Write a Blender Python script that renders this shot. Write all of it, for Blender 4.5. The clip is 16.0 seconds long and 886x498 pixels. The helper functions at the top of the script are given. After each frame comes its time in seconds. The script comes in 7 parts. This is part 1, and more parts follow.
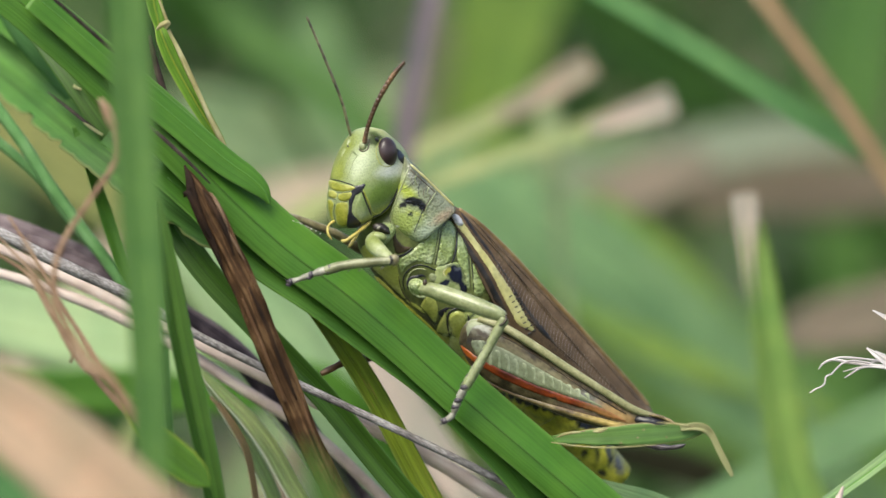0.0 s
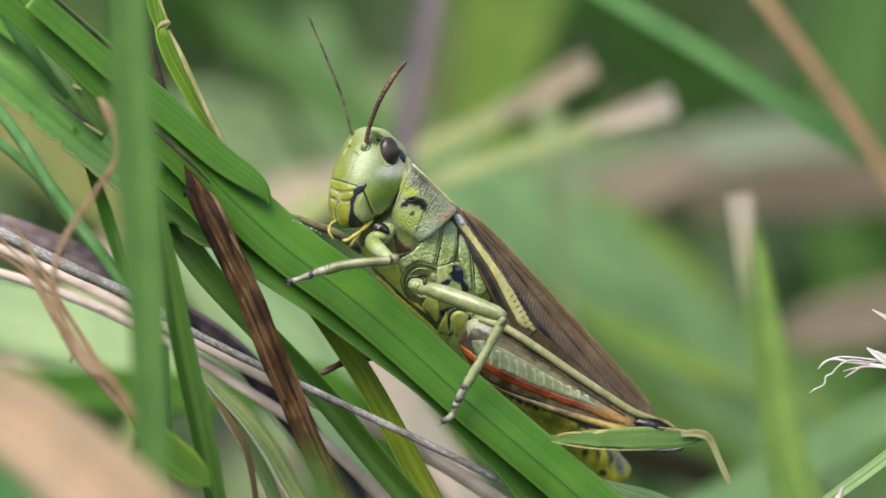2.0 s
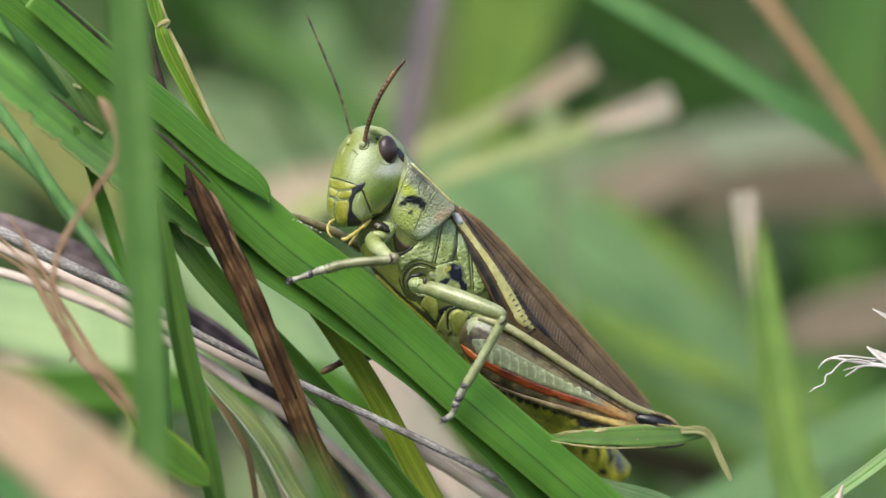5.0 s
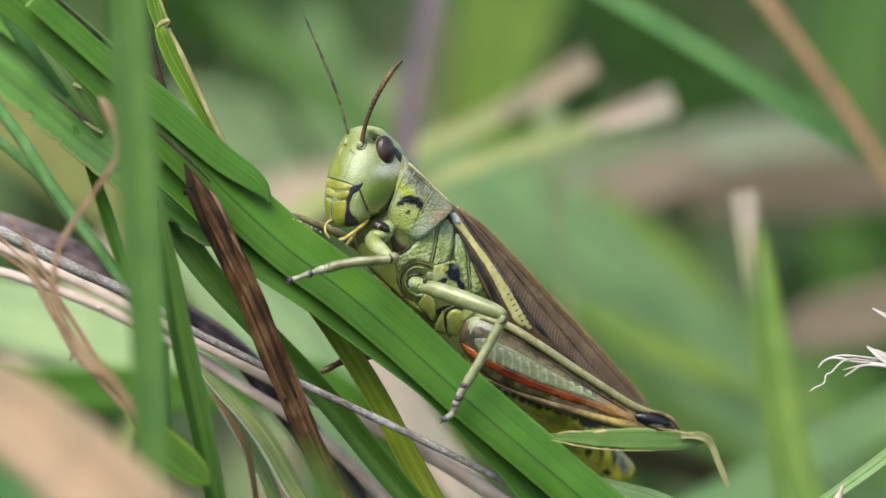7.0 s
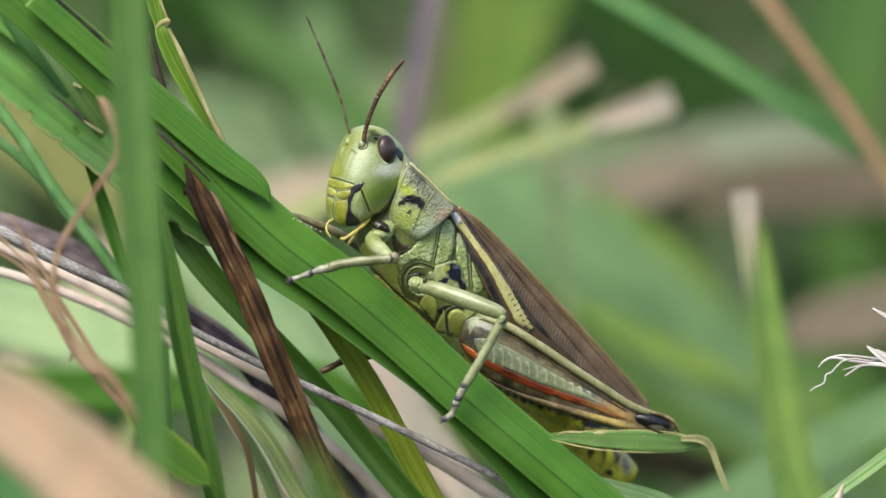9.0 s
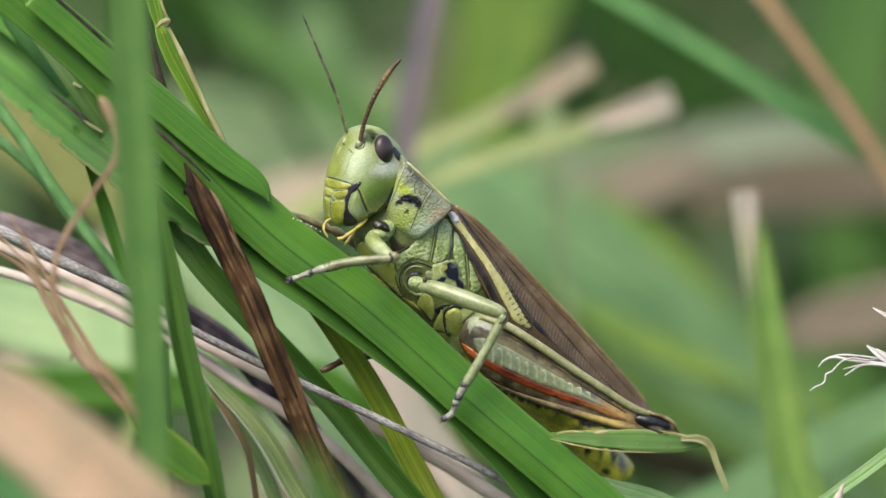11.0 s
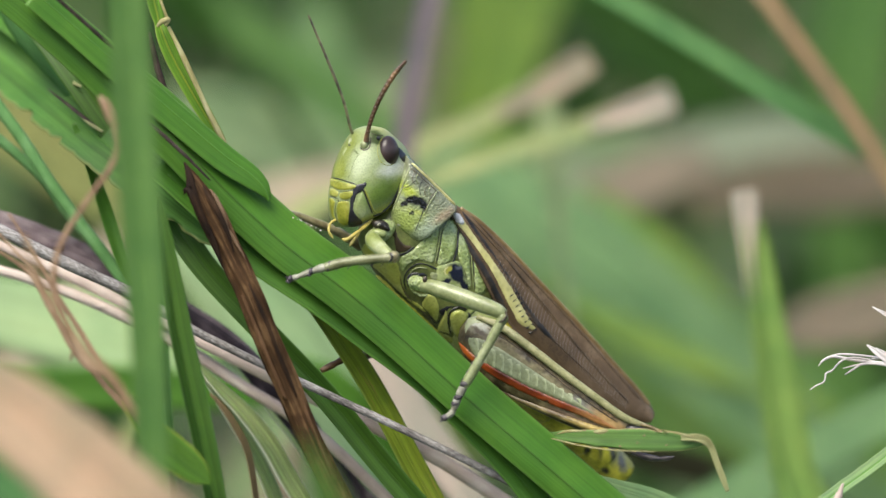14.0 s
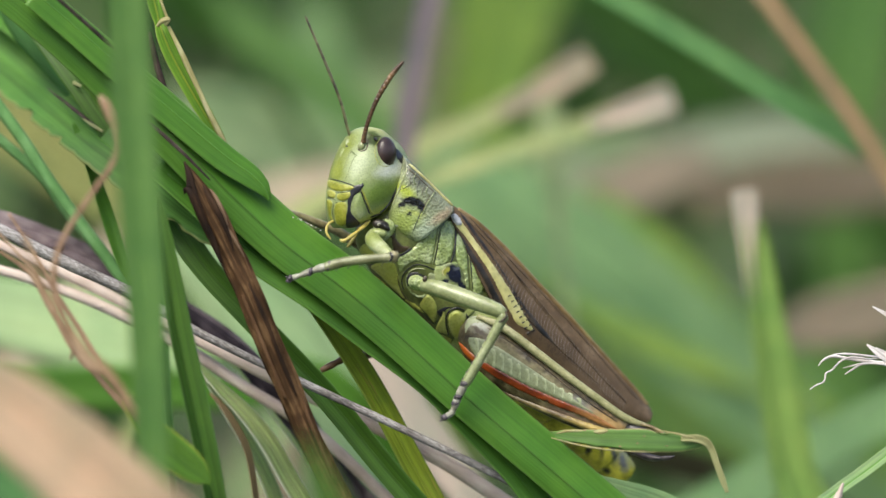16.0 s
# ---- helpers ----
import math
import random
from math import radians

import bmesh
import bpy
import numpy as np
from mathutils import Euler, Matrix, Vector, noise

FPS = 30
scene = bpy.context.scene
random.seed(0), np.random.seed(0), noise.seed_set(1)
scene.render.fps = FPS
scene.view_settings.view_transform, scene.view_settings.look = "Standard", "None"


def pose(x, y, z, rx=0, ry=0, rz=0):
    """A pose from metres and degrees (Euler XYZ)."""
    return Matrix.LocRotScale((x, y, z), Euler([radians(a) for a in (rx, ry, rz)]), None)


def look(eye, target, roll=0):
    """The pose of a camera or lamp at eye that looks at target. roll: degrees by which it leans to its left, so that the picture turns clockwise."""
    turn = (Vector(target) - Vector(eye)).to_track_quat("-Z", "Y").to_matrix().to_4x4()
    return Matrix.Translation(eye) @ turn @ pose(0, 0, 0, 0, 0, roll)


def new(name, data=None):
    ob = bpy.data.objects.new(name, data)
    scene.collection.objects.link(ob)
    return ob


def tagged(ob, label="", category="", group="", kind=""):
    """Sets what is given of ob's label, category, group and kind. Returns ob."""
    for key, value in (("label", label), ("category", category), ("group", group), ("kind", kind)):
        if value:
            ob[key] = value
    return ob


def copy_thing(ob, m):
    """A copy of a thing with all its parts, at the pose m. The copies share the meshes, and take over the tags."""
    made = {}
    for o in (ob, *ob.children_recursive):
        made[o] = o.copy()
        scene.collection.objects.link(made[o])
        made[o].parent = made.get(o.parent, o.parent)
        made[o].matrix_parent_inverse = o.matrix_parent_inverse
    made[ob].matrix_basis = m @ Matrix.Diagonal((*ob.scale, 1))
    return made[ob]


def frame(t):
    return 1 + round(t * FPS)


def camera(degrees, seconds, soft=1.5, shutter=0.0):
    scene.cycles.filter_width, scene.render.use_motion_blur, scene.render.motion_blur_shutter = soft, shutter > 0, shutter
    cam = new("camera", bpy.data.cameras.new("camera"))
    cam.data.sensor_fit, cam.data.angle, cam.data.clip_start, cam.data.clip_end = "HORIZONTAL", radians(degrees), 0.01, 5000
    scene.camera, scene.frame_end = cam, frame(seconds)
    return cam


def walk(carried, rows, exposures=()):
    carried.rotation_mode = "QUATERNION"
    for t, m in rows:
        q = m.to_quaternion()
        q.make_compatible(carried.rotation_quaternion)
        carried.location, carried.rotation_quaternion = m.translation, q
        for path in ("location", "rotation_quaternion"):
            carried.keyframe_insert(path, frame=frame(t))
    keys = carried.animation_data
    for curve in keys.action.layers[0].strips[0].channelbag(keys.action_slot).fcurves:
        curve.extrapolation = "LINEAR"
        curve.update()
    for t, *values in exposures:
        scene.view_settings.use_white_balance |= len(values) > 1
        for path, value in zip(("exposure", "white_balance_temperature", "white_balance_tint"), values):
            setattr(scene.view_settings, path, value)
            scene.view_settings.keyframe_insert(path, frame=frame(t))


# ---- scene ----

# A grasshopper on a grass blade in a meadow, seen through a long macro lens half a metre away.
# Plan axes, in millimetres: x to the right, y away from the camera, z up; they lean by LEAN degrees against the world.
import mathutils.geometry
from mathutils.bvhtree import BVHTree

LEAN = -8.0
MM = 0.001
RIG = pose(0, 0, 0, LEAN, 0, 0)
REACH = 0.5127
GROUND = -0.095
cam = camera(7.0, 16.0, soft=1.5)
cam.data.dof.use_dof = True
cam.data.dof.focus_distance = REACH - 0.0002
cam.data.dof.aperture_fstop = 21.0


def aim(rise):
    """The camera's pose; rise is a small nod upwards in degrees."""
    return RIG @ pose(0, -REACH, 0, 90 + rise, 0, 0)


NOD = 7.0 / 1568
walk(cam, [(0.0, aim(3.0 * NOD)), (1.0, aim(3.0 * NOD)), (2.5, aim(2.0 * NOD)), (4.0, aim(1.3 * NOD)), (6.5, aim(0.0)),
           (9.0, aim(-0.4 * NOD)), (11.5, aim(-1.4 * NOD)), (13.4, aim(-1.6 * NOD)), (14.0, aim(-2.6 * NOD)), (16.0, aim(-3.2 * NOD))])

# soft daylight through thin cloud
world = bpy.data.worlds.new("sky")
scene.world = world
world.use_nodes = True
sky = world.node_tree.nodes.new("ShaderNodeTexSky")
sky.sky_type = "NISHITA"
sky.sun_disc = False
sky.sun_elevation = radians(60)
sky.sun_rotation = radians(213)
sky.air_density, sky.dust_density = 1.0, 3.0
back = world.node_tree.nodes["Background"]
back.inputs["Strength"].default_value = 0.14
world.node_tree.links.new(sky.outputs["Color"], back.inputs["Color"])
sun = new("sun", bpy.data.lights.new("sun", "SUN"))
sun.data.energy, sun.data.angle, sun.data.color = 2.6, radians(42), (0.985, 0.95, 0.80)
sun.matrix_basis = look((-0.36, -0.55, 1.0), (0, 0, 0))
scene.view_settings.exposure = 0.64


# ---- materials ----
def shader(name):
    m = bpy.data.materials.new(name)
    m.use_nodes = True
    return m, m.node_tree.nodes, m.node_tree.links, m.node_tree.nodes["Principled BSDF"]


def node(nodes, links, kind, ins=(), operation="", data_type="", blend_type="", feature="", invert=False):
    n = nodes.new(kind)
    if operation:
        n.operation = operation
    if data_type:
        n.data_type = data_type
    if blend_type:
        n.blend_type = blend_type
    if feature:
        n.feature = feature
    if invert:
        n.invert = True
    for key, value in ins:
        if hasattr(value, "is_output"):
            links.new(value, n.inputs[key])
        else:
            n.inputs[key].default_value = value
    return n


def ramp(nodes, links, fac, stops):
    r = nodes.new("ShaderNodeValToRGB")
    el = r.color_ramp.elements
    while len(el) < len(stops):
        el.new(0.5)
    for e, (at, col) in zip(el, stops):
        e.position, e.color = at, (*col, 1)
    links.new(fac, r.inputs["Fac"])
    return r.outputs["Color"]


def shade(c, k):
    return tuple(min(1, v * k) for v in c)


def leaf_material(name, base, edge=None, veins=26.0, dry=None, dry_amount=0.0, through_light=0.35, rough=0.45, contrast=1.0, ridge=0.25, pleats=0.3):
    """Grass leaf: fine veins along it, blotches, brown dry streaks, light passing through. UV: across -1..1, along in millimetres."""
    m, n, l, p = shader(name)
    uv = node(n, l, "ShaderNodeUVMap")
    sep = node(n, l, "ShaderNodeSeparateXYZ", [(0, uv.outputs[0])])
    wave = node(n, l, "ShaderNodeMath", [(0, sep.outputs[0]), (1, veins)], operation="MULTIPLY")
    wob = node(n, l, "ShaderNodeTexNoise", [("Vector", uv.outputs[0]), ("Scale", 0.9), ("Detail", 2.0)])
    wob = node(n, l, "ShaderNodeMath", [(0, wob.outputs["Fac"]), (1, 5.0)], operation="MULTIPLY")
    wave = node(n, l, "ShaderNodeMath", [(0, wave.outputs[0]), (1, wob.outputs[0])], operation="ADD")
    wave = node(n, l, "ShaderNodeMath", [(0, wave.outputs[0])], operation="SINE")
    fine = node(n, l, "ShaderNodeCombineXYZ", [(0, sep.outputs[0]), (1, sep.outputs[1])])
    fine = node(n, l, "ShaderNodeVectorMath", [(0, fine.outputs[0]), (1, (9.0, 0.12, 1.0))], operation="MULTIPLY")
    streak = node(n, l, "ShaderNodeTexNoise", [("Vector", fine.outputs[0]), ("Scale", 1.6), ("Detail", 4.0), ("Roughness", 0.65)])
    wide = node(n, l, "ShaderNodeVectorMath", [(0, fine.outputs[0]), (1, (0.42, 0.1, 1.0))], operation="MULTIPLY")
    wide = node(n, l, "ShaderNodeTexNoise", [("Vector", wide.outputs[0]), ("Scale", 0.8), ("Detail", 1.0)])
    coord = node(n, l, "ShaderNodeTexCoord")
    blotch = node(n, l, "ShaderNodeTexNoise", [("Vector", coord.outputs["Object"]), ("Scale", 260.0), ("Detail", 3.0)])
    grain = node(n, l, "ShaderNodeTexNoise", [("Vector", coord.outputs["Object"]), ("Scale", 2600.0), ("Detail", 2.0)])
    c = contrast
    a = ramp(n, l, streak.outputs["Fac"], [(0.28, shade(base, 1 - 0.32 * c)), (0.5, base), (0.74, shade(base, 1 + 0.45 * c))])
    tint = ramp(n, l, blotch.outputs["Fac"], [(0.3, (0.8, 0.86, 0.8)), (0.7, (1.2, 1.1, 1.05))])
    a = node(n, l, "ShaderNodeMix", [(0, 1.0), (6, a), (7, tint)], data_type="RGBA", blend_type="MULTIPLY").outputs[2]
    pleat = node(n, l, "ShaderNodeMapRange", [(0, wide.outputs["Fac"]), (1, 0.3), (2, 0.7), (3, 1 - pleats), (4, 1 + pleats)])
    a = node(n, l, "ShaderNodeMix", [(0, 1.0), (6, a), (7, pleat.outputs[0])], data_type="RGBA", blend_type="MULTIPLY").outputs[2]
    vein = node(n, l, "ShaderNodeMapRange", [(0, wave.outputs[0]), (1, -1.0), (2, 1.0), (3, 1 - 0.10 * c), (4, 1 + 0.06 * c)])
    a = node(n, l, "ShaderNodeMix", [(0, 1.0), (6, a), (7, vein.outputs[0])], data_type="RGBA", blend_type="MULTIPLY").outputs[2]
    if edge:
        rim = node(n, l, "ShaderNodeMath", [(0, sep.outputs[0])], operation="ABSOLUTE")
        rim = node(n, l, "ShaderNodeMapRange", [(0, rim.outputs[0]), (1, 0.86), (2, 0.99)])
        a = node(n, l, "ShaderNodeMix", [(0, rim.outputs[0]), (6, a), (7, (*edge, 1))], data_type="RGBA").outputs[2]
    if dry:
        spot = node(n, l, "ShaderNodeVectorMath", [(0, fine.outputs[0]), (1, (0.33, 1.3, 1.0))], operation="MULTIPLY")
        spot = node(n, l, "ShaderNodeTexNoise", [("Vector", spot.outputs[0]), ("Scale", 1.1), ("Detail", 5.0), ("Roughness", 0.7)])
        k = node(n, l, "ShaderNodeMapRange", [(0, spot.outputs["Fac"]), (1, 0.68 - dry_amount), (2, 0.78 - dry_amount)])
        a = node(n, l, "ShaderNodeMix", [(0, k.outputs[0]), (6, a), (7, (*dry, 1))], data_type="RGBA").outputs[2]
    l.new(a, p.inputs["Base Color"])
    p.inputs["Roughness"].default_value = rough
    p.inputs["Specular IOR Level"].default_value = 0.35
    mixh = node(n, l, "ShaderNodeMath", [(0, wave.outputs[0]), (1, grain.outputs["Fac"])], operation="ADD")
    bump = node(n, l, "ShaderNodeBump", [("Strength", ridge), ("Distance", 0.00003), ("Height", mixh.outputs[0])])
    l.new(bump.outputs[0], p.inputs["Normal"])
    glow = node(n, l, "ShaderNodeBsdfTranslucent", [("Color", a)])
    both = node(n, l, "ShaderNodeMixShader", [(0, through_light), (1, p.outputs[0]), (2, glow.outputs[0])])
    l.new(both.outputs[0], n["Material Output"].inputs[0])
    return m


def skin_material(name, low, mid, high, scale=900.0, rough=0.36, relief=0.5, pits=2600.0, spread=0.16, gloss=0.5, deep=0.0, sweep=None, patches=(), warp=0.5, origin=(0, 0, 0)):
    """Insect cuticle, wood or stalk: mottled in three tones, with a pitted fine relief.
    patches: spots of pigment, (x, z), (half length, half width), turn in degrees, colour, softness; all in millimetres, with a ragged edge of warp."""
    m, n, l, p = shader(name)
    coord = node(n, l, "ShaderNodeTexCoord")
    big = node(n, l, "ShaderNodeTexNoise", [("Vector", coord.outputs["Object"]), ("Scale", scale), ("Detail", 5.0), ("Roughness", 0.6)])
    small = node(n, l, "ShaderNodeTexVoronoi", [("Vector", coord.outputs["Object"]), ("Scale", pits)])
    a = ramp(n, l, big.outputs["Fac"], [(0.5 - spread, low), (0.5, mid), (0.5 + spread, high)])
    pit = node(n, l, "ShaderNodeMapRange", [(0, small.outputs["Distance"]), (1, 0.0), (2, 0.6), (3, 1.12 + 0.25 * deep if deep else 0.82), (4, 0.82 - 0.3 * deep if deep else 1.12)])
    a = node(n, l, "ShaderNodeMix", [(0, 1.0), (6, a), (7, pit.outputs[0])], data_type="RGBA", blend_type="MULTIPLY").outputs[2]
    if sweep:
        x0, x1, tint = sweep
        sep = node(n, l, "ShaderNodeSeparateXYZ", [(0, coord.outputs["Object"])])
        blur = node(n, l, "ShaderNodeMath", [(0, big.outputs["Fac"]), (1, 0.002), (2, -0.001)], operation="MULTIPLY_ADD")
        at = node(n, l, "ShaderNodeMath", [(0, sep.outputs[0]), (1, blur.outputs[0])], operation="ADD")
        k = node(n, l, "ShaderNodeMapRange", [(0, at.outputs[0]), (1, x0), (2, x1)])
        a = node(n, l, "ShaderNodeMix", [(0, k.outputs[0]), (6, a), (7, (*tint, 1))], data_type="RGBA").outputs[2]
    if patches:
        here = node(n, l, "ShaderNodeVectorMath", [(0, coord.outputs["Object"]), (1, (1000.0, 1000.0, 1000.0)), (2, origin)], operation="MULTIPLY_ADD")
        rag = node(n, l, "ShaderNodeTexNoise", [("Vector", coord.outputs["Object"]), ("Scale", 2200.0), ("Detail", 4.0), ("Roughness", 0.65)])
        rag = node(n, l, "ShaderNodeVectorMath", [(0, rag.outputs["Color"]), (1, (warp, 0.0, warp)), (2, (-0.5 * warp, 0.0, -0.5 * warp))], operation="MULTIPLY_ADD")
        here = node(n, l, "ShaderNodeVectorMath", [(0, here.outputs[0]), (1, rag.outputs[0])], operation="ADD")
    for (px, pz), (half, thin), turn, tint, soft in patches:
        ca, sa = math.cos(radians(turn)), math.sin(radians(turn))
        off = node(n, l, "ShaderNodeVectorMath", [(0, here.outputs[0]), (1, (px, 0.0, pz))], operation="SUBTRACT")
        du = node(n, l, "ShaderNodeVectorMath", [(0, off.outputs[0]), (1, (ca / half, 0.0, sa / half))], operation="DOT_PRODUCT")
        dv = node(n, l, "ShaderNodeVectorMath", [(0, off.outputs[0]), (1, (-sa / thin, 0.0, ca / thin))], operation="DOT_PRODUCT")
        far = node(n, l, "ShaderNodeCombineXYZ", [(0, du.outputs["Value"]), (1, dv.outputs["Value"])])
        far = node(n, l, "ShaderNodeVectorMath", [(0, far.outputs[0])], operation="LENGTH")
        k = node(n, l, "ShaderNodeMapRange", [(0, far.outputs["Value"]), (1, 1.0 - soft), (2, 1.0 + soft), (3, 1.0), (4, 0.0)])
        deepened = node(n, l, "ShaderNodeMix", [(0, 1.0), (6, (*tint, 1)), (7, pit.outputs[0])], data_type="RGBA", blend_type="MULTIPLY").outputs[2]
        a = node(n, l, "ShaderNodeMix", [(0, k.outputs[0]), (6, a), (7, deepened)], data_type="RGBA").outputs[2]
    l.new(a, p.inputs["Base Color"])
    p.inputs["Roughness"].default_value = rough
    p.inputs["Specular IOR Level"].default_value = gloss
    bump = node(n, l, "ShaderNodeBump", [("Strength", relief), ("Distance", 0.00009), ("Height", small.outputs["Distance"])], invert=deep > 0)
    dent = node(n, l, "ShaderNodeTexNoise", [("Vector", coord.outputs["Object"]), ("Scale", 1300.0), ("Detail", 3.0)])
    bump = node(n, l, "ShaderNodeBump", [("Strength", 0.5), ("Distance", 0.00016), ("Height", dent.outputs["Fac"]), ("Normal", bump.outputs[0])])
    l.new(bump.outputs[0], p.inputs["Normal"])
    return m


def fibre_material(name, low, mid, high, across=7.0, along=0.25, rough=0.7, relief=0.7, speckle=0.5):
    """Dead stalk or stem: long fibres in three tones. UV: round it -1..1, along in millimetres."""
    m, n, l, p = shader(name)
    uv = node(n, l, "ShaderNodeUVMap")
    v = node(n, l, "ShaderNodeVectorMath", [(0, uv.outputs[0]), (1, (across, along, 1.0))], operation="MULTIPLY")
    t = node(n, l, "ShaderNodeTexNoise", [("Vector", v.outputs[0]), ("Scale", 1.0), ("Detail", 6.0), ("Roughness", 0.7)])
    coord = node(n, l, "ShaderNodeTexCoord")
    s = node(n, l, "ShaderNodeTexNoise", [("Vector", coord.outputs["Object"]), ("Scale", 500.0), ("Detail", 3.0)])
    f = node(n, l, "ShaderNodeMix", [(0, speckle), (2, t.outputs["Fac"]), (3, s.outputs["Fac"])])
    a = ramp(n, l, f.outputs[0], [(0.36, low), (0.5, mid), (0.64, high)])
    l.new(a, p.inputs["Base Color"])
    p.inputs["Roughness"].default_value = rough
    p.inputs["Specular IOR Level"].default_value = 0.2
    bump = node(n, l, "ShaderNodeBump", [("Strength", relief), ("Distance", 0.0001), ("Height", t.outputs["Fac"])])
    l.new(bump.outputs[0], p.inputs["Normal"])
    return m


GREEN = leaf_material("grass_green", (0.088, 0.235, 0.028), edge=(0.15, 0.32, 0.06), veins=44.0, contrast=0.34, pleats=0.14, rough=0.38, ridge=0.17)
GREEN_RIB = leaf_material("grass_midrib", (0.12, 0.30, 0.045), veins=6.0, contrast=0.6)
# GREEN made darker: a deep leaf tone with shade put into the colour
GREEN_DEEP_SHADED = leaf_material("grass_deep_green_shaded", (0.065, 0.16, 0.02), edge=(0.10, 0.22, 0.04), veins=30.0, contrast=0.45)
GREEN_BLUE = leaf_material("grass_blue_green", (0.085, 0.23, 0.07), veins=24.0, contrast=0.8)
GREEN_PALE = leaf_material("grass_pale_green", (0.26, 0.42, 0.18), veins=18.0, contrast=0.6)
GREEN_YELLOW = leaf_material("grass_yellow_green", (0.29, 0.39, 0.035), edge=(0.26, 0.36, 0.06), veins=22.0, dry=(0.44, 0.34, 0.07), dry_amount=0.09, contrast=0.7)
GREEN_LIME = leaf_material("grass_lime_green", (0.15, 0.31, 0.026), edge=(0.30, 0.42, 0.08), veins=14.0)
GREEN_END = leaf_material("grass_leaf_end", (0.085, 0.20, 0.015), edge=(0.34, 0.42, 0.05), veins=14.0, contrast=0.7)
GREEN_WORN = leaf_material("grass_worn_green", (0.10, 0.25, 0.048), edge=(0.28, 0.32, 0.11), veins=40.0, dry=(0.26, 0.23, 0.11), dry_amount=-0.01, contrast=0.6, ridge=0.12)
GREEN_STRIPED = leaf_material("grass_striped", (0.56, 0.69, 0.33), edge=(0.8, 0.82, 0.7), veins=12.0, dry=(0.62, 0.54, 0.34), dry_amount=0.05, contrast=1.0, through_light=0.5)
GREEN_TIP = leaf_material("grass_small_leaf", (0.16, 0.30, 0.085), edge=(0.36, 0.30, 0.14), veins=60.0, contrast=0.5, dry=(0.34, 0.26, 0.12), dry_amount=0.03, ridge=0.05)
FAR_GREEN = leaf_material("far_green", (0.10, 0.22, 0.05), veins=12.0)
FAR_BLUE = leaf_material("far_blue_green", (0.182, 0.328, 0.142), veins=12.0, contrast=0.7)
FAR_PALE = leaf_material("far_pale_green", (0.33, 0.43, 0.23), veins=12.0, contrast=0.7)
FAR_YELLOW = leaf_material("far_yellow_green", (0.185, 0.31, 0.055), veins=12.0)
FAR_DARK = leaf_material("far_dark_green", (0.035, 0.10, 0.014), veins=12.0)
FAR_STRAW = leaf_material("far_straw", (0.48, 0.41, 0.31), veins=12.0, rough=0.6)
FAR_BRIGHT = leaf_material("far_bright_pale_green", (0.345, 0.50, 0.255), veins=12.0, contrast=0.5)
FAR_BLADE = leaf_material("far_light_green", (0.25, 0.41, 0.10), veins=12.0)
FAR_OCHRE = leaf_material("far_ochre", (0.25, 0.275, 0.088), veins=12.0)
NEAR_SOFT = leaf_material("near_soft_green", (0.125, 0.265, 0.066), veins=10.0, contrast=0.5)
FAR_STEM = leaf_material("far_tan_stem", (0.34, 0.25, 0.14), veins=8.0, rough=0.6)
FAR_MUTED = leaf_material("far_muted_straw", (0.24, 0.20, 0.145), veins=12.0, rough=0.6)
FAR_MID = leaf_material("far_mid_green", (0.19, 0.33, 0.14), veins=12.0, contrast=0.6)
FAR_GREY = leaf_material("far_grey_green", (0.22, 0.27, 0.18), veins=12.0, contrast=0.6)
FAR_MINT = leaf_material("far_mint_green", (0.30, 0.425, 0.215), veins=12.0, contrast=0.5)
FAR_HAY = leaf_material("far_greenish_straw", (0.34, 0.40, 0.17), veins=12.0, rough=0.6)
FAR_FRESH = leaf_material("far_fresh_green", (0.125, 0.235, 0.05), veins=12.0)
FAR_LOW = leaf_material("far_low_green", (0.105, 0.24, 0.075), veins=12.0)
FAR_LEAN = leaf_material("far_leaning_green", (0.115, 0.27, 0.085), edge=(0.08, 0.19, 0.05), veins=12.0)
FAR_DUSK = leaf_material("far_dusky_stem", (0.24, 0.20, 0.23), veins=12.0, rough=0.6)
# near-black tone for the dark of a hollow between the blades
FAR_HOLLOW = leaf_material("far_hollow_dark", (0.045, 0.045, 0.022), veins=12.0, rough=0.7)
FAR_WHITE = leaf_material("far_bleached_straw", (0.56, 0.50, 0.43), veins=12.0, rough=0.6)
STRAW = leaf_material("dry_straw", (0.38, 0.31, 0.20), veins=14.0, rough=0.6)
STRAW_TIP = leaf_material("dry_tip_bleached", (0.40, 0.41, 0.20), veins=6.0, rough=0.6, dry=(0.30, 0.22, 0.08), dry_amount=0.10)
STRAW_EDGE = fibre_material("dry_straw_margin", (0.22, 0.18, 0.06), (0.38, 0.35, 0.16), (0.56, 0.53, 0.34))
STRAW_WARM = leaf_material("dry_straw_warm", (0.57, 0.43, 0.30), veins=10.0, rough=0.6)
STRAW_PINK = fibre_material("dry_stalk_pinkish", (0.46, 0.36, 0.31), (0.62, 0.50, 0.44), (0.74, 0.64, 0.57))
STALK_GREY = fibre_material("dry_stalk_grey", (0.05, 0.042, 0.038), (0.25, 0.23, 0.22), (0.52, 0.50, 0.485), across=5.0, along=2.2, speckle=0.35)
STALK_PURPLE = fibre_material("dead_blade_purple", (0.07, 0.05, 0.055), (0.18, 0.135, 0.145), (0.34, 0.28, 0.28))
BLADE_DARK = fibre_material("dead_blade_blackish", (0.012, 0.010, 0.013), (0.05, 0.038, 0.048), (0.13, 0.10, 0.115), along=0.08)
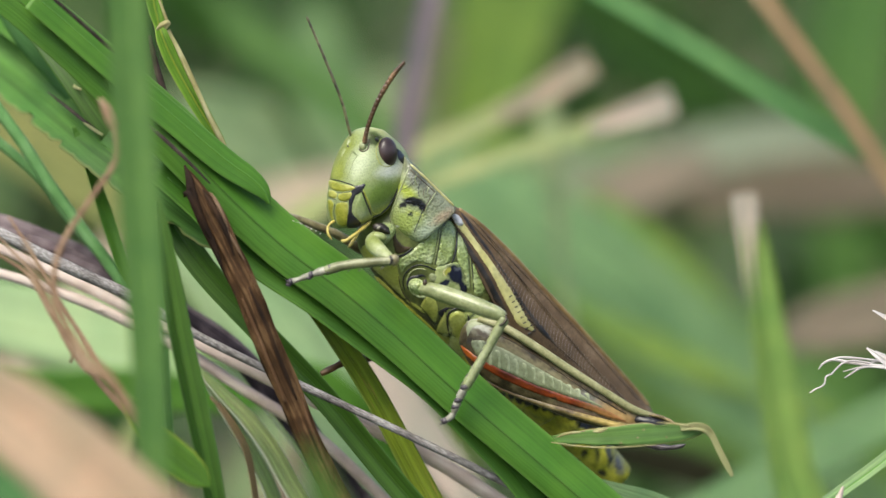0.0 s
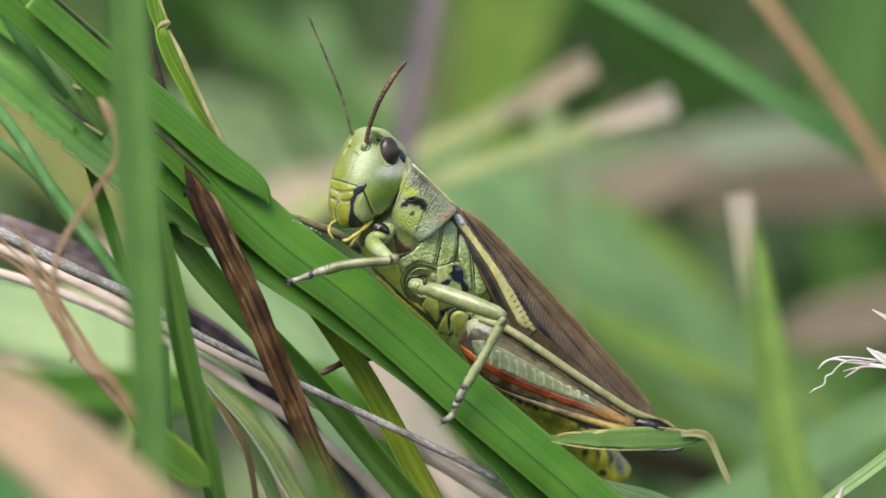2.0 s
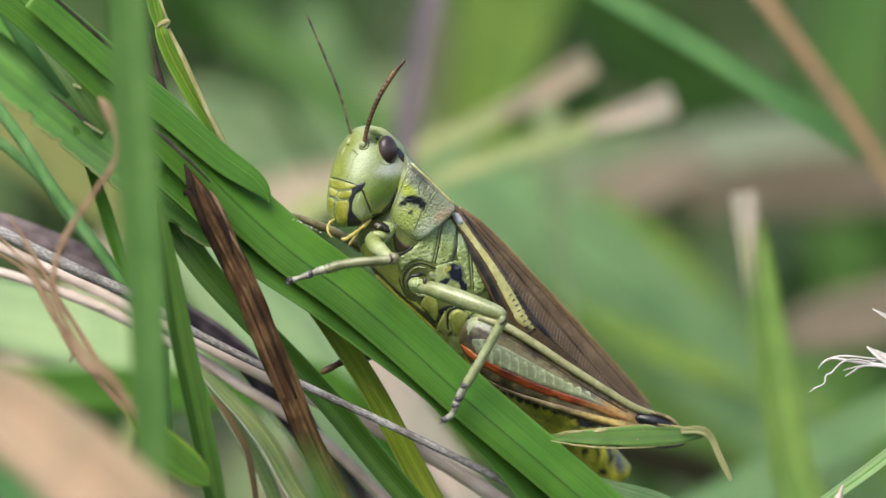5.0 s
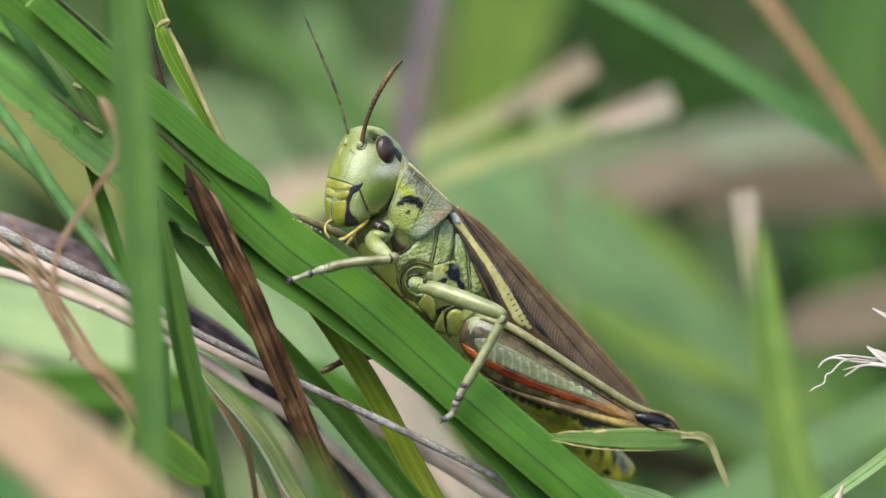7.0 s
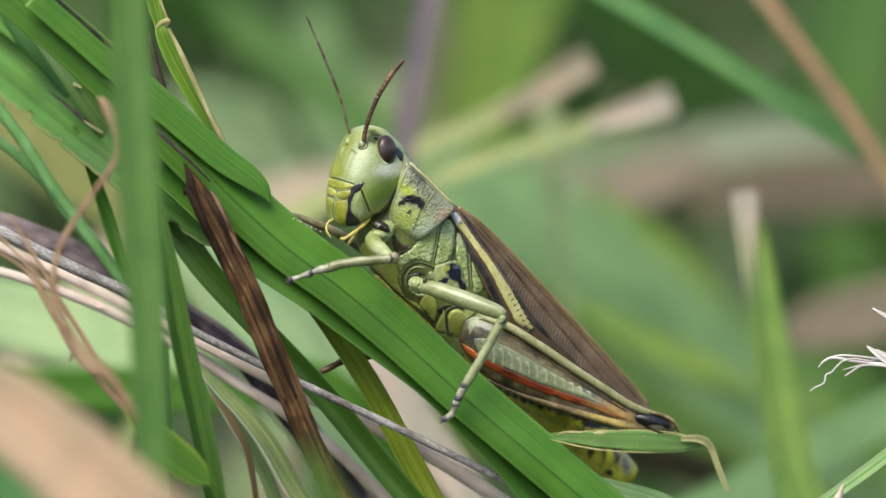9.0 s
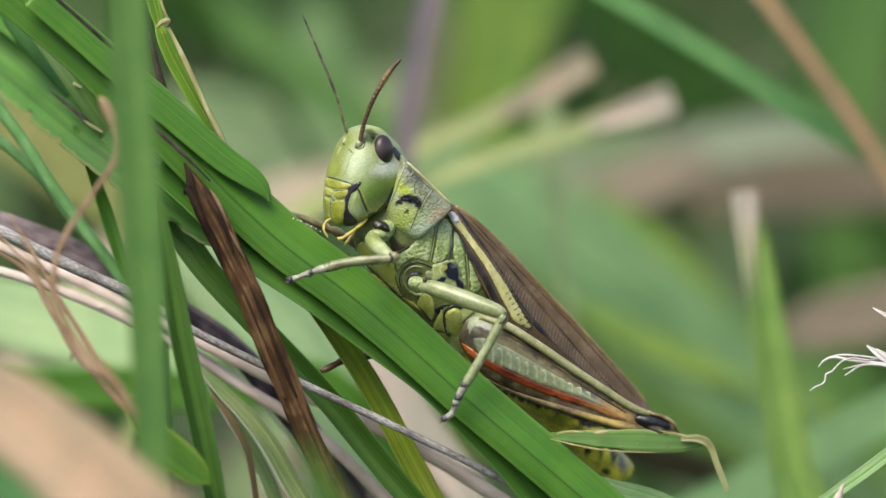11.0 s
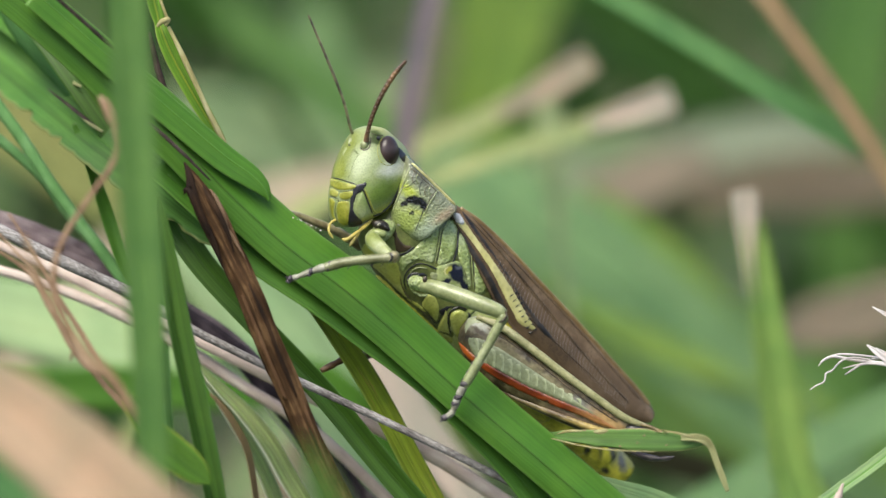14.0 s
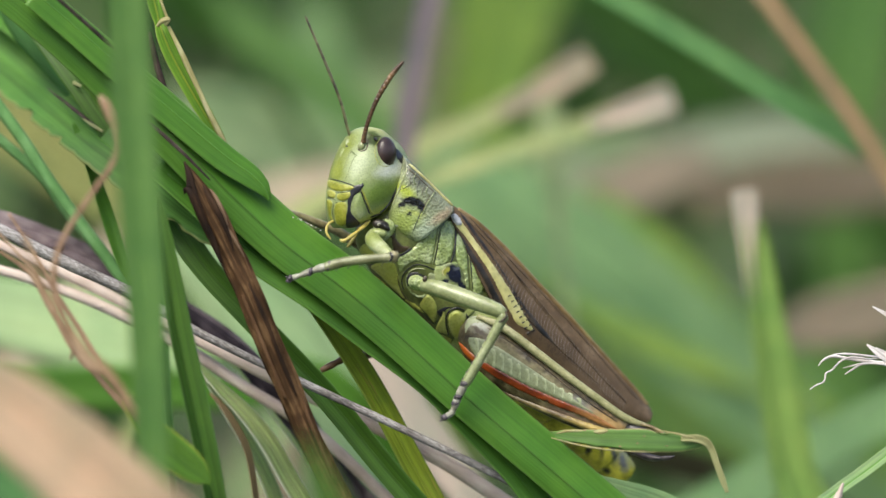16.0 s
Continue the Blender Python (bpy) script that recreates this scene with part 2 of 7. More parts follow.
STICK_LIGHT = fibre_material("dead_stalk_fibre", (0.04, 0.018, 0.007), (0.10, 0.05, 0.02), (0.22, 0.13, 0.07), along=0.1, speckle=0.25)
STICK_PALE = fibre_material("dead_stalk_pale", (0.07, 0.04, 0.02), (0.19, 0.12, 0.07), (0.34, 0.24, 0.16), along=0.1, speckle=0.25)
STICK_DARK = fibre_material("dead_stalk_dark", (0.006, 0.003, 0.001), (0.022, 0.010, 0.004), (0.06, 0.03, 0.013), across=5.0)
STALK_DARK = fibre_material("dead_sliver_dark", (0.015, 0.010, 0.008), (0.05, 0.035, 0.03), (0.14, 0.11, 0.09))
STICK_BROWN = fibre_material("dead_stalk_brown", (0.014, 0.006, 0.002), (0.062, 0.030, 0.010), (0.22, 0.13, 0.058), across=6.0, along=0.16, relief=1.0, speckle=0.4)
TENDRIL = fibre_material("tendril_red_brown", (0.19, 0.11, 0.07), (0.33, 0.21, 0.13), (0.46, 0.33, 0.22))
TENDRIL_TAN = fibre_material("tendril_tan", (0.19, 0.12, 0.065), (0.32, 0.21, 0.12), (0.43, 0.32, 0.18))
STEM_GREEN = fibre_material("stem_green", (0.10, 0.23, 0.07), (0.145, 0.32, 0.105), (0.21, 0.40, 0.16), rough=0.5)
FLUFF = fibre_material("seed_fluff", (0.55, 0.48, 0.46), (0.75, 0.70, 0.68), (0.85, 0.82, 0.80))

C_FACE = skin_material("cuticle_face_green", (0.205, 0.25, 0.09), (0.255, 0.305, 0.135), (0.32, 0.365, 0.20), scale=520, relief=0.12, pits=7000, rough=0.4, gloss=0.45, warp=0.45, patches=[
    ((-7.36, 6.62), (2.10, 0.92), 75, (0.17, 0.2, 0.026), 0.35),
    ((-6.00, 6.24), (1.04, 0.80), 60, (0.31, 0.365, 0.205), 0.6),
    ((-4.64, 8.60), (1.20, 0.28), -25, (0.36, 0.38, 0.15), 0.5),
    ((-5.10, 7.95), (0.62, 0.44), -40, (0.05, 0.075, 0.012), 0.25),
    ((-3.52, 5.68), (1.20, 0.52), 12, (0.52, 0.55, 0.45), 0.5),
    ((-4.48, 4.02), (1.50, 0.85), 25, (0.14, 0.215, 0.038), 0.5),
    ((-5.76, 4.44), (0.48, 0.40), 0, (0.19, 0.26, 0.07), 0.6),
    ((-4.48, 2.68), (1.44, 0.32), 30, (0.33, 0.36, 0.06), 0.5),
    ((-6.88, 7.64), (0.20, 0.06), 75, (0.4, 0.43, 0.28), 0.6),
    ((-7.24, 6.92), (0.28, 0.07), 70, (0.34, 0.38, 0.18), 0.6),
    ((-6.40, 6.84), (0.24, 0.08), -40, (0.1, 0.13, 0.04), 0.6),
    ((-6.92, 7.40), (0.07, 0.07), 0, (0.01, 0.012, 0.01), 0.4),
    ((-7.76, 5.64), (0.56, 0.28), 60, (0.22, 0.25, 0.035), 0.6)])
C_GREEN = skin_material("cuticle_green", (0.18, 0.235, 0.065), (0.265, 0.325, 0.12), (0.37, 0.42, 0.22), scale=500, relief=0.8, pits=4700, rough=0.22, gloss=0.65, deep=-1.7)
C_PRON = skin_material("cuticle_neck_shield", (0.18, 0.21, 0.10), (0.25, 0.285, 0.15), (0.33, 0.37, 0.23), scale=700, relief=0.6, pits=5600, rough=0.24, gloss=0.6, deep=-1.2, warp=0.6, patches=[
    ((-1.56, 5.00), (1.92, 0.60), -47, (0.1, 0.105, 0.075), 0.5),
    ((-0.36, 3.56), (1.20, 0.96), -45, (0.2, 0.22, 0.14), 0.6),
    ((-2.80, 4.20), (0.88, 0.40), -35, (0.34, 0.4, 0.06), 0.5),
    ((-2.80, 1.96), (1.20, 0.96), -40, (0.31, 0.38, 0.1), 0.6),
    ((-1.28, 1.44), (1.04, 0.56), 30, (0.34, 0.4, 0.28), 0.6),
    ((-0.08, 2.44), (0.96, 0.32), 32, (0.37, 0.29, 0.19), 0.6),
    ((-2.20, 3.44), (0.80, 0.32), -12, (0.008, 0.008, 0.009), 0.22),
    ((-1.64, 3.16), (0.28, 0.44), 20, (0.008, 0.008, 0.009), 0.25),
    ((-3.00, 3.20), (0.32, 0.20), 30, (0.012, 0.012, 0.01), 0.3),
    ((-2.84, 2.84), (0.36, 0.20), 10, (0.35, 0.4, 0.17), 0.35),
    ((-2.16, 2.60), (0.56, 0.16), -15, (0.38, 0.43, 0.12), 0.4),
    ((-2.48, 2.56), (0.20, 0.09), 50, (0.03, 0.035, 0.02), 0.4),
    ((-3.36, 1.72), (0.16, 0.08), 0, (0.5, 0.52, 0.42), 0.5),
    ((-2.40, 5.16), (0.40, 0.16), -70, (0.22, 0.235, 0.18), 0.6),
    ((-1.12, 4.36), (0.36, 0.14), -70, (0.24, 0.25, 0.18), 0.6)])
C_FLANK = skin_material("cuticle_flank", (0.20, 0.265, 0.06), (0.29, 0.355, 0.11), (0.39, 0.44, 0.19), scale=500, relief=0.2, pits=4700, rough=0.24, gloss=0.6, deep=-1.0, warp=0.5, patches=[
    ((0.76, -1.68), (0.80, 0.52), -60, (0.014, 0.017, 0.036), 0.25),
    ((1.24, -2.56), (0.56, 0.24), -70, (0.012, 0.014, 0.03), 0.25),
    ((-0.08, -2.36), (0.52, 0.24), 30, (0.014, 0.017, 0.036), 0.25),
    ((0.48, -2.56), (0.32, 0.20), 60, (0.27, 0.33, 0.12), 0.3),
    ((0.16, -1.48), (0.32, 0.14), 60, (0.36, 0.36, 0.07), 0.3),
    ((0.88, -1.32), (0.20, 0.12), 0, (0.09, 0.1, 0.13), 0.5)])
C_SIDE = skin_material("cuticle_side_olive", (0.17, 0.21, 0.085), (0.255, 0.30, 0.135), (0.35, 0.385, 0.22), scale=500, relief=0.3, pits=6400, rough=0.25, gloss=0.6, deep=0.25)
C_SMOOTH = skin_material("cuticle_smooth_green", (0.18, 0.215, 0.045), (0.26, 0.305, 0.085), (0.36, 0.40, 0.17), scale=520, relief=0.12, pits=5000, rough=0.3, gloss=0.55)
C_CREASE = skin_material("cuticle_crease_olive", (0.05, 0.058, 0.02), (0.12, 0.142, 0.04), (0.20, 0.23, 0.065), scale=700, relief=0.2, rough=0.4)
C_BREAST = skin_material("cuticle_breast_yellow", (0.36, 0.375, 0.045), (0.47, 0.475, 0.065), (0.56, 0.56, 0.12), scale=520, relief=0.1, pits=5000, rough=0.32)
C_UNDER = skin_material("cuticle_under_yellow_green", (0.25, 0.28, 0.045), (0.335, 0.365, 0.07), (0.42, 0.45, 0.13), scale=520, relief=0.1, pits=5000, rough=0.3)
C_LIMB = skin_material("cuticle_limb_green", (0.21, 0.25, 0.075), (0.285, 0.325, 0.135), (0.37, 0.40, 0.23), scale=600, relief=0.12, pits=5000, rough=0.32, gloss=0.55)
C_BAND = skin_material("wing_band_black", (0.006, 0.005, 0.004), (0.018, 0.014, 0.010), (0.05, 0.037, 0.024), scale=900, relief=0.2, rough=0.4)
C_YELLOW = skin_material("cuticle_yellow", (0.17, 0.185, 0.018), (0.265, 0.275, 0.036), (0.35, 0.35, 0.085), scale=900, relief=0.12, pits=6000, rough=0.36)
C_PALE = skin_material("cuticle_pale_stripe", (0.38, 0.36, 0.12), (0.47, 0.44, 0.17), (0.55, 0.53, 0.26), scale=500, relief=0.15, spread=0.22)
C_BLACK = skin_material("cuticle_black", (0.008, 0.008, 0.010), (0.014, 0.014, 0.018), (0.03, 0.03, 0.04), rough=0.3, relief=0.2)
C_BELLY = skin_material("cuticle_belly", (0.28, 0.275, 0.028), (0.54, 0.51, 0.05), (0.68, 0.64, 0.10), scale=620, relief=0.3, pits=5000, spread=0.15, warp=0.5, patches=[
    ((3.84, -10.00), (0.37, 0.24), -26.8824, (0.012, 0.013, 0.012), 0.3),
    ((4.46, -10.27), (0.29, 0.20), -19.8759, (0.012, 0.013, 0.012), 0.3),
    ((5.07, -10.41), (0.32, 0.32), -30.8921, (0.012, 0.013, 0.012), 0.3),
    ((5.69, -10.71), (0.36, 0.28), -40.4815, (0.012, 0.013, 0.012), 0.3),
    ((6.31, -10.89), (0.42, 0.26), -22.7624, (0.012, 0.013, 0.012), 0.3),
    ((6.92, -11.10), (0.29, 0.29), -27.267, (0.012, 0.013, 0.012), 0.3),
    ((7.54, -11.25), (0.28, 0.30), -30.8175, (0.012, 0.013, 0.012), 0.3),
    ((8.16, -11.52), (0.42, 0.29), -17.367, (0.012, 0.013, 0.012), 0.3),
    ((8.77, -11.68), (0.41, 0.25), -16.9324, (0.012, 0.013, 0.012), 0.3),
    ((9.39, -11.96), (0.30, 0.22), -38.4904, (0.012, 0.013, 0.012), 0.3),
    ((10.01, -12.18), (0.35, 0.28), -35.9692, (0.012, 0.013, 0.012), 0.3),
    ((10.62, -12.31), (0.34, 0.24), -27.4478, (0.012, 0.013, 0.012), 0.3),
    ((11.24, -12.53), (0.42, 0.28), -17.1316, (0.012, 0.013, 0.012), 0.3),
    ((4.84, -11.24), (0.44, 0.20), -25, (0.27, 0.27, 0.035), 0.7),
    ((5.77, -11.56), (0.44, 0.20), -25, (0.27, 0.27, 0.035), 0.7),
    ((6.71, -11.88), (0.44, 0.20), -25, (0.27, 0.27, 0.035), 0.7),
    ((7.64, -12.20), (0.44, 0.20), -25, (0.27, 0.27, 0.035), 0.7),
    ((8.57, -12.52), (0.44, 0.20), -25, (0.27, 0.27, 0.035), 0.7),
    ((9.51, -12.84), (0.44, 0.20), -25, (0.27, 0.27, 0.035), 0.7),
    ((10.44, -13.16), (0.44, 0.20), -25, (0.27, 0.27, 0.035), 0.7),
    ((10.56, -12.52), (0.80, 0.36), -10, (0.012, 0.013, 0.015), 0.3),
    ((12.24, -14.68), (0.24, 0.96), 8, (0.07, 0.075, 0.07), 0.5),
    ((12.92, -15.40), (0.36, 0.80), 10, (0.1, 0.105, 0.1), 0.5),
    ((11.36, -14.60), (0.20, 0.64), 5, (0.1, 0.11, 0.03), 0.6),
    ((10.44, -14.60), (0.24, 0.28), 0, (0.03, 0.03, 0.02), 0.4),
    ((11.76, -16.04), (0.32, 0.20), 0, (0.03, 0.03, 0.02), 0.4),
    ((13.04, -16.04), (0.28, 0.20), 0, (0.25, 0.25, 0.14), 0.5)])
C_LEG = skin_material("cuticle_leg", (0.17, 0.195, 0.08), (0.235, 0.265, 0.12), (0.31, 0.335, 0.185), scale=700, relief=0.08, pits=5000, rough=0.28, gloss=0.6)
C_SHIN = skin_material("fore_shin_olive", (0.13, 0.135, 0.06), (0.195, 0.205, 0.10), (0.27, 0.28, 0.16), scale=900, relief=0.1, pits=5000, rough=0.32, gloss=0.55)
C_PANEL = skin_material("femur_panel_olive", (0.145, 0.165, 0.085), (0.195, 0.22, 0.12), (0.25, 0.275, 0.16), scale=700, relief=0.03, pits=4000, rough=0.34, gloss=0.5)
C_RIB = skin_material("femur_rib_pale_green", (0.225, 0.255, 0.142), (0.28, 0.31, 0.185), (0.34, 0.37, 0.24), scale=700, relief=0.03, pits=4000, rough=0.45, gloss=0.4)
C_RIDGE = skin_material("femur_ridge_olive", (0.18, 0.18, 0.075), (0.255, 0.25, 0.118), (0.33, 0.32, 0.17), scale=700, relief=0.2, pits=5000, rough=0.45, gloss=0.4)
C_VEIN = skin_material("wing_vein_pale", (0.11, 0.085, 0.066), (0.165, 0.13, 0.108), (0.23, 0.19, 0.165), relief=0.1)
C_VALVE = skin_material("tail_valve_grey", (0.34, 0.34, 0.34), (0.52, 0.52, 0.52), (0.66, 0.66, 0.66), relief=0.2)
C_BROWN = skin_material("femur_brown", (0.022, 0.016, 0.007), (0.065, 0.05, 0.022), (0.14, 0.115, 0.055), scale=1100, relief=0.3, rough=0.42, gloss=0.4, warp=0.7, origin=(1.36, 0.6, -5.89), patches=[
    ((2.64, -5.24), (1.20, 0.48), -25, (0.33, 0.34, 0.28), 0.5),
    ((4.84, -6.96), (2.20, 0.24), -30, (0.15, 0.13, 0.06), 0.6),
    ((8.04, -8.76), (1.80, 0.16), -32, (0.16, 0.14, 0.07), 0.6),
    ((3.04, -5.88), (0.72, 0.16), -30, (0.08, 0.06, 0.04), 0.5),
    ((10.56, -10.52), (1.20, 0.32), -26, (0.19, 0.19, 0.165), 0.6),
    ((12.44, -11.48), (1.40, 0.36), -28, (0.36, 0.23, 0.09), 0.6),
    ((10.24, -11.48), (1.80, 0.16), -18, (0.14, 0.1, 0.07), 0.6)])
C_RED = skin_material("femur_red", (0.075, 0.012, 0.003), (0.155, 0.026, 0.004), (0.22, 0.046, 0.008), scale=500, relief=0.08, rough=0.3, warp=0.5, origin=(1.36, 0.6, -5.89), patches=[
    ((1.92, -7.16), (0.96, 0.36), -40, (0.42, 0.1, 0.015), 0.5),
    ((12.04, -11.68), (1.80, 0.40), -22, (0.27, 0.13, 0.04), 0.6),
    ((8.04, -10.44), (0.28, 0.16), 0, (0.02, 0.012, 0.006), 0.5)])
C_TAN = skin_material("tibia_tan", (0.075, 0.052, 0.018), (0.145, 0.11, 0.042), (0.24, 0.185, 0.085), scale=1300, relief=0.2, warp=0.6, origin=(1.36, 0.6, -5.89), patches=[
    ((8.64, -11.00), (2.00, 0.12), -17, (0.12, 0.08, 0.045), 0.6),
    ((11.84, -12.16), (1.80, 0.24), -16, (0.38, 0.28, 0.08), 0.6),
    ((4.64, -9.88), (1.20, 0.12), -22, (0.14, 0.095, 0.05), 0.6)])
C_KNEE = skin_material("knee_black_and_tan", (0.20, 0.15, 0.07), (0.30, 0.23, 0.12), (0.36, 0.30, 0.18), scale=900, relief=0.2, rough=0.3, warp=0.35, origin=(1.36, 0.6, -5.89), patches=[
    ((14.72, -12.12), (1.68, 0.60), -14, (0.008, 0.008, 0.01), 0.16),
    ((15.24, -12.64), (0.52, 0.18), -10, (0.34, 0.29, 0.22), 0.4),
    ((13.52, -12.16), (0.48, 0.48), 0, (0.012, 0.011, 0.01), 0.3)])
C_UMBER = skin_material("wing_umber", (0.03, 0.02, 0.010), (0.065, 0.045, 0.024), (0.12, 0.085, 0.045), scale=500, relief=0.2)
C_RUST = skin_material("wing_edge_rust", (0.13, 0.08, 0.028), (0.20, 0.13, 0.05), (0.27, 0.19, 0.085), scale=500, relief=0.2)
C_FAR_LEG = skin_material("far_leg_brown", (0.09, 0.07, 0.035), (0.19, 0.165, 0.085), (0.30, 0.27, 0.15), relief=0.2)
C_ANT = skin_material("antenna_red_brown", (0.05, 0.023, 0.009), (0.078, 0.04, 0.017), (0.20, 0.11, 0.045), relief=0.2)
C_ANT_FAR = skin_material("antenna_dark", (0.014, 0.012, 0.008), (0.075, 0.066, 0.034), (0.20, 0.19, 0.10), scale=1600, relief=0.2, sweep=(-0.0078, -0.0064, (0.20, 0.20, 0.09)))
C_FOOT = skin_material("foot_dark_band", (0.03, 0.022, 0.03), (0.06, 0.05, 0.06), (0.12, 0.10, 0.11), relief=0.2)
C_TARSUS = skin_material("foot_grey", (0.19, 0.18, 0.135), (0.30, 0.295, 0.23), (0.40, 0.395, 0.33), scale=1200, relief=0.2)
C_PALP = skin_material("palp_yellow", (0.32, 0.26, 0.05), (0.44, 0.36, 0.09), (0.52, 0.44, 0.16), relief=0.2)


def eye_material():
    m, n, l, p = shader("compound_eye")
    coord = node(n, l, "ShaderNodeTexCoord")
    v = node(n, l, "ShaderNodeTexVoronoi", [("Vector", coord.outputs["Object"]), ("Scale", 16000.0)])
    s = node(n, l, "ShaderNodeTexNoise", [("Vector", coord.outputs["Object"]), ("Scale", 900.0), ("Detail", 3.0)])
    a = ramp(n, l, s.outputs["Fac"], [(0.35, (0.022, 0.014, 0.014)), (0.6, (0.05, 0.032, 0.03)), (0.75, (0.08, 0.055, 0.05))])
    l.new(a, p.inputs["Base Color"])
    p.inputs["Roughness"].default_value = 0.3
    bump = node(n, l, "ShaderNodeBump", [("Strength", 0.25), ("Distance", 0.00002), ("Height", v.outputs["Distance"])])
    l.new(bump.outputs[0], p.inputs["Normal"])
    return m


def wing_material():
    """Brown tegmen with a net of fine veins. UV: along and across in millimetres."""
    m, n, l, p = shader("tegmen_brown")
    uv = node(n, l, "ShaderNodeUVMap")
    v = node(n, l, "ShaderNodeVectorMath", [(0, uv.outputs[0]), (1, (2.0, 4.2, 1.0))], operation="MULTIPLY")
    net = node(n, l, "ShaderNodeTexVoronoi", [("Vector", v.outputs[0]), ("Scale", 1.0)], feature="DISTANCE_TO_EDGE")
    s = node(n, l, "ShaderNodeTexNoise", [("Vector", uv.outputs[0]), ("Scale", 0.5), ("Detail", 4.0)])
    a = ramp(n, l, s.outputs["Fac"], [(0.3, (0.068, 0.041, 0.017)), (0.5, (0.130, 0.081, 0.038)), (0.72, (0.225, 0.152, 0.088))])
    side = node(n, l, "ShaderNodeSeparateXYZ", [(0, uv.outputs[0])])
    band = node(n, l, "ShaderNodeMapRange", [(0, side.outputs[1]), (1, 0.5), (2, 2.4), (3, 1.15), (4, 0.6)])
    a = node(n, l, "ShaderNodeMix", [(0, 1.0), (6, a), (7, band.outputs[0])], data_type="RGBA", blend_type="MULTIPLY").outputs[2]
    k = node(n, l, "ShaderNodeMapRange", [(0, net.outputs["Distance"]), (1, 0.0), (2, 0.12)])
    a = node(n, l, "ShaderNodeMix", [(0, k.outputs[0]), (6, (0.09, 0.058, 0.026, 1)), (7, a)], data_type="RGBA").outputs[2]
    l.new(a, p.inputs["Base Color"])
    p.inputs["Roughness"].default_value = 0.42
    p.inputs["Specular IOR Level"].default_value = 0.32
    bump = node(n, l, "ShaderNodeBump", [("Strength", 0.2), ("Distance", 0.00003), ("Height", k.outputs[0])], invert=True)
    l.new(bump.outputs[0], p.inputs["Normal"])
    return m


def soil_material():
    m, n, l, p = shader("soil_moss")
    coord = node(n, l, "ShaderNodeTexCoord")
    big = node(n, l, "ShaderNodeTexNoise", [("Vector", coord.outputs["Object"]), ("Scale", 14.0), ("Detail", 6.0)])
    a = ramp(n, l, big.outputs["Fac"], [(0.35, (0.012, 0.02, 0.006)), (0.5, (0.03, 0.05, 0.014)), (0.65, (0.09, 0.085, 0.04))])
    l.new(a, p.inputs["Base Color"])
    p.inputs["Roughness"].default_value = 0.9
    bump = node(n, l, "ShaderNodeBump", [("Strength", 0.8), ("Distance", 0.01), ("Height", big.outputs["Fac"])])
    l.new(bump.outputs[0], p.inputs["Normal"])
    return m


def meadow_material():
    """Grass of the meadow behind: every blade has a tone of its own, some of them dead."""
    m, n, l, p = shader("meadow_grass")
    g = node(n, l, "ShaderNodeNewGeometry")
    a = ramp(n, l, g.outputs["Random Per Island"], [(0.0, (0.012, 0.04, 0.006)), (0.4, (0.032, 0.09, 0.014)), (0.7, (0.07, 0.16, 0.03)), (0.88, (0.13, 0.21, 0.06)), (0.92, (0.22, 0.19, 0.12)), (1.0, (0.3, 0.26, 0.18))])
    l.new(a, p.inputs["Base Color"])
    p.inputs["Roughness"].default_value = 0.55
    glow = node(n, l, "ShaderNodeBsdfTranslucent", [("Color", a)])
    both = node(n, l, "ShaderNodeMixShader", [(0, 0.3), (1, p.outputs[0]), (2, glow.outputs[0])])
    l.new(both.outputs[0], n["Material Output"].inputs[0])
    return m


C_EYE, C_WING, SOIL, MEADOW = eye_material(), wing_material(), soil_material(), meadow_material()


# ---- shapes ----
def glide(points, per):
    """A smooth row of points (any number of values each) through the given ones, with per steps between each pair."""
    p = [np.array(q, float) for q in points]
    p = [2 * p[0] - p[1]] + p + [2 * p[-1] - p[-2]]
    out = []
    for i in range(1, len(p) - 2):
        for k in range(per):
            t = k / per
            out.append(0.5 * (2 * p[i] + (p[i + 1] - p[i - 1]) * t + (2 * p[i - 1] - 5 * p[i] + 4 * p[i + 1] - p[i + 2]) * t * t
                              + (3 * p[i] - p[i - 1] - 3 * p[i + 1] + p[i + 2]) * t ** 3))
    out.append(p[-2])
    return out


def mesh_of(name, verts, faces, uvs=None, smooth=True):
    me = bpy.data.meshes.new(name)
    me.from_pydata([tuple(v) for v in verts], [], faces)
    if uvs is not None:
        layer = me.uv_layers.new(name="UVMap")
        for lp in me.loops:
            layer.data[lp.index].uv = uvs[lp.vertex_index]
    if smooth:
        me.polygons.foreach_set("use_smooth", [True] * len(me.polygons))
    me.update()
    return me


def part(name, me, material, parent, label=""):
    """One mesh object under a thing or a part."""
    ob = new(name, me)
    me.materials.clear()
    me.materials.append(material)
    ob.parent = parent
    if label:
        tagged(ob, label)
    return ob


def thing(name, pieces, label, category, group="", kind=""):
    """A top-level thing: an empty at its lowest point with one part for each piece (part name, shape in plan millimetres, material, label)."""
    turn = np.array(RIG.to_3x3()).T
    shapes = [(n, np.array([tuple(q) for q in v]) * MM @ turn, f, u, mat, lab) for n, (v, f, u), mat, lab in pieces]
    low = min(shapes, key=lambda s: s[1][:, 2].min())[1]
    base = low[low[:, 2].argmin()].copy()
    root = new(name)
    root.empty_display_size = 0.005
    root.matrix_basis = Matrix.Translation(Vector(base))
    for n, v, f, u, mat, lab in shapes:
        part(n, mesh_of(n, v - base, f, u), mat, root, lab)
    return tagged(root, label, category, group, kind)


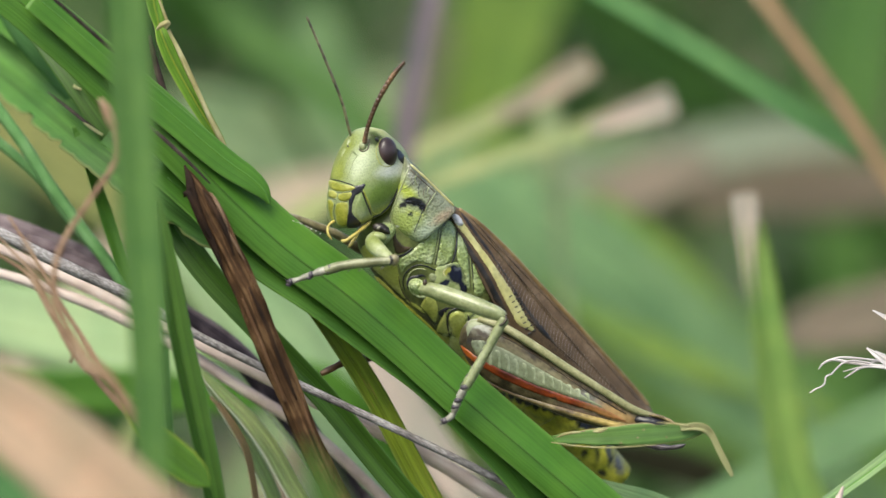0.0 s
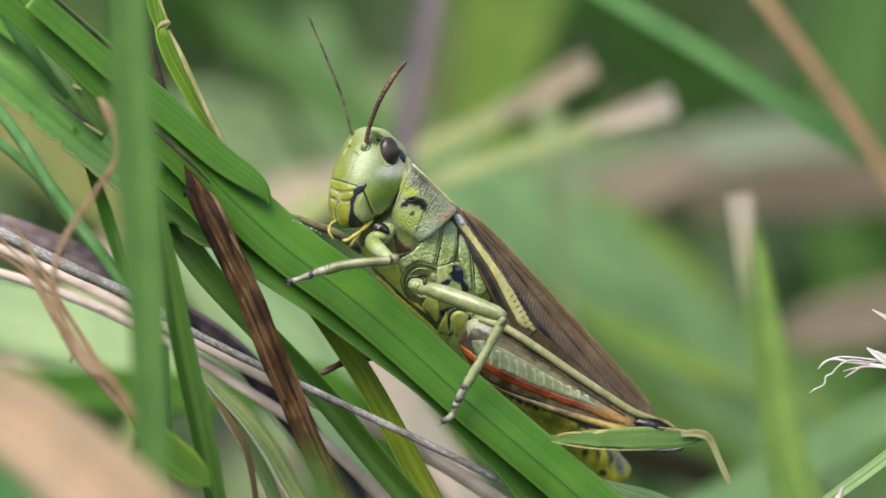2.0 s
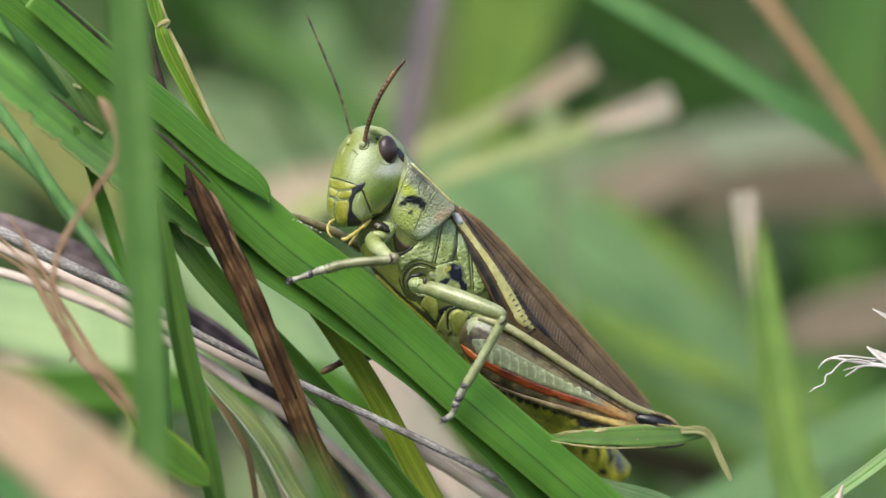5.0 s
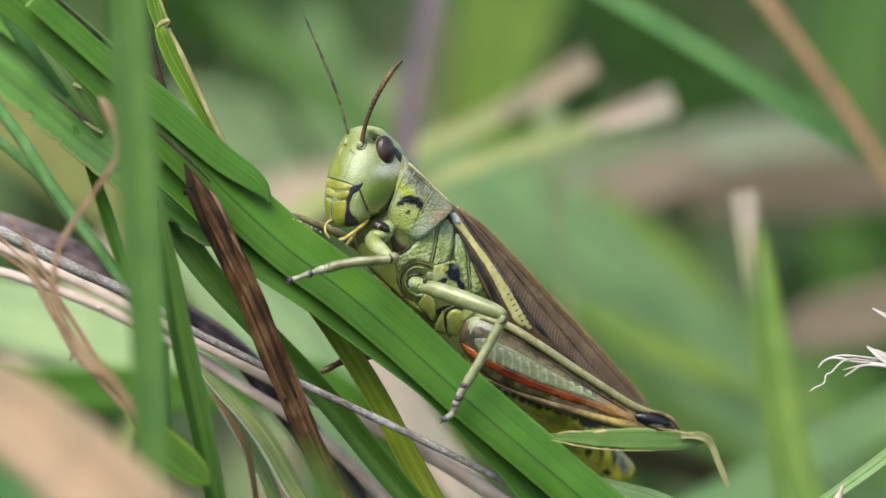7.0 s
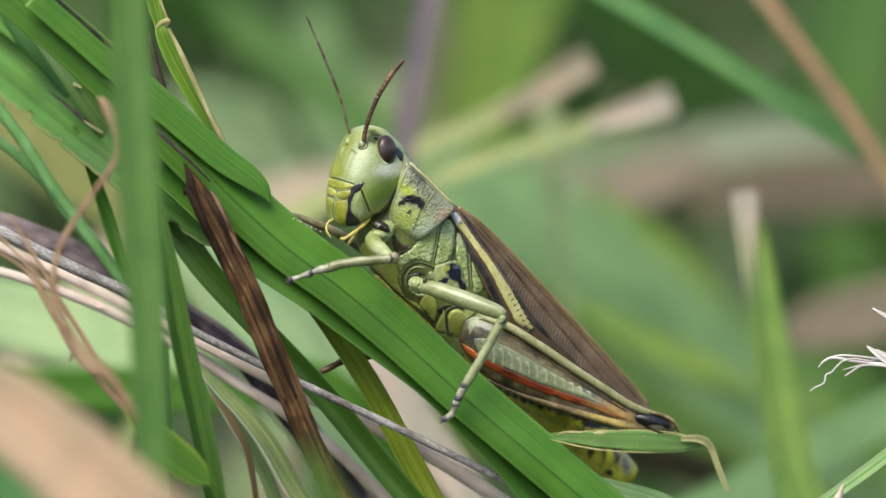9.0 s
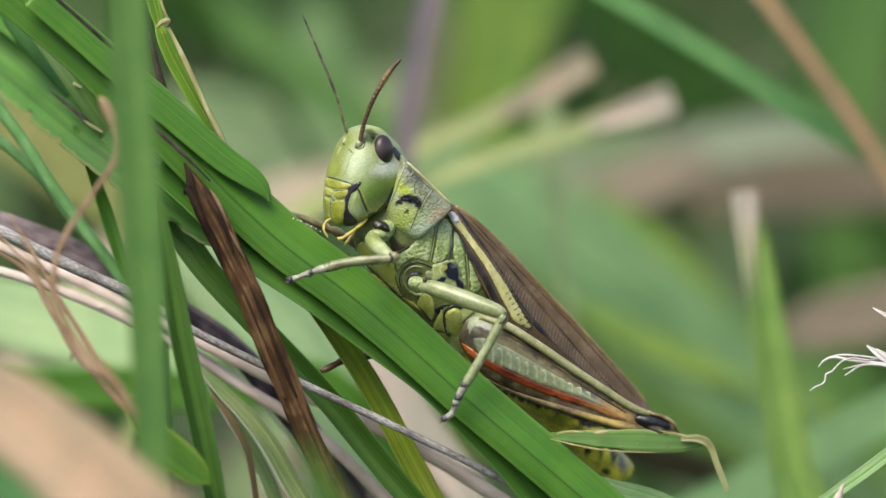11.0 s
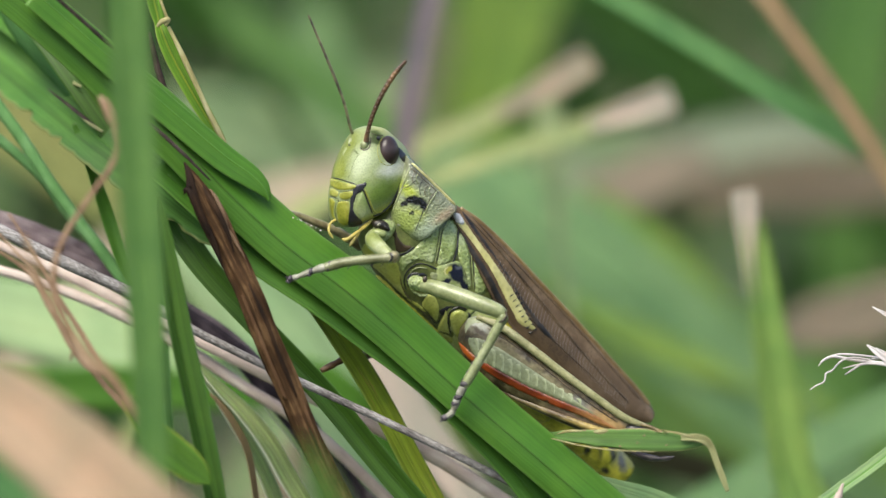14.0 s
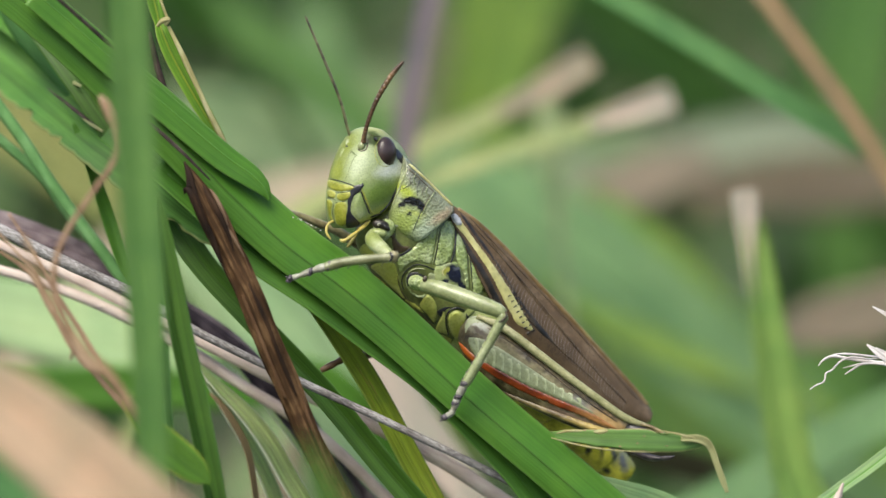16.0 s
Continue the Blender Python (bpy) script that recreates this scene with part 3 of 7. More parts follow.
def down_to_ground(first, second):
    """Three more points that lead a stalk from its first point down to the soil: it goes on outwards and bends down."""
    a, b = np.array(first[:3]), np.array(second[:3])
    d = (a - b) / np.linalg.norm(a - b)
    deep = GROUND / MM / math.cos(radians(LEAN)) + a[1] * math.tan(radians(-LEAN))
    w = list(first[3:])
    first_out = a + d * 9
    a = first_out
    drop = a[2] - deep
    side = np.array((d[0], 0.4 * d[1], 0))
    p1 = a + side * drop * 0.25 + np.array((0, 0, -0.35 * drop))
    p2 = a + side * drop * 0.42 + np.array((0, 0, -drop - 1.5))
    return [[*p2, *[v * 0.8 for v in w]], [*p1, *w], [*first_out, *w]]


def ribbon(points, fold=20.0, turn=0.0, per=10, cross=8, ribs=0.0, waver=0.0, thick=0.14, seed=0, twist=0.0, rooted=True, lift=0.5, cut=0.0):
    """A grass leaf in plan millimetres. points: (x, y, z, width) from its low end to its tip. fold: how far its halves fold up at the
    midrib; turn, twist: how far its face turns to the sky (or the ground, below zero), at the low end and more towards the tip; lift: where the midrib lies across;
    cut: how unevenly its margin is torn."""
    if rooted:
        points = down_to_ground(points[0], points[1]) + [list(p) for p in points]
    line = glide(points, per)
    rnd = random.Random(seed)
    ph = [rnd.uniform(0, 6.28) for _ in range(6)]
    verts, uvs, faces, run = [], [], [], 0.0
    n = 2 * cross + 1
    for i, q in enumerate(line):
        c, w = Vector(q[:3]), max(q[3], 0.04)
        a, b = Vector(line[max(i - 1, 0)][:3]), Vector(line[min(i + 1, len(line) - 1)][:3])
        t = (b - a).normalized()
        run += (c - Vector(line[i - 1][:3])).length if i else 0
        face = Vector((0, -1, 0)) - t * Vector((0, -1, 0)).dot(t)
        face = face.normalized() if face.length > 0.05 else Vector((0, 0, 1))
        ang = radians(abs(turn) + twist * i / len(line))
        higher = Matrix.Rotation(ang, 3, t) @ face
        lower = Matrix.Rotation(-ang, 3, t) @ face
        face = higher if (higher.z > lower.z) == (turn >= 0) else lower
        out = t.cross(face)
        for layer in (0, 1):
            for k in range(n):
                u = (k - cross) / cross
                side = 1 if u > 0 else -1
                half = w * 0.5 * (1 + side * (lift - 0.5))
                x = u * half
                tear = 1 - cut * max(0, noise.noise(Vector((run * 0.9, side * 3.0 + seed, 0.5)))) if abs(u) > 0.8 else 1
                x *= tear
                y = abs(x) * math.tan(radians(fold)) - 0.03 * w * u * u
                y += ribs * math.cos(u * 26) * (1 - abs(u))
                y += waver * w * math.sin(run * 0.21 + ph[0] + u * 1.3) * abs(u)
                edge = max(0.0, 1 - u * u) ** 0.5
                y += (0.5 - layer) * thick * (0.35 + 0.65 * edge)
                verts.append(c + out * x + face * y)
                uvs.append((u, run))
    rows = len(line)
    for i in range(rows - 1):
        for layer in (0, 1):
            for k in range(n - 1):
                a = (i * 2 + layer) * n + k
                b = a + 2 * n
                faces.append((a, b, b + 1, a + 1) if layer else (a, a + 1, b + 1, b))
        for k, flip in ((0, False), (n - 1, True)):
            a, b = i * 2 * n + k, (i * 2 + 1) * n + k
            f = (a, a + 2 * n, b + 2 * n, b)
            faces.append(f[::-1] if flip else f)
    for i, flip in ((0, True), (rows - 1, False)):
        for k in range(n - 1):
            a, b = i * 2 * n + k, (i * 2 + 1) * n + k
            f = (a, a + 1, b + 1, b)
            faces.append(f[::-1] if flip else f)
    return verts, faces, uvs


def tube(points, ring=12, per=8, rooted=False, rough=0.0, flat=1.0, seed=0, bead=0, bead_depth=0.0, furrows=0.0):
    """A round stalk or limb. points: (x, y, z, diameter). rough: unevenness; flat: its thickness in depth against its width;
    bead: so many rings along it."""
    if rooted:
        points = down_to_ground(points[0], points[1]) + [list(p) for p in points]
    line = glide(points, per)
    verts, uvs, faces, run = [], [], [], 0.0
    total = len(line) - 1
    for i, q in enumerate(line):
        c, r = Vector(q[:3]), max(q[3] * 0.5, 0.01)
        a, b = Vector(line[max(i - 1, 0)][:3]), Vector(line[min(i + 1, total)][:3])
        t = (b - a).normalized()
        run += (c - Vector(line[i - 1][:3])).length if i else 0
        face = Vector((0, -1, 0)) - t * Vector((0, -1, 0)).dot(t)
        face = face.normalized() if face.length > 0.05 else Vector((0, 0, 1))
        out = t.cross(face)
        if bead:
            r *= 1 - bead_depth * abs(math.cos(math.pi * bead * i / total)) ** 6
        for k in range(ring):
            g = 2 * math.pi * k / ring
            e = r * (1 + rough * noise.noise(Vector((math.cos(g) * 1.7 + seed, math.sin(g) * 1.7, run * 0.35))) + furrows * (math.cos(7 * g + seed) + 0.6 * math.cos(11 * g + run * 0.04)))
            verts.append(c + out * math.cos(g) * e + face * math.sin(g) * e * flat)
            uvs.append((abs(k / ring * 2 - 1) * 2 - 1, run))
    for i in range(total):
        for k in range(ring):
            a, b = i * ring + k, i * ring + (k + 1) % ring
            faces.append((a, b, b + ring, a + ring))
    faces.append(tuple(range(ring))[::-1])
    faces.append(tuple(total * ring + k for k in range(ring)))
    return verts, faces, uvs


def joined(*shapes):
    verts, faces, uvs = [], [], []
    for v, f, u in shapes:
        o = len(verts)
        verts += list(v)
        uvs += list(u)
        faces += [tuple(i + o for i in q) for q in f]
    return verts, faces, uvs


def loft(sections, ring=40, steps=3):
    """A closed body through sections: (centre, axis_a, axis_b, a_plus, a_minus, b_plus, b_minus, squareness)."""
    flat = [[*s[0], *s[1], *s[2], *s[3:]] for s in sections]
    line = glide(flat, steps)
    verts, uvs, faces = [], [], []
    for i, q in enumerate(line):
        c, ea, eb = Vector(q[0:3]), Vector(q[3:6]), Vector(q[6:9])
        ap, am, bp, bm_, sq = (max(v, 0.01) for v in q[9:14])
        for k in range(ring):
            g = 2 * math.pi * k / ring
            x, y = math.cos(g), math.sin(g)
            x = math.copysign(abs(x) ** (2 / sq), x)
            y = math.copysign(abs(y) ** (2 / sq), y)
            verts.append(c + ea * x * (ap if x > 0 else am) + eb * y * (bp if y > 0 else bm_))
            uvs.append((i * 0.3, k / ring * 8))
    rows = len(line)
    for i in range(rows - 1):
        for k in range(ring):
            a, b = i * ring + k, i * ring + (k + 1) % ring
            faces.append((a, b, b + ring, a + ring))
    faces.append(tuple(range(ring))[::-1])
    faces.append(tuple((rows - 1) * ring + k for k in range(ring)))
    return verts, faces, uvs


def ball(c, ea, eb, ec, ring=24, rows=14):
    """An ellipsoid with half axes ea, eb, ec (vectors)."""
    c, ea, eb, ec = Vector(c), Vector(ea), Vector(eb), Vector(ec)
    verts, uvs, faces = [], [], []
    for i in range(rows + 1):
        th = math.pi * (0.02 + 0.96 * i / rows)
        for k in range(ring):
            g = 2 * math.pi * k / ring
            verts.append(c + ec * math.cos(th) + (ea * math.cos(g) + eb * math.sin(g)) * math.sin(th))
            uvs.append((k / ring, i / rows))
    for i in range(rows):
        for k in range(ring):
            a, b = i * ring + k, i * ring + (k + 1) % ring
            faces.append((a, b, b + ring, a + ring))
    faces.append(tuple(range(ring))[::-1])
    faces.append(tuple(rows * ring + k for k in range(ring)))
    return verts, faces, uvs


def outline(poly, step, rounded=True):
    """A closed outline in (x, z), smoothed and cut to short steps."""
    p = [np.array(q, float) for q in poly]
    out = []
    n = len(p)
    for i in range(n):
        a, b, c, d = p[i - 1], p[i], p[(i + 1) % n], p[(i + 2) % n]
        m = max(2, int(np.linalg.norm(c - b) / step))
        for k in range(m):
            t = k / m
            if rounded:
                out.append(0.5 * (2 * b + (c - a) * t + (2 * a - 5 * b + 4 * c - d) * t * t + (3 * b - a - 3 * c + d) * t ** 3))
            else:
                out.append(b + (c - b) * t)
    return out


def plate(poly, tree, rise, sink=0.05, soft=0.25, step=0.14, rounded=True):
    """A horny plate grown on a body: its outline lies in (x, z), it follows the near surface of the body and swells by rise inside its
    rounded edge. tree: the body's surface."""
    rim = outline(poly, step, rounded)
    lo, hi = np.min(rim, axis=0), np.max(rim, axis=0)
    ra = np.array(rim)
    rb = np.roll(ra, -1, axis=0)
    pts = [Vector(q) for q in rim]

    def gap(q):
        ab = rb - ra
        t = np.clip(((q - ra) * ab).sum(1) / np.maximum((ab * ab).sum(1), 1e-9), 0, 1)
        return np.sqrt((((ra + ab * t[:, None]) - q) ** 2).sum(1).min())

    x = lo[0] + step / 2
    row = 0
    while x < hi[0]:
        z = lo[1] + step / 2 + (row % 2) * step / 2
        while z < hi[1]:
            if gap(np.array((x, z))) > step * 0.45:
                pts.append(Vector((x, z)))
            z += step
        x += step * 0.87
        row += 1
    nr = len(rim)
    co, _, tris, _, _, _ = mathutils.geometry.delaunay_2d_cdt(pts, [], [list(range(nr))], 1, 1e-6)
    verts, low, ok = [], [], []
    for q in co:
        hit, nor, _, _ = tree.ray_cast(Vector((q.x, -60, q.y)), Vector((0, 1, 0)))
        ok.append(hit is not None)
        if hit is None:
            hit, nor = Vector((q.x, 0, q.y)), Vector((0, -1, 0))
        e = min(1.0, gap(np.array((q.x, q.y))) / soft)
        nor = nor if nor.y < 0 else -nor
        verts.append(hit + nor * (-sink + (rise + sink) * (1 - (1 - e) ** 2) ** 0.5))
    faces = []
    for f in tris:
        if all(ok[i] for i in f):
            a, b, c = (co[i] for i in f)
            faces.append(tuple(f) if (b - a).cross(c - a) > 0 else tuple(f)[::-1])
    return verts, faces, [(v.x, v.z) for v in verts]


def cord(points, tree, wide, per=5, proud=0.15, ring=8):
    """A seam, rim or vein that follows the near surface of a body along points in (x, z)."""
    rows = []
    for q in glide(points, per):
        hit, nor, _, _ = tree.ray_cast(Vector((q[0], -60, q[1])), Vector((0, 1, 0)))
        if hit is not None:
            nor = nor if nor.y < 0 else -nor
            rows.append((*(hit + nor * wide * proud), wide))
    if len(rows) > 2:
        rows[0], rows[-1] = (*rows[0][:3], wide * 0.4), (*rows[-1][:3], wide * 0.4)
    return tube(rows, ring=ring, per=1) if len(rows) > 1 else None


def tree_of(*shapes):
    v, f, _ = joined(*shapes)
    return BVHTree.FromPolygons([Vector(q) for q in v], f)


def flesh(name, shape, material, parent, label=""):
    """A part of the animal from a shape in plan millimetres."""
    v, f, u = shape
    me = mesh_of(name, [Vector(q) * MM for q in v], f, u)
    return part(name, me, material, parent, label)


# ---- the meadow ----
def ground():
    verts, faces = [], []
    edge = [0.0] + [0.02 * 1.21 ** k for k in range(66)]
    axis = sorted({-e for e in edge} | set(edge))
    n = len(axis)
    for y in axis:
        for x in axis:
            d = math.hypot(x, y)
            verts.append((x, y, GROUND + 0.012 * noise.noise(Vector((x * 9, y * 9, 0))) * min(1, 1 / (0.2 + d))))
    for i in range(n - 1):
        for k in range(n - 1):
            a = i * n + k
            faces.append((a, a + 1, a + n + 1, a + n))
    ob = new("ground", mesh_of("ground", verts, faces))
    ob.data.materials.append(SOIL)
    return tagged(ob, "dark mossy meadow soil between the grass", "ground", kind="structure")


def meadow():
    """The grass behind and around, out of focus: thousands of arched blades."""
    rnd = random.Random(7)
    verts, faces = [], []
    for i in range(26000):
        turn = rnd.uniform(0, 6.283)
        d = 0.16 + 2.8 * rnd.random() ** 1.25
        x, y = math.cos(turn) * d, math.sin(turn) * d
        if -0.75 < y < 0.12 and abs(x) < 0.09:
            continue
        h = rnd.uniform(0.03, 0.085) if d < 0.35 else rnd.uniform(0.05, 0.15 if d < 0.9 else 0.26)
        w = rnd.uniform(0.0016, 0.0042)
        g = rnd.uniform(0, 6.283)
        bend = rnd.uniform(0.2, 1.1) * h
        dx, dy = math.cos(g), math.sin(g)
        o = len(verts)
        for k in range(5):
            t = k / 4
            cx, cy = x + dx * bend * t * t, y + dy * bend * t * t
            cz = GROUND - 0.006 + h * (t - 0.28 * t * t * bend / h)
            ww = w * (1 - t ** 2.2) + 0.0002
            verts += [(cx - dy * ww, cy + dx * ww, cz), (cx, cy, cz - ww * 0.35), (cx + dy * ww, cy - dx * ww, cz)]
        for k in range(4):
            a = o + 3 * k
            faces += [(a, a + 1, a + 4, a + 3), (a + 1, a + 2, a + 5, a + 4)]
    ob = new("meadow_grass", mesh_of("meadow_grass", verts, faces))
    ob.data.materials.append(MEADOW)
    return tagged(ob, "dense blurred green meadow grass with dead straws", "grass", kind="stuff")


ground()
meadow()


def grass(name, points, material, label, category="grass", group="grass round the grasshopper", rib=None, tip=None, tip_material=None, dots=(), margins=(), margin_material=None, crumbs=(), **shape):
    """A grass plant with one leaf; rib: the material of its raised midrib, where that shows; tip: the points of a dry end."""
    pieces = [("leaf_blade", ribbon(points, **shape), material, "")]
    if rib is not False:
        line = ribbon(points, **{**shape, "cross": 1, "thick": 0.0, "ribs": 0.0})[0]
        run = [line[k] for k in range(1, len(line), 6)][::4]
        pieces.append(("midrib", tube([(*(q + Vector((0, -0.02, 0))), 0.2) for q in run], ring=8, per=3), rib or material, "raised midrib" if rib else ""))
    for q in dots:
        pieces.append(("blemish", ball(q, (0.09, 0, 0), (0, 0.06, 0), (0, 0, 0.05)), TENDRIL, "small brown blemish"))
    for q, w in crumbs:
        pieces.append(("crumb", ball(q, (w, 0, 0.3 * w), (0, w, 0), (-0.2 * w, 0, 0.7 * w), ring=10, rows=6), FLUFF, "whitish crumb on the leaf edge"))
    for row in margins:
        pieces.append(("dry_margin", tube(row, ring=8, flat=0.4, rough=0.4), margin_material or STICK_LIGHT, "withered dry margin"))
    if tip:
        pieces.append(("dry_tip", ribbon(tip, fold=24, cross=4, rooted=False), tip_material or STRAW, "dry straw-coloured tip"))
    return thing(name, pieces, label, category, group)


def stalk(name, points, material, label, category="stalk", group="", rooted=True, joint=None, strips=(), **shape):
    """A stalk or stem; joint: a place and width of a swollen node on it; strips: loose fibres along it."""
    pieces = [("shaft", tube(points, rooted=rooted, **shape), material, "")]
    for row, mat in strips:
        pieces.append(("bark_strip", tube(row, ring=8, rough=0.4, flat=0.4), mat, "loose fibre strip"))
    if joint:
        w = joint[3]
        pieces.append(("node", ball(joint[:3], (w, 0, 0), (0, w, 0), (0.3 * w, 0, -0.6 * w)), material, "swollen joint"))
    return thing(name, pieces, label, category, group)


# the blade that carries the animal, and its neighbours; from the low end to the tip
grass("grass_plant", [(12.49, -3.00, -19.88, 3.62), (6.76, -3.00, -14.95, 3.62), (1.63, -2.60, -10.59, 3.70), (-3.30, -2.40, -6.09, 3.86), (-7.21, -2.20, -2.79, 4.02), (-11.20, -2.00, 0.20, 4.06), (-15.34, -2.00, 4.02, 4.06), (-19.23, -2.40, 8.08, 4.30), (-23.11, -2.90, 11.65, 4.14), (-27.02, -3.40, 15.18, 3.97), (-32.66, -4.00, 19.88, 3.97)],
      GREEN, "broad bright green grass blade carrying the grasshopper", fold=-17, turn=12, twist=14, lift=0.77, per=14, cross=16, waver=0.004, thick=0.2, rib=GREEN_DEEP_SHADED,
      crumbs=[((-10.56, -1.75, 2.11), 0.06), ((-10.28, -1.75, 1.99), 0.04), ((-10.01, -1.75, 1.91), 0.08), ((-9.65, -1.75, 1.75), 0.05), ((-9.29, -1.75, 1.55), 0.07), ((-8.97, -1.75, 1.40), 0.05), ((-8.65, -1.75, 1.20), 0.06), ((-9.53, -1.75, 1.67), 0.04), ((-10.12, -1.75, 1.99), 0.04)])
grass("grass_plant", [(-12.28, -1.80, 3.31, 0.16), (-12.43, -1.90, 3.79, 0.72), (-12.83, -1.95, 4.42, 1.35), (-13.70, -2.05, 5.22, 1.83), (-15.53, -2.25, 6.53, 2.15), (-19.01, -2.90, 9.47, 2.23), (-22.36, -3.50, 12.35, 2.22), (-25.95, -4.00, 15.52, 2.22), (-28.70, -4.50, 17.88, 2.22)],
      GREEN, "bright green leaf end lying on the carrying blade", fold=-10, turn=20, twist=18, per=10, cross=10, rooted=False, seed=44, waver=0.01, rib=GREEN_RIB)
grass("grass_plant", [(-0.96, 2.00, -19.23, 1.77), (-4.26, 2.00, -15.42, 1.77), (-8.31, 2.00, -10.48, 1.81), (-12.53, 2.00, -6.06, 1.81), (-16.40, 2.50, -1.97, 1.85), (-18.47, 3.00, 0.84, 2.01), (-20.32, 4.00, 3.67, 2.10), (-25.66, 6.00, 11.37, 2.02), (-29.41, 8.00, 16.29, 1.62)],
      GREEN_DEEP_SHADED, "dark green grass blade behind the stalk, with shade in its colour", fold=24, turn=-8, seed=2, rib=GREEN_DEEP_SHADED)
grass("grass_plant", [(-0.56, 3.00, -18.67, 2.09), (-2.57, 3.00, -14.85, 2.01), (-5.15, 3.00, -10.02, 1.93), (-7.72, 2.40, -5.99, 1.85), (-9.79, 1.50, -3.17, 1.60), (-12.18, 1.00, -0.36, 1.20)],
      GREEN_YELLOW, "yellowing green grass blade with brown streaks", fold=16, turn=34, seed=3, rib=GREEN_YELLOW)
grass("grass_plant", [(7.03, -0.90, -18.43, 1.84), (4.43, -0.90, -15.11, 2.00), (1.35, -0.90, -11.76, 2.23), (-1.04, -0.90, -9.36, 2.39), (-5.03, -0.90, -6.33, 2.47), (-8.83, -0.90, -3.54, 2.47), (-13.41, -0.90, -0.49, 2.40), (-16.93, -0.90, 2.94, 2.23), (-20.13, -0.90, 5.73, 1.99)],
      GREEN, "green grass blade lying under the carrying blade", fold=6, turn=14, twist=10, seed=4)
grass("grass_plant", [(13.41, -1.00, -20.72, 1.20), (7.03, -1.00, -15.05, 1.20), (1.84, -1.00, -10.58, 1.20), (-3.35, -1.00, -6.27, 1.20), (-7.35, -0.60, -2.92, 1.60), (-11.36, 0.00, -0.20, 2.00), (-14.58, 0.80, 0.84, 2.40), (-17.00, 1.20, 1.96, 3.45), (-19.82, 1.60, 4.25, 4.17), (-23.54, 4.00, 6.97, 4.43), (-26.97, 8.00, 9.63, 4.55), (-30.10, 13.00, 12.14, 4.76), (-34.12, 18.00, 15.36, 4.55)],
      GREEN_WORN, "worn green grass blade with torn pale margin", fold=8, turn=20, waver=0.02, cut=0.4, seed=5, per=16, rib=GREEN_RIB)
grass("grass_plant", [(13.04, 0.00, -20.44, 0.80), (7.04, 0.00, -15.08, 0.80), (1.84, 0.00, -10.60, 0.80), (-3.36, 0.30, -6.28, 0.80), (-7.37, 1.00, -2.77, 1.20), (-11.43, 3.00, 0.84, 1.61), (-15.51, 5.00, 4.81, 2.02), (-19.59, 6.00, 8.34, 3.64), (-23.77, 9.00, 11.52, 4.07), (-27.64, 13.00, 14.19, 3.94), (-32.46, 18.00, 17.64, 3.73), (-34.25, 20.00, 18.95, 3.74)],
      GREEN, "bright green grass blade among the others", fold=14, turn=38, seed=6)
grass("grass_plant", [(-19.70, 9.00, -20.72, 1.63), (-20.31, 9.00, -10.54, 1.63), (-20.92, 9.00, -1.59, 1.63), (-22.35, 9.00, 5.74, 1.63), (-25.81, 9.00, 11.44, 2.85), (-29.47, 9.00, 15.91, 3.26), (-31.50, 9.00, 19.17, 2.85)],
      GREEN_BLUE, "blue-green grass blade behind the others", fold=14, turn=-20, seed=16)
grass("grass_plant", [(-20.03, 7.00, -21.04, 0.65), (-20.76, 7.00, -10.50, 0.65), (-21.65, 7.00, -4.01, 0.65), (-23.07, 7.00, -0.77, 0.97), (-24.29, 7.00, 2.88, 0.97), (-25.45, 6.00, 6.31, 0.65), (-26.47, 6.00, 8.94, 0.32)],
      GREEN, "narrow green grass leaf behind the torn blade", fold=24, turn=10, seed=19)
grass("grass_plant", [(-15.30, 0.60, 7.01, 0.24), (-15.85, 0.40, 7.81, 0.72), (-16.73, 0.20, 9.16, 1.04), (-17.84, 0.00, 11.04, 1.28), (-19.04, 0.00, 13.24, 1.36), (-19.76, 0.00, 14.84, 1.20), (-20.09, 0.20, 15.81, 0.80), (-20.25, 0.30, 16.45, 1.04), (-20.49, 0.40, 17.45, 1.20), (-20.73, 0.40, 18.65, 1.28)],
      GREEN_LIME, "green leaf sheath with a straw-coloured dry margin and knot", fold=20, turn=24, seed=8, rooted=False, rib=GREEN_YELLOW,
      margins=[[(-15.11, -0.20, 6.84, 0.12), (-15.67, -0.40, 7.87, 0.36), (-16.54, -0.70, 9.55, 0.36), (-17.53, -0.80, 11.70, 0.36), (-18.61, -0.80, 14.02, 0.32), (-19.42, -0.60, 15.62, 0.28)], [(-20.21, -0.80, 15.61, 0.20), (-19.88, -1.00, 15.93, 0.36), (-19.44, -1.00, 16.09, 0.36), (-19.64, -0.90, 15.69, 0.24)], [(-19.41, -0.80, 16.01, 0.24), (-19.73, -0.80, 16.89, 0.20), (-20.13, -0.70, 17.93, 0.16)]], margin_material=STRAW_EDGE)
grass("grass_plant", [(-18.81, -40.00, -18.03, 2.07), (-19.07, -40.00, -11.03, 2.21), (-19.36, -40.00, -4.39, 2.43), (-19.80, -40.00, 2.99, 2.66), (-20.36, -40.00, 10.36, 2.66), (-20.73, -40.00, 17.74, 2.58)],
      NEAR_SOFT, "blurred upright green grass blade close to the lens", fold=16, turn=6, seed=9)
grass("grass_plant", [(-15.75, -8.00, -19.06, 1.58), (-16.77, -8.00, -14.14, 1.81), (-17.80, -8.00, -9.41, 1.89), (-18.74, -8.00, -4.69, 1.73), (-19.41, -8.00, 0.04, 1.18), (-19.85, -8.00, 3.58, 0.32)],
      GREEN_DEEP_SHADED, "narrow dark green grass blade with a folded midrib", fold=35, turn=30, seed=10)
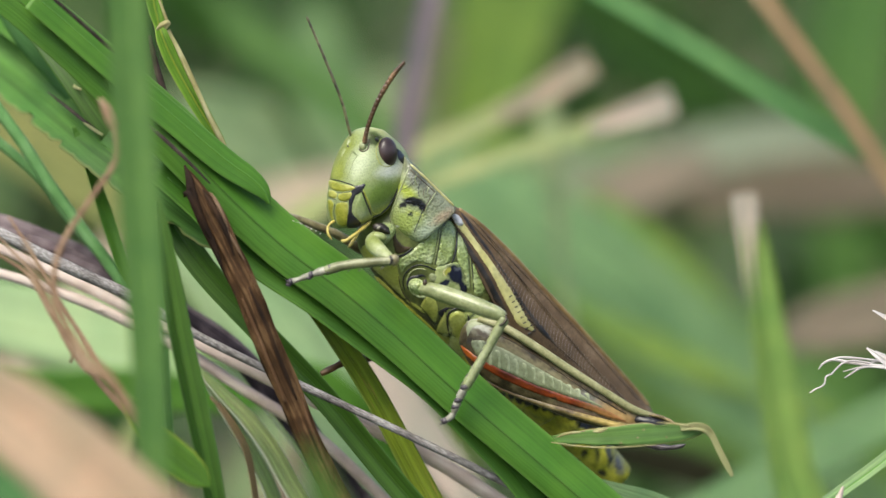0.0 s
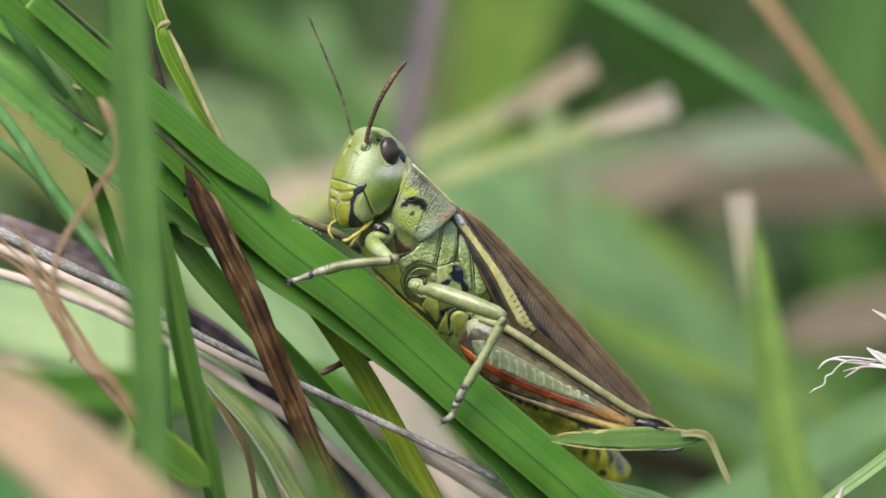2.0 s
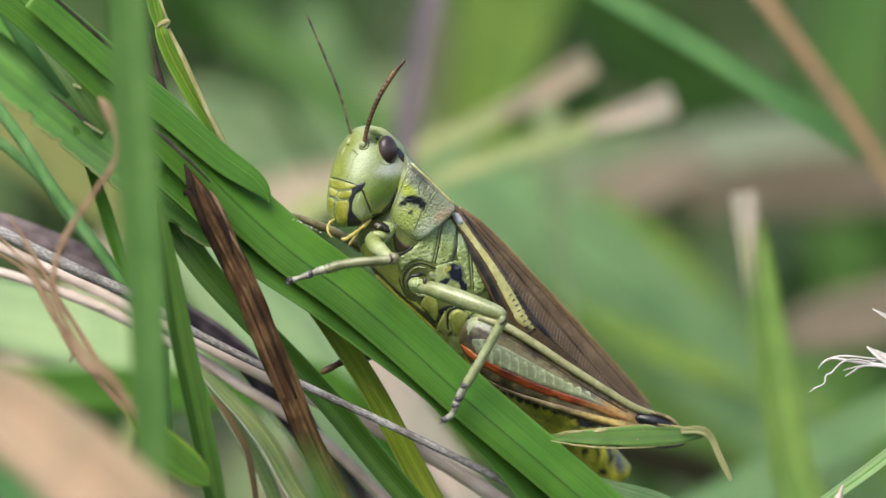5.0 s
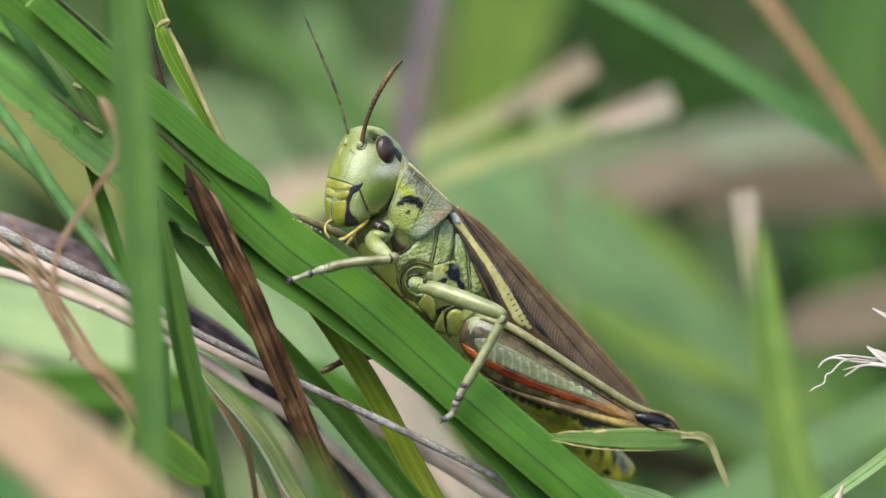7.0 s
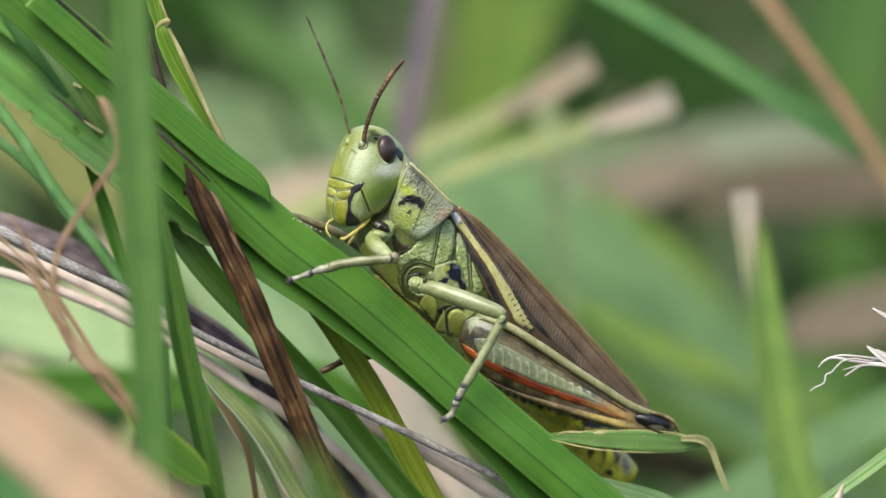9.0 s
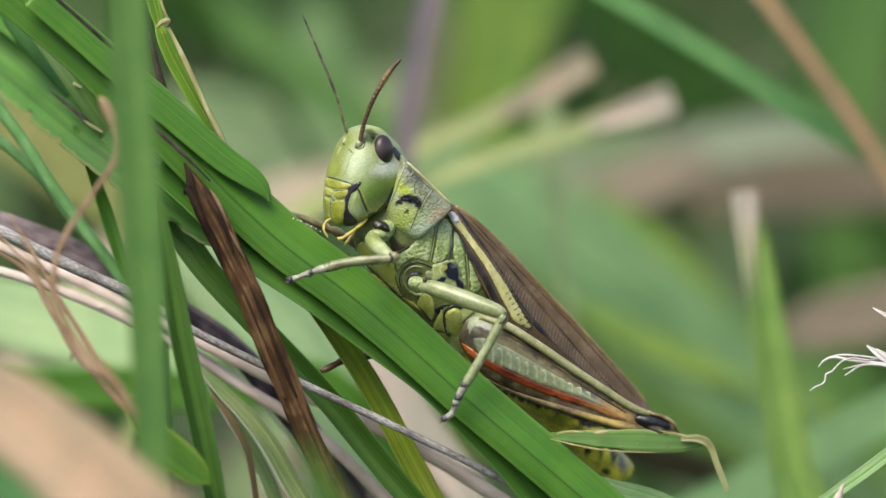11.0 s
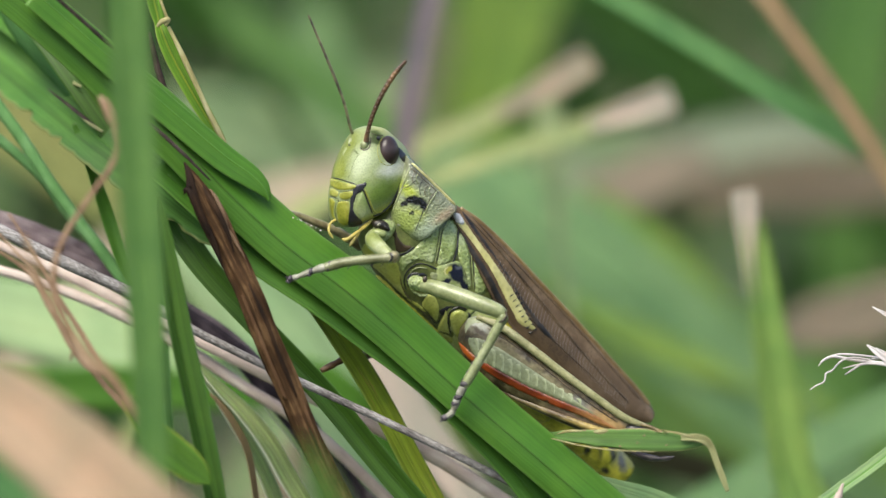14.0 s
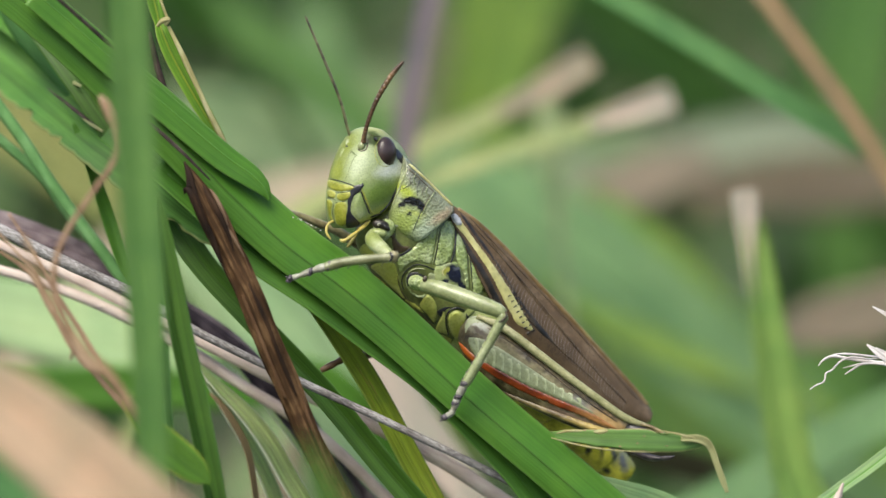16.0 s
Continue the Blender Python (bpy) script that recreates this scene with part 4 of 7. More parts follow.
grass("grass_plant", [(-16.10, -62.00, -20.00, 6.40), (-20.30, -62.00, -16.20, 6.40), (-24.60, -62.00, -12.10, 5.60), (-29.00, -62.00, -8.80, 4.70), (-31.50, -62.00, -7.10, 3.60)],
      STRAW_WARM, "blurred tan dry straw blade close to the lens", fold=12, turn=10, seed=11)
grass("grass_plant", [(-17.83, -50.00, -19.82, 5.41), (-23.61, -50.00, -16.57, 5.78), (-28.30, -50.00, -14.04, 5.41), (-31.91, -50.00, -12.24, 4.69)],
      GREEN_BLUE, "blurred green grass blade close to the lens", fold=12, turn=20, seed=12)
grass("grass_plant", [(-9.08, 7.00, -19.83, 2.43), (-10.91, 7.00, -16.99, 2.51), (-12.41, 7.00, -14.35, 2.51), (-14.03, 7.00, -12.20, 2.35), (-15.77, 7.00, -10.42, 1.87), (-17.11, 7.00, -9.04, 1.05), (-18.00, 7.00, -8.07, 0.24)],
      GREEN_STRIPED, "striped pale green leaf with a whitish margin", fold=8, turn=62, seed=13, waver=0.03)
grass("grass_plant", [(-13.31, 6.00, -19.79, 0.89), (-13.60, 6.00, -16.96, 0.89), (-14.08, 6.00, -14.53, 0.97), (-14.97, 6.00, -12.71, 0.97), (-15.86, 6.00, -11.37, 0.73), (-16.67, 6.00, -10.48, 0.16)],
      FAR_STEM, "blurred brownish leaf between the striped ones", fold=14, turn=62, seed=20, waver=0.03)
grass("grass_plant", [(-11.55, 8.50, -19.88, 2.03), (-12.56, 8.50, -17.04, 2.11), (-13.78, 8.50, -14.60, 2.03), (-15.21, 8.50, -12.36, 1.79), (-16.43, 8.50, -10.53, 1.06), (-17.24, 8.50, -9.31, 0.20)],
      GREEN_STRIPED, "striped pale green leaf low between the stalks", fold=8, turn=62, seed=50, waver=0.03)
grass("grass_plant", [(-4.27, 14.00, -22.35, 1.48), (-7.56, 14.00, -18.04, 1.48), (-10.44, 14.00, -14.34, 1.40), (-12.90, 14.00, -11.26, 1.15), (-14.96, 14.00, -9.00, 0.74), (-16.19, 14.00, -7.77, 0.25)],
      GREEN_STRIPED, "narrow pale green leaf among the striped ones", fold=10, turn=58, seed=51, waver=0.03)
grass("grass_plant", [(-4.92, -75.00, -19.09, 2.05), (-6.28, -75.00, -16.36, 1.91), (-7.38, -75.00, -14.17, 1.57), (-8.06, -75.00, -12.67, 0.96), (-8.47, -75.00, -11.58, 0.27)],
      GREEN_DEEP_SHADED, "blurred dark green leaf end before the brown stalk", fold=12, turn=20, seed=52)
grass("grass_plant", [(-21.95, -12.00, -10.31, 1.02), (-20.47, -12.00, -12.38, 1.87), (-19.06, -12.00, -13.87, 2.34), (-17.89, -12.00, -14.88, 2.34), (-16.87, -12.00, -15.70, 1.72), (-16.29, -12.00, -16.17, 0.62), (-16.09, -12.00, -16.37, 0.12)],
      GREEN_END, "curled green leaf end with a yellow rim", fold=16, turn=20, seed=14, rooted=False, rib=False)
grass("grass_plant", [(26.19, -1.00, -18.52, 0.96), (28.18, -1.00, -17.05, 0.96), (30.18, -1.00, -15.61, 1.00), (32.57, -1.00, -13.77, 1.00), (34.97, -1.00, -11.94, 0.80)],
      GREEN_PALE, "pale whitish green narrow grass blade", fold=24, turn=30, seed=15, rib=GREEN_RIB)
grass("grass_plant", [(19.99, 4.00, -20.72, 1.85), (15.56, 4.00, -18.34, 1.85), (12.34, 4.00, -17.21, 1.37), (10.12, 4.00, -16.17, 0.32)],
      GREEN_PALE, "pale green grass leaf below the abdomen", fold=14, turn=30, seed=17)
SMALL_LEAF = grass("grass_sprig", [(6.04, 0.20, -13.16, 0.32), (7.43, -1.00, -13.21, 0.44), (9.08, -2.20, -13.30, 1.00), (11.57, -3.00, -13.40, 1.47), (14.32, -4.20, -13.37, 1.63), (16.69, -4.60, -13.40, 1.31), (17.76, -4.60, -13.32, 0.95), (18.47, -4.60, -13.32, 0.48)],
      GREEN_TIP, "small green leaf with a dry curled tip", fold=4, turn=4, rooted=False, seed=18, cut=0.45, waver=0.06, thick=0.1, rib=False, dots=[(9.94, -3.20, -12.84), (10.65, -3.50, -12.75), (13.63, -5.00, -13.55), (14.10, -5.00, -13.03), (12.46, -4.20, -13.85), (15.68, -5.20, -13.66)],
      margins=[[(7.60, -2.60, -13.45, 0.08), (9.38, -3.00, -13.84, 0.12), (11.36, -3.60, -14.10, 0.12), (13.33, -4.30, -14.16, 0.08), (14.90, -4.80, -14.15, 0.04)], [(8.00, -2.80, -13.13, 0.08), (8.79, -2.90, -12.93, 0.20), (9.78, -3.20, -12.88, 0.08)], [(10.56, -3.60, -12.91, 0.08), (11.08, -3.80, -12.90, 0.32), (11.59, -3.90, -12.78, 0.08)], [(15.10, -4.80, -12.60, 0.08), (16.08, -5.00, -12.75, 0.12), (17.07, -5.00, -12.95, 0.16), (17.74, -5.00, -13.07, 0.08)]], margin_material=STRAW_EDGE,
      tip=[(16.68, -4.90, -13.15, 0.32), (17.59, -4.90, -13.07, 0.55), (18.39, -4.80, -13.27, 0.59), (18.87, -4.60, -13.83, 0.48), (19.26, -4.60, -14.82, 0.44), (19.70, -4.60, -15.90, 0.44), (20.06, -4.60, -16.77, 0.24)], tip_material=STRAW_TIP)

# stalks
stalk("dead_stalk", [(-6.91, -3.60, -18.43, 1.59), (-8.18, -3.60, -15.85, 1.59), (-9.45, -3.60, -13.27, 1.59), (-10.72, -3.60, -10.29, 1.67), (-12.19, -3.60, -6.91, 1.75), (-13.66, -3.60, -3.14, 1.75), (-14.94, -3.40, -0.56, 1.75), (-16.06, -3.20, 1.63, 1.67), (-16.94, -3.00, 3.38, 1.59), (-17.58, -2.80, 4.73, 0.95), (-18.15, -2.60, 5.85, 0.16)],
      STICK_BROWN, "dead brown fibrous stalk with a broken tip", ring=30, rough=0.18, flat=0.6, per=12, furrows=0.12,
      strips=[([(-18.20, -3.20, 6.00, 0.16), (-17.87, -3.60, 5.12, 0.48), (-17.63, -3.80, 3.81, 0.64), (-16.98, -4.10, 2.22, 0.60), (-16.11, -4.10, 0.44, 0.36), (-15.55, -4.10, -1.15, 0.12)], STICK_DARK), ([(-16.29, -3.30, 4.01, 0.16), (-15.48, -3.80, 2.62, 0.28), (-14.64, -4.00, 0.83, 0.24), (-13.81, -4.00, -1.15, 0.20), (-12.94, -4.00, -3.14, 0.12)], STICK_LIGHT), ([(-14.11, -4.50, -3.33, 0.16), (-13.04, -4.60, -5.91, 0.32), (-12.05, -4.60, -8.28, 0.28), (-11.06, -4.50, -10.66, 0.20)], STICK_LIGHT), ([(-13.64, -4.60, -2.54, 0.12), (-12.44, -4.70, -5.11, 0.28), (-11.34, -4.60, -7.89, 0.28), (-10.27, -4.50, -10.47, 0.16)], STICK_DARK), ([(-10.07, -4.40, -9.87, 0.12), (-9.48, -4.50, -11.85, 0.24), (-8.64, -4.40, -13.84, 0.24), (-7.69, -4.30, -16.22, 0.12)], STICK_LIGHT), ([(-18.28, -3.90, 3.98, 0.08), (-18.00, -4.20, 4.05, 0.36), (-17.69, -4.30, 3.70, 0.48), (-17.14, -4.30, 2.54, 0.36), (-16.40, -4.20, 0.90, 0.16)], STICK_DARK), ([(-17.95, -3.90, 4.73, 0.08), (-17.84, -4.10, 4.32, 0.28), (-18.09, -4.00, 3.94, 0.24), (-18.20, -3.90, 3.75, 0.08)], STICK_DARK), ([(-16.40, -4.00, 4.12, 0.08), (-16.02, -4.30, 3.61, 0.24), (-15.61, -4.40, 2.82, 0.28), (-15.20, -4.40, 1.79, 0.16), (-15.09, -4.30, 1.31, 0.08)], STICK_PALE), ([(-15.09, -4.30, 1.38, 0.08), (-14.75, -4.50, 0.76, 0.20), (-14.38, -4.50, 0.08, 0.20), (-13.93, -4.40, -0.67, 0.08)], STICK_PALE), ([(-16.88, -4.00, 4.32, 0.12), (-16.25, -4.50, 3.23, 0.36), (-15.60, -4.60, 2.06, 0.40), (-15.08, -4.60, 0.90, 0.32), (-14.68, -4.50, -0.33, 0.12)], STICK_DARK)])
stalk("dry_stalk", [(9.06, 1.00, -18.92, 0.53), (3.04, 0.00, -15.76, 0.53), (-3.36, -0.40, -12.63, 0.56), (-8.95, -0.60, -10.03, 0.56), (-13.74, -0.60, -7.79, 0.56), (-18.14, -0.60, -5.55, 0.63), (-21.93, -0.60, -3.28, 0.77), (-26.93, -0.60, -0.96, 0.84), (-32.52, -0.60, 1.84, 0.84)],
      STALK_GREY, "thin grey weathered dry stalk crossing the grass", rough=0.12, ring=16, joint=(*(-21.93, -0.60, -3.28), 0.42))
stalk("dry_stalk", [(7.14, 7.00, -20.03, 1.08), (-0.16, 7.00, -15.29, 1.01), (-5.84, 7.00, -12.45, 0.95), (-11.52, 7.00, -9.69, 0.95), (-15.57, 7.00, -7.66, 0.89), (-20.47, 8.00, -5.24, 0.83), (-27.03, 9.00, -1.99, 0.76), (-33.60, 10.00, 0.86, 0.70)],
      STRAW_PINK, "pale pinkish dry stalk behind the grey one", rough=0.1, joint=(*(-15.57, 7.00, -7.66), 0.5))
stalk("dry_stalk", [(-3.42, 8.50, -18.66, 0.84), (-9.11, 8.50, -13.38, 0.84), (-14.80, 8.50, -9.71, 0.84), (-18.86, 8.50, -7.07, 0.84), (-24.57, 8.50, -4.23, 0.78), (-29.44, 8.50, -2.40, 0.72), (-33.51, 8.50, -1.18, 0.72)],
      STRAW_PINK, "pale pinkish dry stalk low in the grass", rough=0.1, joint=(*(-24.57, 8.50, -4.23), 0.5))
stalk("withered_grass", [(-6.69, 10.00, -16.68, 0.82), (-9.54, 10.00, -13.01, 1.06), (-12.80, 10.00, -9.26, 1.30), (-15.67, 10.50, -6.57, 1.39), (-18.96, 11.00, -4.45, 1.39), (-22.23, 11.00, -2.74, 1.31), (-25.95, 12.00, -0.37, 1.31), (-31.27, 12.00, 1.68, 1.47), (-33.73, 12.00, 2.29, 1.39)],
      STALK_PURPLE, "dark purple-brown dead blade behind the stalks", flat=0.3, strips=[([(-22.57, 9.60, -3.22, 0.24), (-25.05, 10.20, -1.51, 0.37), (-28.33, 10.60, -0.20, 0.37), (-31.61, 10.80, 0.86, 0.29)], STALK_PURPLE)])
stalk("withered_grass", [(-5.86, 9.00, -19.50, 1.87), (-8.10, 9.00, -16.04, 2.03), (-10.34, 9.00, -12.58, 2.12), (-12.37, 9.00, -10.13, 1.87), (-14.41, 9.00, -7.94, 1.47), (-16.44, 9.00, -6.15, 1.06), (-18.90, 9.50, -4.36, 0.65)],
      BLADE_DARK, "blackish purple dead blade low between the stalks", flat=0.3, rough=0.2)
stalk("dry_stalk", [(-20.22, 12.00, -21.25, 0.90), (-20.43, 12.00, -10.60, 0.90), (-20.96, 12.00, -4.87, 0.90), (-23.00, 10.00, -2.41, 1.06), (-27.89, 10.00, 0.04, 1.06), (-33.60, 10.00, 1.67, 0.98)],
      STALK_PURPLE, "dull pinkish dead stalk at the edge of the grass", flat=0.4, joint=(*(-27.89, 10.00, 0.04), 0.55))
stalk("green_stalk", [(-19.87, 8.00, -21.09, 0.81), (-20.48, 8.00, -11.33, 0.81), (-21.49, 8.00, -4.84, 0.81), (-23.72, 8.00, -1.38, 0.89), (-26.16, 8.00, 1.86, 0.89), (-28.43, 8.00, 4.99, 0.89), (-30.22, 8.00, 7.76, 0.89), (-33.06, 8.00, 11.62, 0.89)],
      STEM_GREEN, "thin blue-green grass stem with a joint")
stalk("green_stalk", [(-20.35, 10.00, -21.16, 0.73), (-20.75, 10.00, -10.56, 0.73), (-22.18, 10.00, -3.83, 0.73), (-27.08, 10.00, 2.48, 0.73), (-29.12, 10.00, 5.26, 0.73), (-33.20, 10.00, 8.81, 0.73)],
      STEM_GREEN, "thin blue-green grass stem beside another")
stalk("dark_stalk", [(-19.56, 1.00, 10.86, 0.28), (-20.04, 1.00, 12.06, 0.48), (-20.52, 1.00, 13.87, 0.40), (-20.80, 1.00, 15.27, 0.24)],
      STALK_DARK, "dark thin dead stalk behind the leaf", flat=0.6, rooted=False)
stalk("dark_stalk", [(-22.61, -6.00, 13.48, 0.16), (-23.88, -6.00, 14.67, 0.28), (-25.41, -7.00, 16.06, 0.28), (-27.33, -8.00, 17.76, 0.28)],
      STALK_DARK, "dark thin dead stalk behind the blades", flat=0.6, rooted=False)
stalk("dark_stalk", [(-24.45, 4.50, 8.43, 0.08), (-25.62, 5.20, 9.25, 0.24), (-26.91, 6.80, 10.25, 0.24), (-28.49, 9.00, 11.44, 0.08)],
      STALK_DARK, "dark dead sliver lying on the torn blade", flat=0.5, rooted=False)
stalk("dry_sliver", [(-24.27, 4.00, 8.26, 0.20), (-24.98, 4.50, 8.68, 0.24), (-25.70, 5.20, 9.17, 0.12)],
      STRAW_TIP, "pale dry sliver lying on the torn blade", flat=0.5, rooted=False)
stalk("dry_sliver", [(-25.87, 5.40, 11.52, 0.16), (-26.56, 6.20, 11.82, 0.28), (-27.43, 7.40, 12.13, 0.12)],
      STRAW_TIP, "pale dry sliver lying on the torn blade", flat=0.5, rooted=False)
stalk("dry_sliver", [(-19.11, -0.40, 4.52, 0.16), (-19.75, -0.20, 4.92, 0.32), (-20.57, 0.20, 5.40, 0.16)],
      STRAW_TIP, "pale dry sliver lying on the torn blade", flat=0.5, rooted=False)
stalk("dark_stalk", [(-16.38, -3.20, 4.73, 0.12), (-17.83, -3.60, 6.20, 0.24), (-19.21, -4.00, 7.50, 0.28), (-20.71, -4.20, 8.85, 0.20)],
      STALK_DARK, "dark dead sliver along the carrying blade", flat=0.4, rooted=False)
stalk("tendril", [(-20.61, -18.00, -12.31, 0.41), (-21.53, -19.00, -10.55, 0.64), (-22.83, -20.00, -8.73, 0.63), (-24.37, -20.00, -7.65, 0.52), (-25.72, -20.00, -4.96, 0.46), (-26.48, -20.00, -2.27, 0.43), (-25.91, -20.00, 0.42, 0.40), (-23.99, -20.00, 3.50, 0.38), (-22.45, -20.00, 5.80, 0.40), (-22.26, -20.00, 7.73, 0.52), (-22.83, -20.00, 9.46, 0.69), (-23.37, -20.00, 10.34, 0.23)],
      TENDRIL, "curled reddish brown dry tendril", "tendril", flat=0.35, rooted=False)
stalk("tendril", [(-18.23, -30.00, -16.91, 0.43), (-19.43, -30.00, -13.52, 0.49), (-20.56, -30.00, -11.11, 0.52), (-22.14, -30.00, -8.55, 0.57), (-23.50, -30.00, -7.12, 0.52), (-25.01, -30.00, -5.23, 0.43), (-26.32, -30.00, -3.16, 0.38), (-27.27, -30.00, -1.09, 0.30), (-27.83, -30.00, 0.79, 0.19)],
      TENDRIL_TAN, "curled reddish tan dry tendril", "tendril", flat=0.5)
stalk("tendril", [(-23.25, -11.00, -8.89, 0.29), (-24.82, -11.00, -8.18, 0.29), (-26.38, -11.00, -5.83, 0.27), (-27.95, -11.00, -2.31, 0.23), (-29.90, -11.00, 0.04, 0.20), (-31.47, -11.00, 1.60, 0.18)],
      TENDRIL, "thin reddish brown dry tendril", "tendril", flat=0.5, rooted=False)
stalk("tendril", [(-25.77, -11.50, -7.78, 0.18), (-25.47, -12.00, -6.21, 0.18), (-26.33, -12.00, -4.65, 0.20), (-26.84, -12.00, -3.09, 0.20)],
      TENDRIL, "thin reddish brown dry tendril", "tendril", flat=0.5, rooted=False)


# out of focus behind: leaves, stems and straws
def far_blade(points, material, label, **shape):
    return grass("grass_plant", points, material, label, group="blurred grass behind", per=6, cross=4, **shape)


SWAYING = far_blade([(30.34, 46.00, -24.37, 4.19), (27.20, 46.00, -18.70, 3.83), (26.15, 46.00, -13.90, 3.57), (25.36, 46.00, -9.11, 3.32), (24.67, 46.00, -4.31, 2.70), (24.14, 46.00, -0.39, 2.18), (23.72, 46.00, 2.22, 1.57)], FAR_BLADE, "blurred upright grass blade with a pale dry tip", fold=24, turn=20, seed=21,
          tip=[(24.39, 45.60, -6.93, 0.26), (23.78, 45.60, -3.44, 0.69), (23.43, 45.60, 0.04, 1.13), (23.34, 45.60, 2.31, 1.75), (23.26, 45.60, 3.71, 2.00), (23.17, 45.60, 4.40, 1.75)], tip_material=FAR_WHITE)
far_blade([(39.93, 46.00, 3.97, 2.01), (33.82, 46.00, 6.93, 2.18), (26.85, 46.00, 10.85, 2.18), (19.88, 46.00, 15.21, 2.01), (12.03, 46.00, 19.83, 1.91), (7.67, 46.00, 22.44, 1.74)], FAR_LEAN, "blurred green grass blade leaning over", fold=20, turn=30, seed=22)
far_blade([(38.84, 43.00, -2.56, 1.48), (34.51, 43.00, 5.03, 1.56), (31.04, 43.00, 10.45, 1.56), (27.57, 43.00, 15.21, 1.56), (24.10, 43.00, 19.99, 1.73)], FAR_STEM, "blurred tan dry stem leaning over", fold=14, seed=23)
far_blade([(-6.71, 84.00, 4.89, 1.68), (-1.12, 84.00, 8.34, 2.13), (4.46, 84.00, 10.94, 2.33), (9.59, 84.00, 13.55, 2.33), (12.11, 84.00, 15.13, 2.13)], FAR_HAY, "blurred greenish straw leaf with a bleached end", fold=10, turn=30, seed=24,
          tip=[(4.46, 83.00, 11.02, 0.93), (7.25, 83.00, 12.51, 1.86), (10.04, 83.00, 14.17, 2.33), (12.18, 83.00, 15.48, 2.33)], tip_material=FAR_STRAW)
far_blade([(-3.86, 76.00, 4.41, 1.38), (1.65, 76.00, 6.47, 1.65), (8.08, 76.00, 8.50, 1.74), (13.59, 76.00, 10.43, 2.02), (18.19, 76.00, 11.81, 2.30)], FAR_HAY, "blurred greenish straw leaf with a bleached end", fold=10, turn=30, seed=25,
          tip=[(11.74, 75.00, 9.85, 0.73), (14.48, 75.00, 10.78, 1.74), (17.24, 75.00, 11.69, 2.30), (18.61, 75.00, 12.25, 2.38)], tip_material=FAR_WHITE)
far_blade([(9.71, 92.00, 0.99, 0.94), (9.15, 92.00, 6.65, 1.89), (8.78, 92.00, 10.90, 2.17), (8.40, 92.00, 14.19, 1.70)], FAR_PALE, "blurred pale green upright leaf", fold=10, seed=26)
far_blade([(8.96, 140.00, 2.34, 3.06), (15.07, 140.00, 4.63, 4.58), (20.17, 140.00, 6.67, 4.58), (24.24, 140.00, 7.94, 2.55)], FAR_MUTED, "blurred dry straw leaf lying in the grass", fold=10, turn=20, seed=27)
far_blade([(45.22, 120.00, -3.90, 4.44), (38.30, 120.00, -5.63, 5.43), (32.38, 120.00, -6.86, 4.44), (29.42, 120.00, -7.85, 1.97)], FAR_MUTED, "blurred dry straw leaf lying in the grass", fold=10, turn=10, seed=28)
far_blade([(45.59, 170.00, 7.51, 4.26), (38.14, 170.00, 5.91, 5.86), (30.68, 170.00, 5.91, 5.86), (23.22, 170.00, 4.31, 3.20)], FAR_MUTED, "blurred dry straw leaf lying in the grass", fold=10, turn=0, seed=38)
far_blade([(-19.25, 130.00, 3.31, 3.01), (-14.24, 130.00, 4.56, 4.01), (-8.22, 130.00, 5.82, 4.01), (-4.21, 130.00, 7.07, 2.01)], FAR_STRAW, "blurred dry straw leaf lying in the grass", fold=10, turn=20, seed=29)
far_blade([(35.90, 130.00, -23.02, 10.03), (27.38, 130.00, -14.49, 11.53), (18.85, 130.00, -6.47, 12.03), (9.83, 130.00, 0.05, 11.03), (1.81, 130.00, 5.06, 8.02), (-4.21, 130.00, 8.57, 3.01)], FAR_BLUE, "blurred broad blue-green leaf behind the wings", fold=10, turn=20, seed=30)
far_blade([(32.84, 110.00, -17.44, 1.46), (26.53, 110.00, -13.36, 1.94), (20.21, 110.00, -9.67, 1.94), (14.38, 110.00, -5.78, 1.65), (9.52, 110.00, -1.89, 1.17), (5.64, 110.00, 1.02, 0.39)], FAR_BLUE, "blurred pale green leaf lying along the broad one", fold=8, turn=24, seed=55)
far_blade([(30.50, 122.00, -23.72, 5.45), (24.56, 122.00, -19.26, 5.94), (19.11, 122.00, -14.81, 4.95), (15.15, 122.00, -10.84, 2.48), (13.17, 122.00, -8.37, 0.50)], FAR_FRESH, "blurred fresh green leaf behind the hind leg", fold=10, turn=20, seed=56)
far_blade([(26.44, 108.00, -12.06, 0.97), (22.08, 108.00, -10.22, 2.52), (17.72, 108.00, -8.28, 2.91), (13.36, 108.00, -6.25, 2.32), (9.73, 108.00, -3.83, 0.97), (7.55, 108.00, -1.89, 0.19)], FAR_YELLOW, "blurred yellowish green leaf under the broad one", fold=8, turn=24, seed=61)
far_blade([(25.15, 112.00, -5.80, 0.49), (21.98, 112.00, -2.39, 1.46), (18.81, 112.00, 0.54, 1.75), (15.40, 112.00, 3.22, 1.27), (11.99, 112.00, 5.41, 0.29)], FAR_YELLOW, "blurred thin yellowish green leaf over the broad one", fold=8, turn=24, seed=62)
far_blade([(22.51, 120.00, -8.84, 1.48), (16.59, 120.00, -3.41, 3.46), (10.66, 120.00, 1.04, 4.44), (5.73, 120.00, 4.74, 4.44), (1.78, 120.00, 7.21, 3.46), (-1.18, 120.00, 9.18, 0.99)], FAR_BLUE, "blurred pale leaf lying along the broad one", fold=6, turn=24, seed=58)
